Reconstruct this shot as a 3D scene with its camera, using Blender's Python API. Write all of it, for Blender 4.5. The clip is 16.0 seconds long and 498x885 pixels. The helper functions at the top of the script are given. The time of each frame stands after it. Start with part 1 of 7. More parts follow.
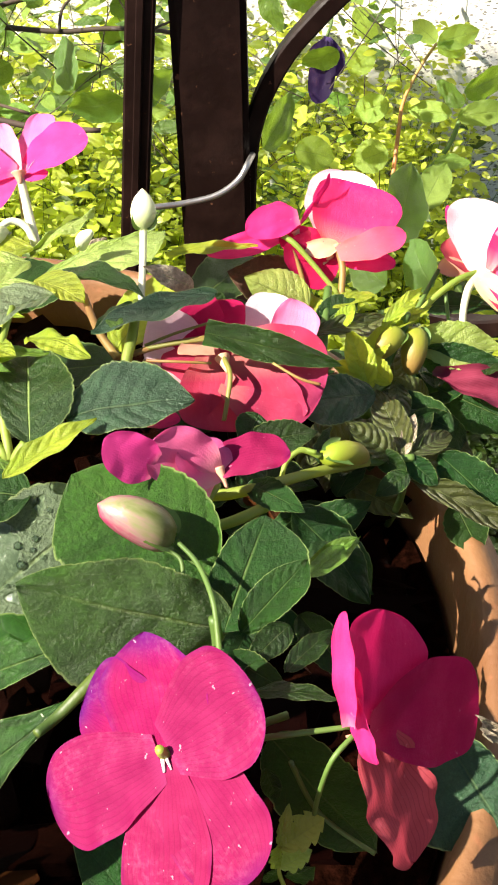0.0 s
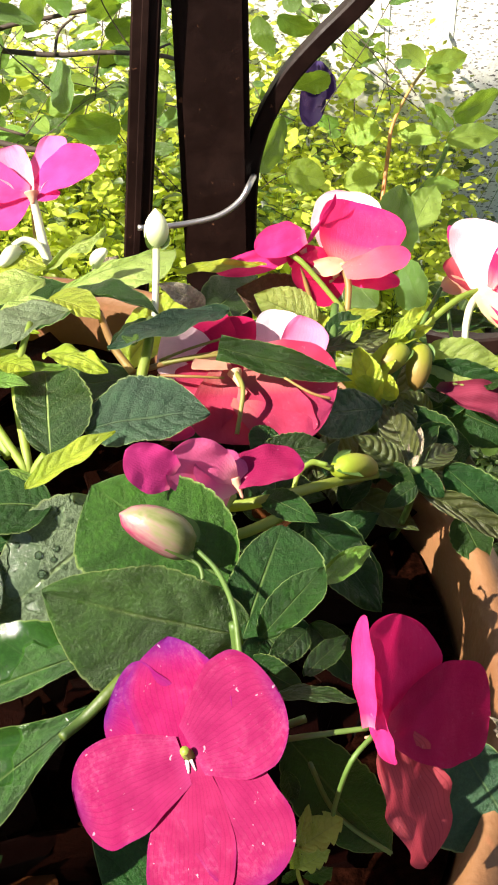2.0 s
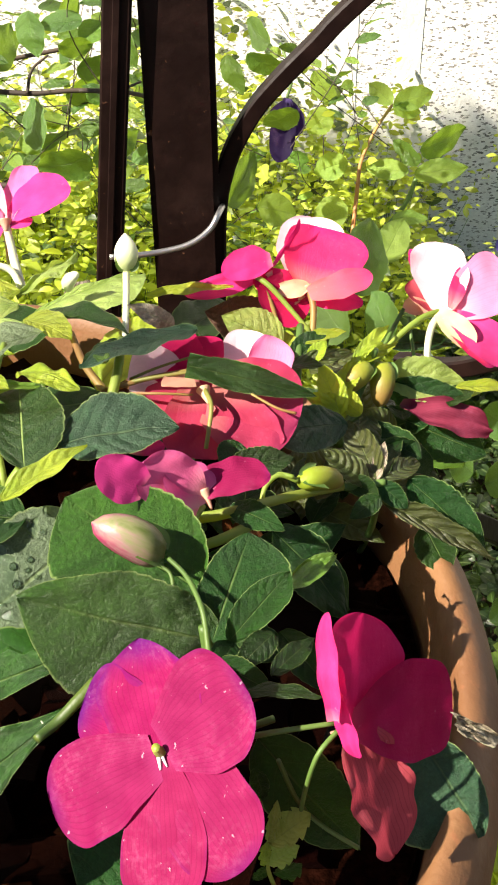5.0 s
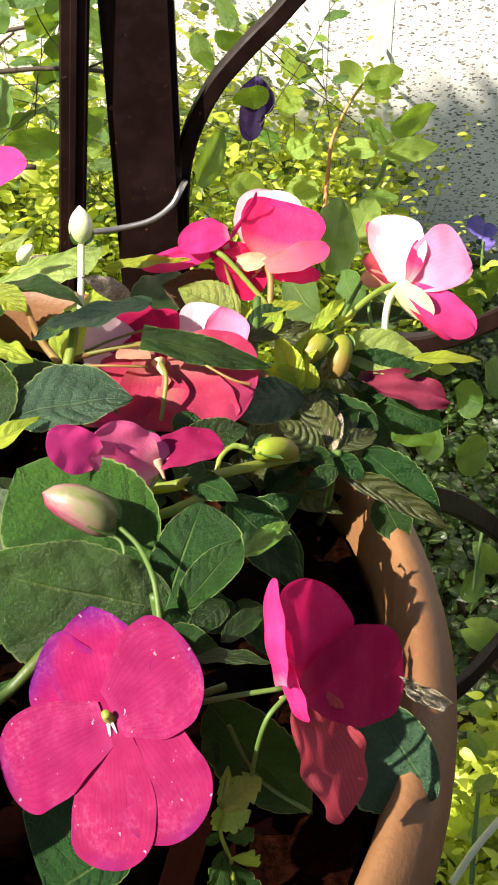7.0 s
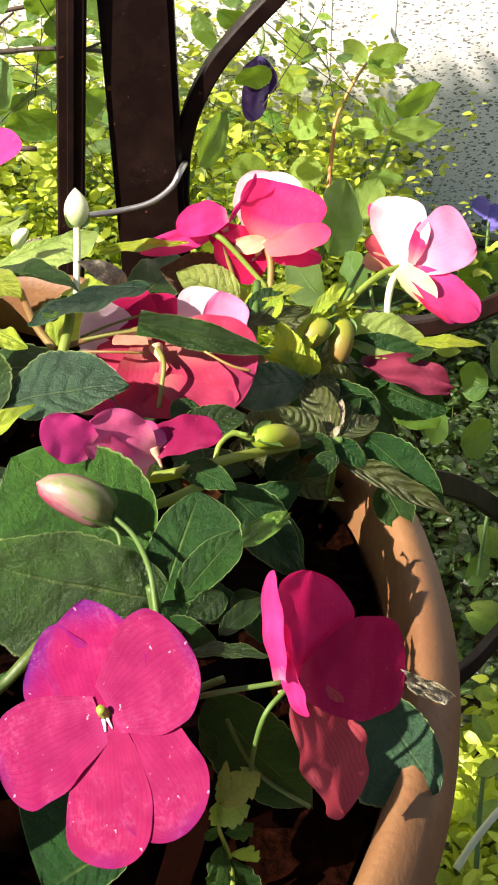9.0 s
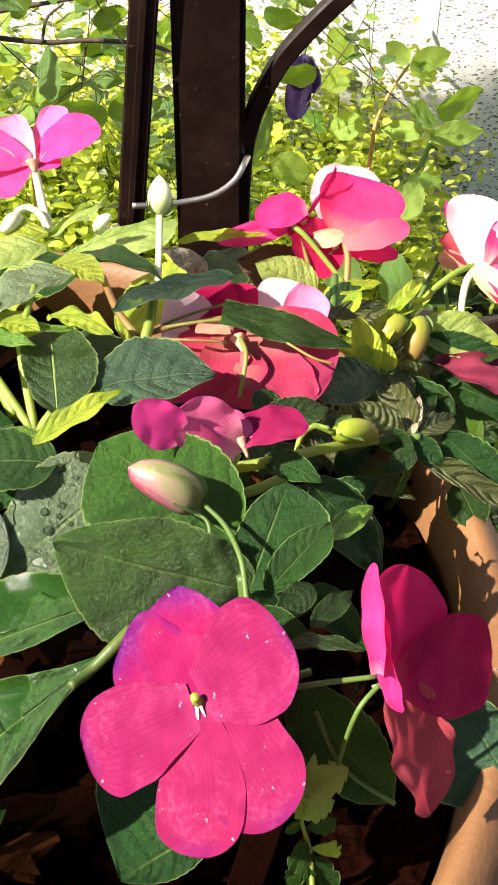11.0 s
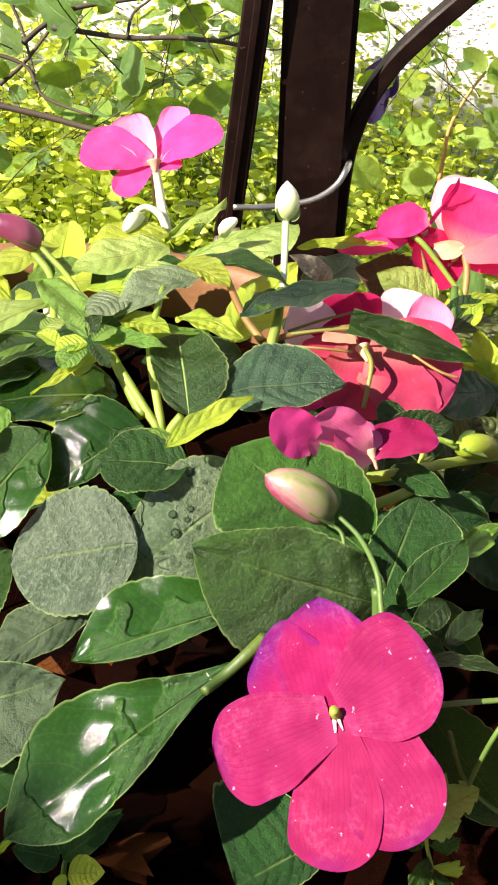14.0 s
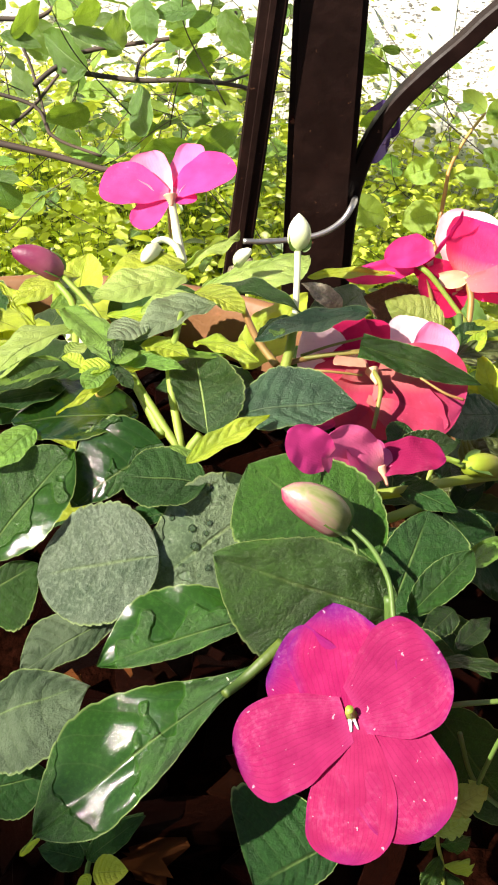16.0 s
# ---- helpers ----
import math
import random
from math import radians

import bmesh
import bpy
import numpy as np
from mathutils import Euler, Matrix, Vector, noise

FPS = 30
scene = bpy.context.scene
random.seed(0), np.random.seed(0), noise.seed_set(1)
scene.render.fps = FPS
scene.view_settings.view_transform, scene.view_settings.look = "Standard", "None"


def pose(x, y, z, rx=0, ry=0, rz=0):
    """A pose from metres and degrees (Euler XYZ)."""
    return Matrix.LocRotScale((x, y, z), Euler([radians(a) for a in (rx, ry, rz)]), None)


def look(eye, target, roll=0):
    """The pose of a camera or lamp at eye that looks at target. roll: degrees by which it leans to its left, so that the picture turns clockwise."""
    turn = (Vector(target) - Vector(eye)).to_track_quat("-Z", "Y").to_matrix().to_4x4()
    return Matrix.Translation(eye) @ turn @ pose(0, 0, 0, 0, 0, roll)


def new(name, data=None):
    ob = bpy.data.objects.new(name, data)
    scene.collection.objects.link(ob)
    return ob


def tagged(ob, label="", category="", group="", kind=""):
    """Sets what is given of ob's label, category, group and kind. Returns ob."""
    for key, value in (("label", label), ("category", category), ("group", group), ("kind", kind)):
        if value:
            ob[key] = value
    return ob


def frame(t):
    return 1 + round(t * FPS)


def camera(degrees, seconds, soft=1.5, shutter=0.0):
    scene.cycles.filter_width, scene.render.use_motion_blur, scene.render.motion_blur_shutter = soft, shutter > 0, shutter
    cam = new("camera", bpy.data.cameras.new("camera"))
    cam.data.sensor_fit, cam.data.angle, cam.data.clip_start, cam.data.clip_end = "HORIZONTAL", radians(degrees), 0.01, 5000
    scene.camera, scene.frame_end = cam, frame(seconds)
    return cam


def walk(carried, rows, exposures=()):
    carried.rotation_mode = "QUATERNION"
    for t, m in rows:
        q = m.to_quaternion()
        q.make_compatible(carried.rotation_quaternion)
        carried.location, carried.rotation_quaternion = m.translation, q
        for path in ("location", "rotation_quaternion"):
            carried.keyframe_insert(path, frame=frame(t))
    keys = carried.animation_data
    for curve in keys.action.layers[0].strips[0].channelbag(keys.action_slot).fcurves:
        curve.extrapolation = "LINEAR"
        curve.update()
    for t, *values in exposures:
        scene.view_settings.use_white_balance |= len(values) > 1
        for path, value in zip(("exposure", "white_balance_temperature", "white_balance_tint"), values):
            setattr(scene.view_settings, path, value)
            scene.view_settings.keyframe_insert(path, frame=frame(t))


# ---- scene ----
cam = camera(24.87, 16.0, soft=2.0)
PATH = [
    (0.00, (0.0126, 0.0176, 1.0134), (0.0064, 0.3176, 0.7490), -1.59),
    (0.50, (0.0060, 0.0060, 1.0168), (-0.0008, 0.3136, 0.7612), -1.33),
    (1.00, (-0.0020, 0.0005, 1.0174), (-0.0091, 0.3098, 0.7639), -1.00),
    (1.50, (0.0016, 0.0047, 1.0163), (-0.0004, 0.3110, 0.7591), -0.88),
    (2.00, (0.0048, 0.0098, 1.0171), (0.0037, 0.3147, 0.7582), -1.02),
    (2.50, (0.0080, 0.0146, 1.0186), (0.0092, 0.3210, 0.7614), -0.80),
    (3.00, (0.0056, 0.0123, 1.0191), (0.0046, 0.3209, 0.7645), -0.94),
    (3.50, (0.0054, 0.0097, 1.0175), (0.0072, 0.3175, 0.7620), -0.83),
    (3.70, (0.0054, 0.0092, 1.0179), (0.0068, 0.3181, 0.7637), -0.96),
    (6.00, (0.0097, -0.0097, 1.0187), (0.0232, 0.3035, 0.7702), -0.31),
    (6.50, (0.0115, -0.0097, 1.0177), (0.0261, 0.3013, 0.7666), -0.15),
    (7.00, (0.0140, -0.0061, 1.0165), (0.0291, 0.3027, 0.7627), -0.26),
    (7.50, (0.0141, -0.0104, 1.0159), (0.0318, 0.2988, 0.7628), -0.23),
    (8.00, (0.0154, -0.0101, 1.0161), (0.0328, 0.2990, 0.7628), -0.19),
    (8.50, (0.0169, -0.0039, 1.0149), (0.0334, 0.3033, 0.7593), -0.18),
    (9.00, (0.0161, -0.0003, 1.0137), (0.0291, 0.3045, 0.7550), -0.66),
    (9.20, (0.0122, -0.0000, 1.0142), (0.0231, 0.3064, 0.7574), -0.61),
    (11.30, (-0.0058, 0.0004, 1.0102), (0.0009, 0.3054, 0.7515), 0.85),
    (11.50, (-0.0081, -0.0004, 1.0102), (-0.0029, 0.3051, 0.7521), 0.93),
    (12.00, (-0.0129, 0.0002, 1.0091), (-0.0105, 0.3052, 0.7503), 0.94),
    (12.50, (-0.0140, 0.0029, 1.0087), (-0.0151, 0.3045, 0.7460), 0.55),
    (13.00, (-0.0221, 0.0026, 1.0131), (-0.0268, 0.3069, 0.7536), 0.96),
    (13.50, (-0.0266, 0.0023, 1.0119), (-0.0362, 0.3062, 0.7519), 0.98),
    (14.00, (-0.0278, 0.0026, 1.0117), (-0.0345, 0.3072, 0.7525), 1.52),
    (14.50, (-0.0294, 0.0010, 1.0133), (-0.0367, 0.3072, 0.7560), 1.41),
    (15.00, (-0.0300, -0.0044, 1.0130), (-0.0360, 0.3024, 0.7563), 1.57),
    (15.50, (-0.0307, -0.0098, 1.0171), (-0.0380, 0.3022, 0.7669), 1.37),
    (16.00, (-0.0315, -0.0125, 1.0163), (-0.0392, 0.3008, 0.7677), 1.40),
]
walk(cam, [(t, look(eye, target, roll)) for t, eye, target, roll in PATH], [(0.0, 1.84, 7000, 12), (3.5, 1.73, 7000, 12), (7.0, 1.62, 7000, 12), (9.0, 1.66, 7000, 12), (12.0, 1.80, 7000, 12), (16.0, 1.75, 7000, 12)])

# ---------------------------------------------------------------- light
SUN_WAY = Vector((-0.66, -0.34, 0.67)).normalized()
world = bpy.data.worlds.new("garden_sky")
scene.world = world
world.use_nodes = True
wn, wl = world.node_tree.nodes, world.node_tree.links
sky = wn.new("ShaderNodeTexSky")
sky.sky_type, sky.sun_disc = "NISHITA", False
sky.sun_elevation = math.asin(SUN_WAY.z)
sky.sun_rotation = math.atan2(SUN_WAY.x, SUN_WAY.y) % (2 * math.pi)
wl.new(sky.outputs[0], wn["Background"].inputs[0])
wn["Background"].inputs[1].default_value = 0.045
sun_data = bpy.data.lights.new("sun", "SUN")
sun_data.energy, sun_data.angle, sun_data.color = 5.0, radians(0.55), (1.0, 0.95, 0.86)
sun = new("sun", sun_data)
sun.matrix_world = look(tuple(SUN_WAY * 6), (0, 0, 0))


# ---------------------------------------------------------------- materials
class Nodes:
    """A small node material: methods add a node and return its output."""

    def __init__(self, name):
        self.mat = bpy.data.materials.new(name)
        self.mat.use_nodes = True
        self.tree = self.mat.node_tree
        self.out = self.tree.nodes["Material Output"]
        self.main = self.tree.nodes["Principled BSDF"]

    def put(self, kind, **values):
        node = self.tree.nodes.new(kind)
        for key, value in values.items():
            node.inputs[key].default_value = value
        return node

    def link(self, a, b):
        self.tree.links.new(a, b)

    def math(self, op, a, b=0.0, clamp=False):
        node = self.tree.nodes.new("ShaderNodeMath")
        node.operation, node.use_clamp = op, clamp
        for slot, v in ((0, a), (1, b)):
            if isinstance(v, (int, float)):
                node.inputs[slot].default_value = v
            else:
                self.link(v, node.inputs[slot])
        return node.outputs[0]

    def coords(self, kind="Object"):
        return self.tree.nodes.new("ShaderNodeTexCoord").outputs[kind]

    def noise(self, scale, detail=3.0, rough=0.55, at=None):
        node = self.put("ShaderNodeTexNoise", Scale=scale, Detail=detail, Roughness=rough)
        self.link(at or self.coords(), node.inputs["Vector"])
        return node.outputs["Fac"]

    def voronoi(self, scale, out="Distance", at=None):
        node = self.put("ShaderNodeTexVoronoi", Scale=scale)
        self.link(at or self.coords(), node.inputs["Vector"])
        return node.outputs[out]

    def ramp(self, fac, stops):
        node = self.tree.nodes.new("ShaderNodeValToRGB")
        el = node.color_ramp.elements
        while len(el) < len(stops):
            el.new(0.5)
        for e, (p, c) in zip(el, stops):
            e.position, e.color = p, (c if len(c) == 4 else (*c, 1))
        self.link(fac, node.inputs[0])
        return node.outputs[0]

    def mask(self, fac, lo, hi):
        node = self.tree.nodes.new("ShaderNodeMapRange")
        node.inputs[1].default_value, node.inputs[2].default_value = lo, hi
        self.link(fac, node.inputs[0])
        return node.outputs[0]

    def mix(self, fac, a, b, mode="MIX"):
        node = self.tree.nodes.new("ShaderNodeMix")
        node.data_type, node.blend_type = "RGBA", mode
        for slot, v in ((0, fac), (6, a), (7, b)):
            if isinstance(v, (int, float)):
                node.inputs[slot].default_value = v
            elif isinstance(v, tuple):
                node.inputs[slot].default_value = (*v, 1)
            else:
                self.link(v, node.inputs[slot])
        return node.outputs[2]

    def vary(self, color, rnd, hue=0.02, val=0.35):
        node = self.tree.nodes.new("ShaderNodeHueSaturation")
        self.link(self.math("MULTIPLY_ADD", rnd, hue * 2), node.inputs["Hue"])
        node.inputs["Hue"].links[0].from_node.inputs[2].default_value = 0.5 - hue
        self.link(self.math("MULTIPLY_ADD", rnd, val * 2), node.inputs["Value"])
        node.inputs["Value"].links[0].from_node.inputs[2].default_value = 1 - val
        self.link(color, node.inputs["Color"])
        return node.outputs[0]

    def bump(self, height, strength, distance):
        node = self.put("ShaderNodeBump", Strength=strength, Distance=distance)
        self.link(height, node.inputs["Height"])
        for s in self.tree.nodes:
            if s.type == "BSDF_PRINCIPLED":
                self.link(node.outputs[0], s.inputs["Normal"])
        return node

    def set(self, **values):
        for key, v in values.items():
            slot = self.main.inputs[key.replace("_", " ")]
            if isinstance(v, (int, float)):
                slot.default_value = v
            elif isinstance(v, tuple):
                slot.default_value = (*v, 1)
            else:
                self.link(v, slot)
        return self

    def translucent(self, color, share):
        t = self.tree.nodes.new("ShaderNodeBsdfTranslucent")
        if isinstance(color, tuple):
            t.inputs[0].default_value = (*color, 1)
        else:
            self.link(color, t.inputs[0])
        m = self.tree.nodes.new("ShaderNodeMixShader")
        m.inputs[0].default_value = share
        self.link(self.main.outputs[0], m.inputs[1])
        self.link(t.outputs[0], m.inputs[2])
        self.link(m.outputs[0], self.out.inputs[0])

    def random(self):
        return self.tree.nodes.new("ShaderNodeObjectInfo").outputs["Random"]

    def island(self):
        return self.tree.nodes.new("ShaderNodeNewGeometry").outputs["Random Per Island"]

    def uv(self):
        s = self.tree.nodes.new("ShaderNodeSeparateXYZ")
        self.link(self.coords("UV"), s.inputs[0])
        return s.outputs[0], s.outputs[1]


def leaf_material(name, dark, light, glow, share, rough, wet=0.0, veins=0.24, gloss=0.36, quilt=0.30, swells=2.4, pools=62.0, grain=0.55, sheen_stipple=0.35):
    """Leaf blade: midrib and side veins along the blade's own grid, blotches, pale stipple painted for sheen, fine
    hairs, pools of rain water with a still surface.
    """
    n = Nodes(name)
    u, v = n.uv()
    side = n.math("MULTIPLY", n.math("ABSOLUTE", n.math("SUBTRACT", v, 0.5)), 2.0)
    rib = n.math("MULTIPLY", n.mask(side, 0.042, 0.012), n.mask(u, 1.0, 0.55))
    slant = n.math("ADD", n.math("MULTIPLY", n.noise(45.0, 2.0), 0.06), n.math("SUBTRACT", n.math("ADD", u, 0.05), n.math("MULTIPLY", n.math("POWER", side, 1.6), 0.24)))
    wave = n.math("ABSOLUTE", n.math("SINE", n.math("MULTIPLY", slant, 22.0)))
    lateral = n.mask(wave, 0.16, 0.0)
    vein = n.math("MAXIMUM", rib, n.math("MULTIPLY", lateral, 0.28), clamp=True)
    blotch = n.noise(95.0, 4.0)
    fine = n.noise(850.0, 4.0, 0.68)
    hairs = n.noise(2100.0, 3.0, 0.72)
    base = n.mix(n.mask(n.math("ADD", n.math("MULTIPLY", blotch, 0.6), n.math("MULTIPLY", n.noise(33.0, 2.0), 0.4)), 0.36, 0.62), dark, light)
    # light grain mixed into the colour as the glitter of a shiny blade
    base = n.mix(n.math("MULTIPLY", n.mask(fine, 0.46, 0.68), sheen_stipple), base, tuple(min(1, c * 2.6) for c in light))
    base = n.mix(n.math("MULTIPLY", n.mask(wave, 0.75, 0.05), 0.20), base, tuple(c * 0.6 for c in dark))
    base = n.mix(n.math("MULTIPLY", vein, veins), base, (0.30, 0.42, 0.13))
    base = n.mix(n.math("MULTIPLY", n.mask(side, 0.955, 0.985), 0.55), base, (0.30, 0.40, 0.13))
    base = n.vary(base, n.random(), 0.012, 0.18)
    film = n.mask(n.noise(pools, 3.5, 0.50), 0.66 - 0.12 * wet, 0.675 - 0.12 * wet)
    film = n.math("MULTIPLY", film, 1.0 if wet else 0.0)
    base = n.mix(n.math("MULTIPLY", film, 0.45), base, tuple(c * 0.5 for c in dark))
    n.set(Base_Color=base, Roughness=n.math("SUBTRACT", rough, n.math("MULTIPLY", film, rough - 0.09)))
    n.set(**{"Specular IOR Level": n.math("ADD", gloss, n.math("MULTIPLY", film, -0.12))})
    dry = n.math("SUBTRACT", 1.0, n.math("MULTIPLY", film, 0.90))
    swell = n.math("MULTIPLY", n.noise(72.0, 2.0), swells)
    relief = n.math("ADD", n.math("MULTIPLY", n.math("SUBTRACT", fine, 0.5), grain * 2.0), n.math("ADD", n.math("MULTIPLY", n.math("SUBTRACT", n.noise(260.0, 3.0), 0.5), 0.75), n.math("SUBTRACT", n.math("MULTIPLY", n.math("SUBTRACT", wave, 0.6), quilt), n.math("MULTIPLY", rib, 0.9))))
    relief = n.math("ADD", relief, n.math("MULTIPLY", n.math("SUBTRACT", hairs, 0.5), grain * 0.9))
    n.bump(n.math("MULTIPLY", n.math("ADD", swell, relief), dry), 0.8, 0.0012)
    n.translucent(n.mix(n.math("MULTIPLY", vein, 0.6), glow, tuple(c * 0.6 for c in glow)), share)
    return n.mat


def petal_material(name, body, pale, glow, share, rough=0.55, purple=0.5, streak=0.08, bloom_from=0.72, reach=0.17, sheen=0.035, wet_glint=0.10):
    """Petal: pale throat, fan of veins, bluish bloom towards the rim, glittering fine cells, a wet gleam and a few
    glints painted in pale colour.
    """
    n = Nodes(name)
    u, v = n.uv()
    fan = n.math("ABSOLUTE", n.math("SINE", n.math("ADD", n.math("MULTIPLY", v, 58.0), n.math("MULTIPLY", n.noise(120.0), 3.0))))
    blotch = n.noise(130.0, 4.0)
    cells = n.noise(2600.0, 2.0, 0.7)
    base = n.mix(n.mask(blotch, 0.36, 0.64), tuple(c * 0.90 for c in body), tuple(min(1, c * 1.12 + 0.004) for c in body))
    base = n.mix(n.math("MULTIPLY", n.mask(fan, 0.40, 0.0), streak), base, tuple(c * 0.5 for c in body))
    throat = n.mask(n.math("ADD", u, n.math("MULTIPLY", blotch, 0.12)), reach, 0.06)
    base = n.mix(n.math("MULTIPLY", throat, 0.5), base, pale)
    side = n.math("MULTIPLY", n.math("ABSOLUTE", n.math("SUBTRACT", v, 0.5)), 2.0)
    edge = n.math("MAXIMUM", u, n.math("MULTIPLY", side, n.math("POWER", u, 0.15)))
    rim = n.math("MULTIPLY", n.mask(edge, bloom_from, 1.0), n.mask(n.noise(60.0, 2.0), 0.36, 0.60))
    base = n.mix(n.math("MULTIPLY", rim, purple), base, (0.060, 0.006, 0.115))
    # whitish patches painted in as the gleam of wet tissue
    wet_gleam = n.math("MULTIPLY", n.mask(n.noise(62.0, 3.0), 0.50, 0.66), n.mask(n.noise(640.0, 4.0, 0.7), 0.46, 0.66))
    base = n.mix(n.math("MULTIPLY", wet_gleam, 0.03 + 0.16 * wet_glint), base, (0.88, 0.36, 0.58))
    # near-white dots painted as glints of light on water
    glint_specks = n.math("MULTIPLY", n.mask(n.noise(520.0, 3.0), 0.695, 0.715), wet_glint)
    base = n.mix(glint_specks, base, (0.95, 0.72, 0.84))
    base = n.vary(base, n.random(), 0.006, 0.07)
    n.set(Base_Color=base, Roughness=n.math("SUBTRACT", rough, n.math("MULTIPLY", glint_specks, 0.3)))
    n.set(**{"Specular IOR Level": sheen})
    crumple = n.math("MULTIPLY", n.noise(170.0, 3.0), 1.6)
    n.bump(n.math("ADD", crumple, n.math("ADD", n.math("MULTIPLY", cells, 0.6), n.math("MULTIPLY", fan, 0.10))), 0.45, 0.0006)
    n.translucent(glow, share)
    return n.mat


def plain_plant(name, a, b, glow, share=0.2, rough=0.52, scale=160.0):
    n = Nodes(name)
    u, _ = n.uv()
    mixed = n.math("ADD", n.math("MULTIPLY", u, 0.8), n.math("MULTIPLY", n.noise(scale), 0.4), clamp=True)
    n.set(Base_Color=n.vary(n.mix(n.mask(mixed, 0.3, 0.9), a, b), n.random(), 0.01, 0.1), Roughness=rough)
    n.bump(n.noise(900.0), 0.25, 0.0005)
    n.translucent(glow, share)
    return n.mat


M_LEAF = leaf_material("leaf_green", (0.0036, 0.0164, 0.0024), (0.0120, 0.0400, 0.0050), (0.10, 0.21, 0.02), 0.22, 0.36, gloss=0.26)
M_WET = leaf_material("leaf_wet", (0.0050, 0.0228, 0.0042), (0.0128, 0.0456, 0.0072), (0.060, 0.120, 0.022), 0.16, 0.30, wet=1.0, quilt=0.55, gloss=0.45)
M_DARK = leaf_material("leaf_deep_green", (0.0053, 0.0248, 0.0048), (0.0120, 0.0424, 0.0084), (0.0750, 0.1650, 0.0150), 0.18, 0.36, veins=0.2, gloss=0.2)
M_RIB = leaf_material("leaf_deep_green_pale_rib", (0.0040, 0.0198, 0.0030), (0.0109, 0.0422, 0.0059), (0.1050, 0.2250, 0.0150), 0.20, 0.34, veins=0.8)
# yellow-green raised until the leaves look struck by sun
M_YOUNG = leaf_material("leaf_sunlit_yellow_green", (0.210, 0.330, 0.0240), (0.430, 0.530, 0.0450), (0.66, 0.72, 0.04), 0.44, 0.32, gloss=0.5, quilt=0.4, sheen_stipple=0.12)
# grey-green lightened so that the colour carries the sheen
M_GREY = leaf_material("leaf_grey_green_sheen_tinted", (0.050, 0.086, 0.044), (0.105, 0.150, 0.086), (0.1050, 0.1950, 0.0375), 0.15, 0.36, gloss=0.6, quilt=0.35, swells=1.8, grain=1.0, wet=0.5, pools=50.0, sheen_stipple=0.5)
M_QUILT = leaf_material("leaf_quilted_green", (0.0080, 0.0360, 0.0040), (0.0300, 0.0900, 0.0110), (0.11, 0.23, 0.02), 0.20, 0.36, gloss=0.42, quilt=0.5, grain=0.9, sheen_stipple=0.35, swells=3.4)
# pale blotches stand for the sunlit, shining parts of the blade
M_PATCH = leaf_material("leaf_dark_with_painted_lit_patches", (0.0060, 0.0190, 0.0055), (0.070, 0.098, 0.055), (0.10, 0.18, 0.04), 0.12, 0.36, gloss=0.6, quilt=1.2, grain=1.3, sheen_stipple=0.15, swells=3.4)
M_FILM = leaf_material("leaf_rain_pool", (0.0082, 0.0330, 0.0054), (0.0220, 0.0660, 0.0095), (0.070, 0.150, 0.022), 0.16, 0.30, wet=1.0, quilt=0.25, gloss=0.45, pools=34.0)
M_POOL = leaf_material("leaf_under_water", (0.0043, 0.0199, 0.0036), (0.0112, 0.0399, 0.0063), (0.060, 0.120, 0.022), 0.12, 0.30, wet=2.6, quilt=0.2, gloss=1.0, pools=34.0, swells=2.0)
# silver here is reflected light put into the base colour
M_SILVER = leaf_material("leaf_silver_sheen_painted", (0.044, 0.074, 0.042), (0.110, 0.142, 0.096), (0.105, 0.195, 0.04), 0.15, 0.32, gloss=0.95, quilt=0.30, swells=2.6, grain=1.3, sheen_stipple=0.5)
M_BLUEGREEN = leaf_material("leaf_blue_green", (0.0115, 0.0380, 0.0180), (0.0240, 0.0620, 0.0300), (0.060, 0.150, 0.040), 0.15, 0.40, gloss=0.4, quilt=0.5, veins=0.12)
M_SAGE = leaf_material("leaf_sage_green", (0.070, 0.105, 0.050), (0.135, 0.180, 0.090), (0.30, 0.40, 0.10), 0.25, 0.40, gloss=0.5, quilt=0.4, sheen_stipple=0.15)
# pale green with the brightness of sunlight in its colour
M_YPALE = leaf_material("leaf_sunlit_pale_green", (0.190, 0.310, 0.050), (0.340, 0.450, 0.105), (0.50, 0.64, 0.08), 0.38, 0.34, gloss=0.6, quilt=0.4, sheen_stipple=0.12)
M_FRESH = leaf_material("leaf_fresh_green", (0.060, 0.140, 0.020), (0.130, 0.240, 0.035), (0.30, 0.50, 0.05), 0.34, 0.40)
M_OLIVE = leaf_material("leaf_olive", (0.024, 0.040, 0.009), (0.066, 0.080, 0.022), (0.30, 0.30, 0.04), 0.26, 0.38, gloss=0.5, quilt=1.4, veins=0.4)
M_DRY = leaf_material("leaf_withered", (0.16, 0.12, 0.085), (0.36, 0.30, 0.22), (0.30, 0.20, 0.10), 0.15, 0.7, veins=0.5)
M_BROWN = leaf_material("leaf_dead_brown", (0.050, 0.022, 0.014), (0.085, 0.036, 0.022), (0.16, 0.05, 0.02), 0.15, 0.6, veins=0.1)
M_PETAL = petal_material("petal_magenta", (0.205, 0.0085, 0.058), (0.28, 0.03, 0.11), (0.43, 0.012, 0.112), 0.22, purple=0.42, bloom_from=0.86, streak=0.40, wet_glint=0.24)
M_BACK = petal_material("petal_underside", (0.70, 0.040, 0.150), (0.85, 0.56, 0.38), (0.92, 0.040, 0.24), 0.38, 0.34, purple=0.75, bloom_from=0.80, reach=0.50)
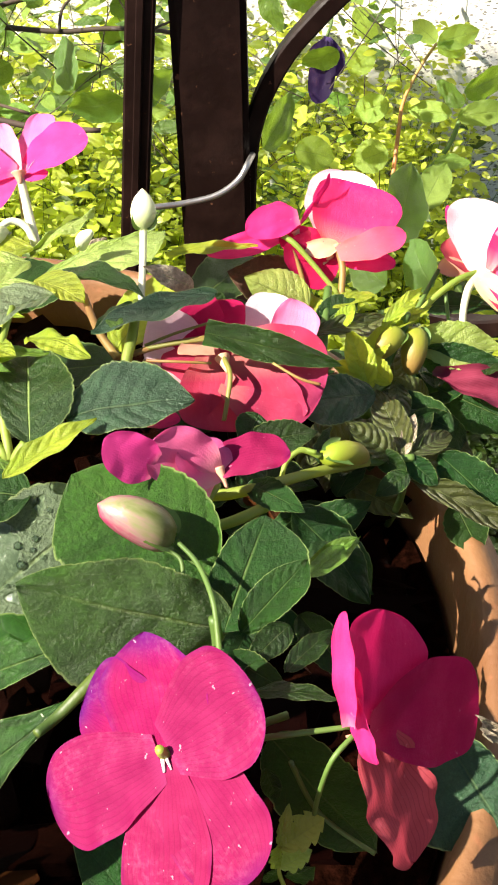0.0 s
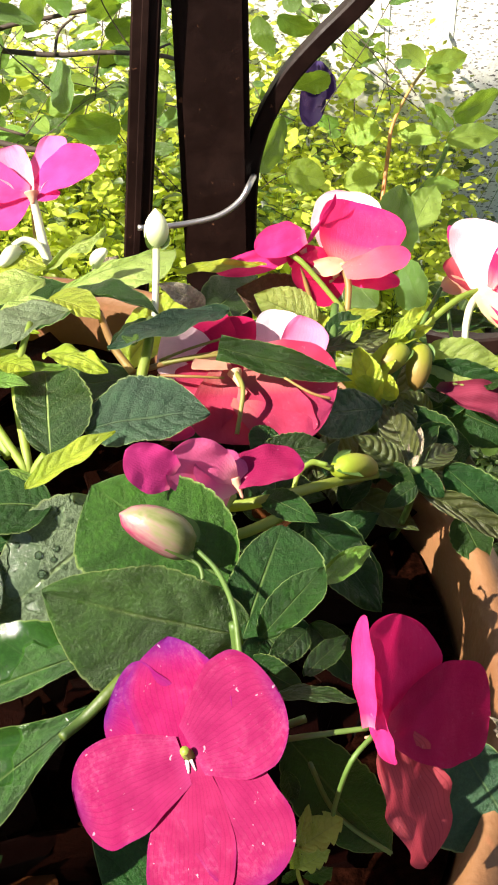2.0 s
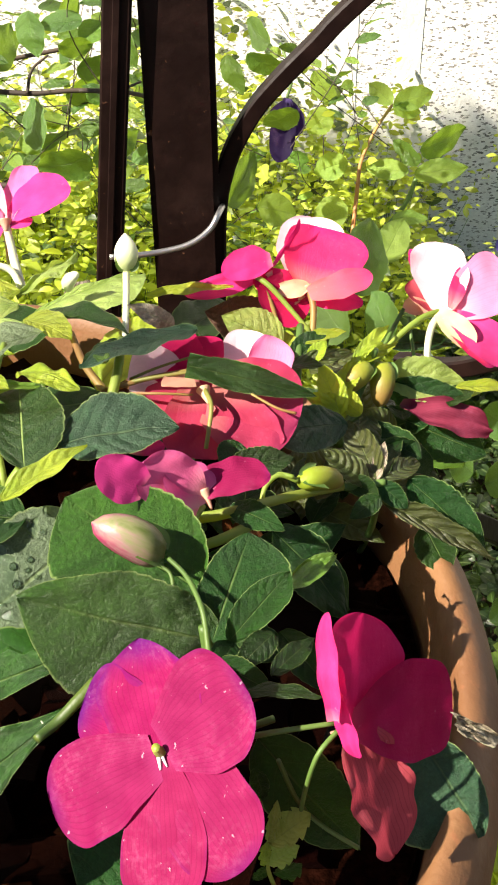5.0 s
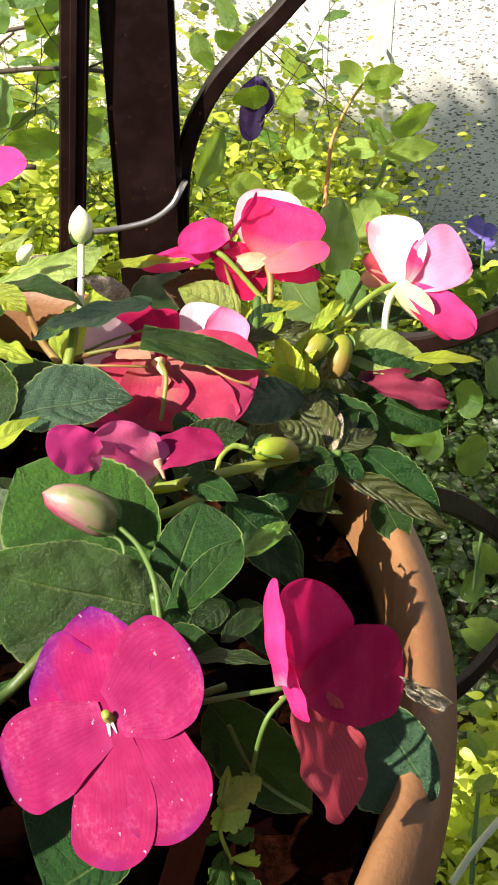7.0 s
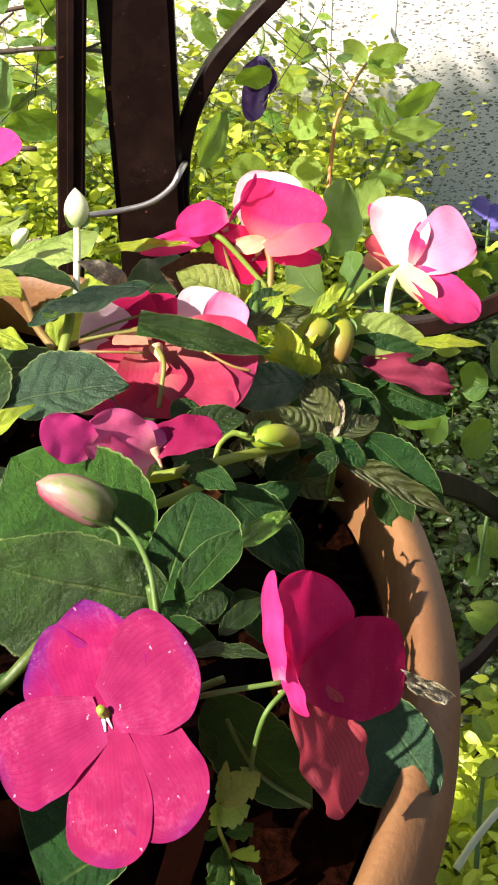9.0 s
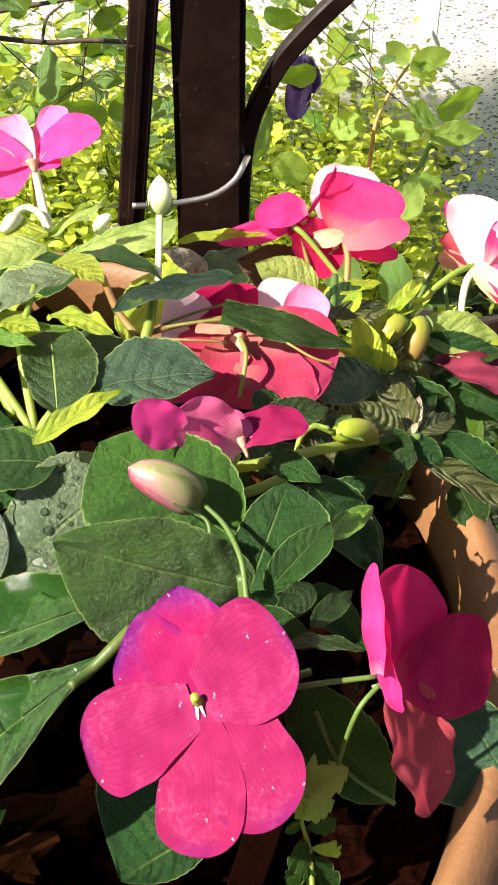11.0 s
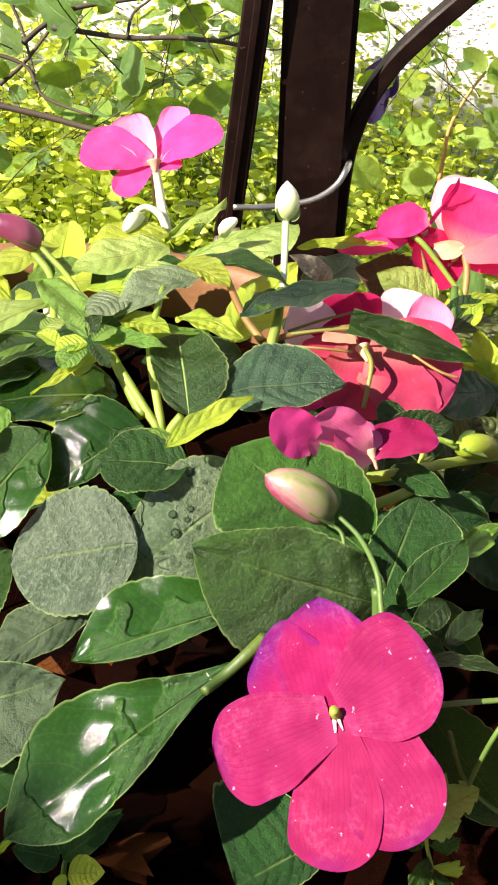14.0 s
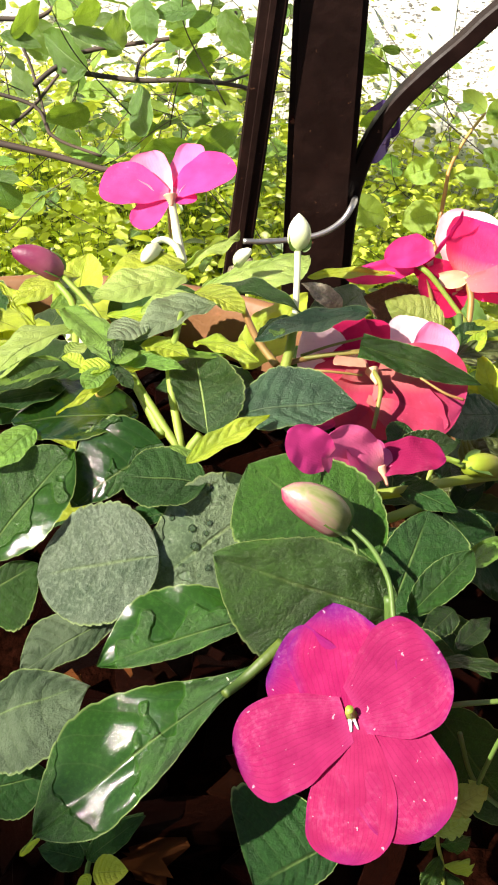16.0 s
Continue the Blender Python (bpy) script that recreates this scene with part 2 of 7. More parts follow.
M_PURPLE = petal_material("petal_magenta_bluish", (0.215, 0.0042, 0.062), (0.26, 0.02, 0.09), (0.45, 0.009, 0.12), 0.22, 0.5, purple=0.88, bloom_from=0.66, reach=0.10, streak=0.40, wet_glint=0.24)
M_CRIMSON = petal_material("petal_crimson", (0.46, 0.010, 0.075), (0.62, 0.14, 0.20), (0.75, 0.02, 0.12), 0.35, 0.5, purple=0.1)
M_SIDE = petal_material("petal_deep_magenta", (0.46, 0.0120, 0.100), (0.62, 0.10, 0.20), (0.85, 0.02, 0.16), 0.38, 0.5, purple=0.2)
# darker copy of the deep magenta, for a petal lying in shadow
M_SIDED = petal_material("petal_shaded_magenta", (0.330, 0.0080, 0.072), (0.50, 0.08, 0.16), (0.55, 0.012, 0.10), 0.30, 0.5, purple=0.2, streak=0.16)
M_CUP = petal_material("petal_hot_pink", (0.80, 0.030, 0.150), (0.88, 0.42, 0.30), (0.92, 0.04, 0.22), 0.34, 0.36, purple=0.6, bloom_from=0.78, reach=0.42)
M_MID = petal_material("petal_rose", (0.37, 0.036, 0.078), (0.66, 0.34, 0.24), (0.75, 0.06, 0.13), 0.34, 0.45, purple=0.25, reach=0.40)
# magenta lightened for petals that the sun strikes
M_EDGE = petal_material("petal_sunlit_magenta", (0.62, 0.030, 0.175), (0.80, 0.30, 0.38), (0.88, 0.04, 0.25), 0.32, 0.5, purple=0.2)
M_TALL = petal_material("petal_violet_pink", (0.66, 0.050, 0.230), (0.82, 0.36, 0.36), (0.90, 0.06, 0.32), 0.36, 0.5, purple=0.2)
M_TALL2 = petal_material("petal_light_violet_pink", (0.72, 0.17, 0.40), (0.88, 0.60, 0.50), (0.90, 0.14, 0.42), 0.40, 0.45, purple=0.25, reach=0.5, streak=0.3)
# pink whitened to the glare of full sun
M_WHITE = petal_material("petal_sunlit_white_pink", (0.88, 0.66, 0.72), (0.92, 0.88, 0.78), (0.92, 0.45, 0.60), 0.36, 0.4, purple=0.12, bloom_from=0.88, reach=0.55, streak=0.12)
M_RIMCUP = petal_material("petal_cream_pink_rim", (0.66, 0.050, 0.150), (0.50, 0.27, 0.17), (0.80, 0.10, 0.16), 0.34, 0.42, purple=0.3, bloom_from=0.85, reach=0.95)
M_LOW = petal_material("petal_dull_pink", (0.60, 0.110, 0.260), (0.80, 0.55, 0.42), (0.85, 0.10, 0.30), 0.30, 0.45, purple=0.5, reach=0.42)
M_CREAM = petal_material("sepal_cream", (0.74, 0.62, 0.36), (0.80, 0.72, 0.50), (0.75, 0.60, 0.30), 0.3, 0.45, purple=0.0, streak=0.2)
M_PALE = petal_material("petal_pale_pink", (0.80, 0.27, 0.44), (0.90, 0.82, 0.70), (0.92, 0.10, 0.34), 0.40, 0.35, purple=0.5, bloom_from=0.85, reach=0.6, streak=0.3)
M_FADED = petal_material("petal_faded", (0.40, 0.062, 0.085), (0.52, 0.28, 0.20), (0.62, 0.07, 0.11), 0.30, 0.6, purple=0.0, streak=0.95)
M_WITHER = petal_material("petal_withered", (0.17, 0.022, 0.045), (0.30, 0.16, 0.12), (0.30, 0.03, 0.06), 0.18, 0.65, purple=0.0, streak=0.75)
M_STEM = plain_plant("stem_green", (0.065, 0.125, 0.024), (0.105, 0.18, 0.038), (0.3, 0.5, 0.05))
M_PETIOLE = plain_plant("petiole_green", (0.070, 0.105, 0.014), (0.035, 0.070, 0.012), (0.2, 0.3, 0.03), 0.15)
M_GSTEM = plain_plant("stem_olive", (0.19, 0.20, 0.04), (0.28, 0.24, 0.06), (0.45, 0.4, 0.06), 0.25)
M_YSTEM = plain_plant("stem_yellow_green", (0.17, 0.25, 0.035), (0.26, 0.33, 0.06), (0.6, 0.65, 0.08), 0.3)
M_RSTEM = plain_plant("stem_reddish", (0.24, 0.11, 0.04), (0.30, 0.20, 0.06), (0.5, 0.25, 0.06), 0.25)
M_WSTEM = plain_plant("stem_pale", (0.62, 0.66, 0.42), (0.72, 0.72, 0.58), (0.6, 0.65, 0.35), 0.25)
n = Nodes("bud_pink_green")
u, v = n.uv()
grain = n.put("ShaderNodeTexNoise", Scale=1.0, Detail=4.0)
squeeze = n.put("ShaderNodeMapping")
squeeze.inputs["Scale"].default_value = (150.0, 900.0, 900.0)
n.link(n.coords(), squeeze.inputs["Vector"])
n.link(squeeze.outputs[0], grain.inputs["Vector"])
up = n.math("ABSOLUTE", n.math("SUBTRACT", v, 0.5))
blush = n.math("ADD", n.math("MULTIPLY", u, 0.40), n.math("ADD", n.math("MULTIPLY", n.math("ABSOLUTE", n.math("SUBTRACT", n.math("FRACT", n.math("ADD", v, 0.25)), 0.5)), 1.7), n.math("MULTIPLY", grain.outputs["Fac"], 0.55)))
tint = n.ramp(n.math("MULTIPLY", blush, 0.66), ((0.24, (0.075, 0.115, 0.018)), (0.40, (0.180, 0.190, 0.080)), (0.54, (0.29, 0.165, 0.155)), (0.70, (0.28, 0.032, 0.085))))
n.set(Base_Color=tint, Roughness=0.42)
n.bump(grain.outputs["Fac"], 0.35, 0.0005)
n.translucent((0.6, 0.25, 0.2), 0.15)
M_BUD = n.mat
M_BUDW = plain_plant("bud_whitish", (0.50, 0.58, 0.26), (0.76, 0.76, 0.58), (0.6, 0.65, 0.4), 0.25)
M_BUDG = plain_plant("bud_green", (0.24, 0.30, 0.022), (0.26, 0.17, 0.040), (0.4, 0.45, 0.05), 0.22)
M_BUDM = plain_plant("bud_magenta", (0.44, 0.12, 0.17), (0.130, 0.004, 0.042), (0.6, 0.05, 0.2), 0.22)
M_SEPAL = plain_plant("sepal_pale", (0.70, 0.42, 0.28), (0.66, 0.36, 0.24), (0.7, 0.35, 0.15), 0.3)
M_OVARY = plain_plant("ovary_green", (0.20, 0.26, 0.03), (0.30, 0.34, 0.06), (0.3, 0.4, 0.05), 0.1)
M_ANTHER = plain_plant("throat_white", (0.80, 0.66, 0.68), (0.86, 0.72, 0.74), (0.8, 0.5, 0.6), 0.2)

n = Nodes("terracotta")
stain = n.noise(16.0, 5.0)
clay = n.mix(n.mask(stain, 0.34, 0.66), (0.125, 0.050, 0.018), (0.185, 0.088, 0.034))
clay = n.mix(n.math("MULTIPLY", n.mask(n.noise(38.0, 5.0, 0.65), 0.56, 0.74), 0.35), clay, (0.34, 0.21, 0.11))
clay = n.mix(n.math("MULTIPLY", n.mask(n.noise(240.0, 3.0), 0.58, 0.72), 0.3), clay, (0.28, 0.09, 0.04))
n.set(Base_Color=clay, Roughness=0.62)
n.bump(n.math("ADD", n.noise(420.0, 4.0), n.math("MULTIPLY", n.noise(60.0), 1.2)), 0.3, 0.0012)
M_CLAY = n.mat

n = Nodes("potting_soil_shade_dark")
# soil colour taken down to near-black to hold the deep shade under the leaves
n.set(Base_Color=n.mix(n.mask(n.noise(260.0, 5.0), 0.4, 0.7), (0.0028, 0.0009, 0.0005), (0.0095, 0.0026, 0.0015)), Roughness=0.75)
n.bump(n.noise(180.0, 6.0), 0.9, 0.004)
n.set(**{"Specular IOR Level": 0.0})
M_SOIL = n.mat

n = Nodes("bark_chip")
grain = n.put("ShaderNodeTexNoise", Scale=70.0, Detail=5.0)
squeeze = n.put("ShaderNodeMapping")
squeeze.inputs["Scale"].default_value = (0.25, 3.0, 3.0)
n.link(n.coords(), squeeze.inputs["Vector"])
n.link(squeeze.outputs[0], grain.inputs["Vector"])
# bark far darker than in sun: the shade is in its colour
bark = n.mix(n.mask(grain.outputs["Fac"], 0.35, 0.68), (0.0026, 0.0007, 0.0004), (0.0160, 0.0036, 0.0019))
# a few chips coloured bright red-brown to read as flecks of sun
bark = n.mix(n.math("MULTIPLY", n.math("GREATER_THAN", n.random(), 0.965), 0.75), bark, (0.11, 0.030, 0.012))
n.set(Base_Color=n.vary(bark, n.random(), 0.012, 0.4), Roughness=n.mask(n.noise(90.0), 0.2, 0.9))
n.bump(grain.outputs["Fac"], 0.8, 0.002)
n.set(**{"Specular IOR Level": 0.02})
M_BARK = n.mat

n = Nodes("painted_iron")
wear = n.noise(55.0, 5.0, 0.65)
iron = n.mix(n.mask(wear, 0.45, 0.75), (0.0065, 0.0024, 0.0018), (0.014, 0.0055, 0.004))
iron = n.mix(n.mask(n.noise(210.0, 4.0), 0.70, 0.76), iron, (0.12, 0.055, 0.03))
n.set(Base_Color=iron, Roughness=n.math("ADD", n.math("MULTIPLY", wear, 0.3), 0.36))
n.set(**{"Specular IOR Level": 0.14})
n.bump(n.noise(160.0, 4.0), 0.35, 0.001)
M_IRON = n.mat

n = Nodes("steel_wire")
n.set(Base_Color=n.mix(n.noise(200.0), (0.28, 0.27, 0.26), (0.60, 0.59, 0.57)), Metallic=0.9, Roughness=0.35)
M_WIRE = n.mat

n = Nodes("pebble_render")
flecks = n.put("ShaderNodeMapping")
flecks.inputs["Scale"].default_value = (0.62, 1.0, 1.25)
flecks.inputs["Rotation"].default_value = (0.0, 0.35, 0.0)
n.link(n.coords(), flecks.inputs["Vector"])
grit = n.voronoi(330.0, "Color", flecks.outputs[0])
sep = n.tree.nodes.new("ShaderNodeSeparateColor")
n.link(grit, sep.inputs[0])
wall_c = n.ramp(sep.outputs[0], ((0.0, (0.12, 0.11, 0.10)), (0.09, (0.22, 0.21, 0.19)), (0.15, (0.50, 0.47, 0.43)), (0.20, (0.77, 0.75, 0.71)), (1.0, (0.87, 0.85, 0.81))))
wall_c = n.mix(n.math("MULTIPLY", n.mask(n.noise(5.0, 5.0), 0.45, 0.7), 0.25), wall_c, (0.55, 0.53, 0.49))
n.set(Base_Color=wall_c, Roughness=0.85)
n.bump(n.math("ADD", n.voronoi(290.0), n.noise(60.0, 3.0)), 0.4, 0.0012)
M_RENDER = n.mat

n = Nodes("smooth_cement")
n.set(Base_Color=n.mix(n.mask(n.noise(14.0, 5.0), 0.35, 0.7), (0.62, 0.60, 0.57), (0.80, 0.78, 0.74)), Roughness=0.8)
n.bump(n.noise(120.0, 5.0), 0.4, 0.003)
M_CEMENT = n.mat

n = Nodes("garden_earth")
n.set(Base_Color=n.mix(n.mask(n.noise(22.0, 6.0), 0.35, 0.7), (0.030, 0.021, 0.014), (0.095, 0.066, 0.042)), Roughness=0.9)
n.bump(n.noise(70.0, 6.0), 0.9, 0.02)
n.set(**{"Specular IOR Level": 0.15})
M_EARTH = n.mat


def foliage_material(name, dark, light, glow, share, rough=0.42):
    n = Nodes(name)
    r = n.island()
    _, v = n.uv()
    rib = n.mask(n.math("ABSOLUTE", n.math("SUBTRACT", v, 0.5)), 0.07, 0.02)
    base = n.mix(n.mask(n.math("ADD", r, n.math("MULTIPLY", n.noise(30.0), 0.6)), 0.3, 1.2), dark, light)
    base = n.mix(n.math("MULTIPLY", rib, 0.4), base, (0.35, 0.45, 0.15))
    n.set(Base_Color=n.vary(base, r, 0.02, 0.3), Roughness=rough)
    n.bump(n.noise(380.0, 3.0), 0.3, 0.001)
    n.translucent(glow, share)
    return n.mat


# leaf colours of sun and of shade: bright cover, dark weed
M_COVER = foliage_material("sunlit_groundcover_leaf", (0.036, 0.090, 0.010), (0.48, 0.52, 0.060), (0.76, 0.86, 0.07), 0.53)
M_SHADE = foliage_material("shade_dark_weed_leaf", (0.0085, 0.023, 0.0065), (0.030, 0.056, 0.012), (0.25, 0.40, 0.04), 0.33)
M_SHRUB = leaf_material("shrub_leaf", (0.013, 0.040, 0.008), (0.060, 0.125, 0.024), (0.26, 0.42, 0.03), 0.34, 0.34, gloss=0.5)
M_COVERL = leaf_material("weed_leaf", (0.10, 0.19, 0.035), (0.20, 0.30, 0.055), (0.52, 0.68, 0.06), 0.42, 0.38)
M_TWIG = plain_plant("woody_twig", (0.028, 0.018, 0.012), (0.075, 0.050, 0.032), (0.1, 0.06, 0.03), 0.02, 0.7)
M_OTWIG = plain_plant("orange_stem", (0.42, 0.16, 0.05), (0.36, 0.24, 0.07), (0.4, 0.2, 0.05), 0.1, 0.5)
M_IRIS = petal_material("petal_blue_violet", (0.150, 0.120, 0.420), (0.30, 0.25, 0.55), (0.20, 0.14, 0.50), 0.3, 0.5, purple=0.0)
M_VIOLET = petal_material("petal_violet", (0.010, 0.006, 0.022), (0.10, 0.07, 0.22), (0.07, 0.03, 0.20), 0.3, 0.5, purple=0.0)
n = Nodes("water")
clear = n.put("ShaderNodeBsdfTransparent", Color=(0.86, 0.90, 0.86, 1))
shine = n.put("ShaderNodeBsdfGlossy", Roughness=0.04)
edge = n.put("ShaderNodeFresnel", IOR=1.45)
blend = n.tree.nodes.new("ShaderNodeMixShader")
for a, b in ((edge.outputs[0], 0), (clear.outputs[0], 1), (shine.outputs[0], 2)):
    n.link(a, blend.inputs[b])
n.link(blend.outputs[0], n.out.inputs[0])
M_WATER = n.mat


# ---------------------------------------------------------------- builders
def part(name, bm, material, parent, label="", at=None, smooth=True):
    """One mesh object under a thing or under a part; at is its pose in the world."""
    mesh = bpy.data.meshes.new(name)
    bm.to_mesh(mesh)
    bm.free()
    return part_mesh(name, mesh, material, parent, label, at, smooth)


def part_mesh(name, mesh, material, parent, label="", at=None, smooth=True):
    if smooth:
        mesh.polygons.foreach_set("use_smooth", [True] * len(mesh.polygons))
    if not mesh.materials:
        mesh.materials.append(material)
    ob = new(name, mesh)
    ob.matrix_world = at or Matrix()
    if parent:
        ob.parent = parent
        ob.matrix_parent_inverse = WORLD_OF[parent.name].inverted()
    WORLD_OF[ob.name] = at or Matrix()
    if label:
        tagged(ob, label)
    return ob


WORLD_OF = {}


def thing(name, at, label, category, group="", kind=""):
    ob = new(name)
    ob.empty_display_size = 0.02
    ob.matrix_world = Matrix.Translation(at)
    WORLD_OF[ob.name] = Matrix.Translation(at)
    return tagged(ob, label, category, group, kind)


def smooth_line(points, steps):
    """Catmull-Rom curve through the points."""
    p = [Vector(q) for q in points]
    p = [p[0] * 2 - p[1], *p, p[-1] * 2 - p[-2]]
    out = []
    for i in range(1, len(p) - 2):
        for k in range(steps):
            t = k / steps
            a, b, c, d = p[i - 1], p[i], p[i + 1], p[i + 2]
            out.append(0.5 * (2 * b + (c - a) * t + (2 * a - 5 * b + 4 * c - d) * t * t + (3 * b - a - 3 * c + d) * t ** 3))
    return out + [p[-2]]


def tube(points, r0, r1, sides=8, steps=6, flat=None, swell=0.0):
    """A tapering stalk, or with flat=(half width, half depth, side way) a bar, swept along a smooth line."""
    line = smooth_line(points, steps)
    bm = bmesh.new()
    uv = bm.loops.layers.uv.new("UVMap")
    rings = []
    ref = Vector((0.3, 0.2, 1)).normalized() if not flat else Vector(flat[2])
    for i, c in enumerate(line):
        way = (line[min(i + 1, len(line) - 1)] - line[max(i - 1, 0)]).normalized()
        x = (ref - way * ref.dot(way)).normalized()
        y = way.cross(x)
        ref = x if not flat else ref
        u = i / (len(line) - 1)
        if flat:
            w, h, b = flat[0], flat[1], min(flat[0], flat[1]) * 0.25
            shape = [(w - b, h), (w, h - b), (w, b - h), (w - b, -h), (b - w, -h), (-w, b - h), (-w, h - b), (b - w, h)]
            ring = [bm.verts.new(c + x * p + y * q) for p, q in shape]
        else:
            r = (r0 + (r1 - r0) * u) * (1 + swell * math.sin(u * 9.0))
            ring = [bm.verts.new(c + (x * math.cos(a) + y * math.sin(a)) * r) for a in (2 * math.pi * k / sides for k in range(sides))]
        rings.append(ring)
    m = len(rings[0])
    for i in range(len(rings) - 1):
        for k in range(m):
            f = bm.faces.new((rings[i][k], rings[i][(k + 1) % m], rings[i + 1][(k + 1) % m], rings[i + 1][k]))
            for lo, (du, dv) in zip(f.loops, ((0, k), (0, k + 1), (1, k + 1), (1, k))):
                lo[uv].uv = ((i + du) / (len(rings) - 1), dv / m)
    bm.faces.new(list(reversed(rings[0])))
    bm.faces.new(rings[-1])
    return bm


def stalk(plant, points, r0, r1, material, name="stem"):
    return part(name, tube(points, r0, r1), material, plant)


def blade_pose(base, tip, normal):
    x = (Vector(tip) - Vector(base)).normalized()
    z = Vector(normal)
    z = (z - x * z.dot(x)).normalized()
    y = z.cross(x)
    m = Matrix((x, y, z)).transposed().to_4x4()
    m.translation = Vector(base)
    return m


def blade(length, width, outline, curl, fold, cup, ripple, seed, nu=18, nv=4, side_bend=0.0, even=True):
    """A thin living blade from its base along x: half breadth by outline(u, side), arched, folded on the midrib, rippled."""
    bm = bmesh.new()
    uv = bm.loops.layers.uv.new("UVMap")
    grid = []
    for i in range(nu + 1):
        u = i / nu if even else math.sin(math.pi / 2 * i / nu)
        row = []
        for j in range(-nv, nv + 1):
            v = j / nv
            half = outline(u, 1 if v >= 0 else -1) * width / 2
            y = v * half
            x = u * length
            if curl:
                ang = curl * u
                x, drop = length * math.sin(ang) / curl, length * (math.cos(ang) - 1) / curl
            else:
                drop = 0.0
            chord = math.sin(curl) / curl if curl else 1.0
            z = drop - u * length * (math.cos(curl) - 1) / curl if curl else 0.0
            x = x / chord
            z += fold * abs(y) + cup * (v * v) * half
            z += ripple * length * noise.noise(Vector((u * 3.2 + seed, v * 1.8 + seed * 0.7, seed)))
            z += ripple * 0.6 * length * abs(v) ** 2 * math.sin(u * 16 + seed * 5 + (1 if v > 0 else 0))
            row.append(bm.verts.new((x, y + side_bend * length * u * (1 - u) * 4, z)))
        grid.append(row)
    for i in range(nu):
        for j in range(2 * nv):
            quad = (grid[i][j], grid[i + 1][j], grid[i + 1][j + 1], grid[i][j + 1])
            f = bm.faces.new(quad)
            for lo, (a, b) in zip(f.loops, ((i, j), (i + 1, j), (i + 1, j + 1), (i, j + 1))):
                lo[uv].uv = ((a / nu if even else math.sin(math.pi / 2 * a / nu)), b / (2 * nv))
    return bm


def leaf_outline(point, teeth, seed, wedge=0.0):
    """Ovate blade with a drawn-out tip and rounded teeth; wedge: how gradually it runs into its stalk."""
    def f(u, side):
        c = 0.42 + 0.10 * wedge
        if u < c:
            w = (1 - wedge) * (1 - ((c - u) / c) ** 2.0) ** 0.55 + wedge * (0.10 + 0.90 * math.sin(math.pi / 2 * u / c) ** 1.7)
        else:
            t = (u - c) / (1 - c)
            w = (1 - t ** (2.3 - 0.7 * point)) ** (0.70 + 0.45 * point)
        t = (u * teeth + seed * 0.37 + (0.31 if side > 0 else 0)) % 1.0
        bite = 0.085 if 0.10 < u < 0.97 else 0.0
        return max(0.015, w * (1 - bite * t * t * (1.0 - 0.4 * u)))
    return f


def petal_outline(claw, round_at, seed):
    """Broad petal, narrow at the claw, round past its widest place."""
    c = min(0.8, 0.36 + 0.17 * round_at)
    def f(u, side):
        if u < c:
            w = claw + (1 - claw) * math.sin(math.pi / 2 * u / c) ** 1.15
        else:
            w = max(0.0, 1 - ((u - c) / (1 - c)) ** 2.3) ** 0.5
        return max(0.01, w * (1 + 0.035 * math.sin(u * 5 + seed + 2 * side) + 0.014 * math.sin(u * 17 + seed * 2 + side)))
    return f


COUNT = [0]


def leaf(plant, base, tip, width, normal, material=None, curl=0.35, fold=0.12, teeth=11, point=0.6, ripple=0.030, label="", bend=0.0, wedge=0.0):
    COUNT[0] += 1
    seed = COUNT[0] * 1.37
    length = (Vector(tip) - Vector(base)).length
    bm = blade(length, width, leaf_outline(point, teeth, seed, wedge), curl, fold, 0.0, ripple, seed, nu=4 * teeth, nv=4, side_bend=bend)
    return part("leaf", bm, material or M_LEAF, plant, label, blade_pose(base, tip, normal))


def broad_outline(cl, cr, point, teeth, seed, wedge, blunt, depth):
    """Ovate leaf whose two sides are widest at cl and cr; the margin is cut into low forward teeth."""
    def f(u, side):
        c = cl if side > 0 else cr
        if u < c:
            w = (1 - wedge) * (1 - ((c - u) / c) ** 2.0) ** 0.55 + wedge * (0.06 + 0.94 * math.sin(math.pi / 2 * u / c) ** 1.9)
            w = max(w, blunt)
        else:
            t = (u - c) / (1 - c)
            w = (1 - t ** (2.3 - 0.7 * point)) ** (0.62 + 0.45 * point)
        t = (u * teeth + seed * 0.37 + (0.31 if side > 0 else 0)) % 1.0
        bite = depth if 0.10 < u < 0.97 else 0.0
        return max(0.012, w * (1 - bite * t * t * (1.0 - 0.4 * u)))
    return f


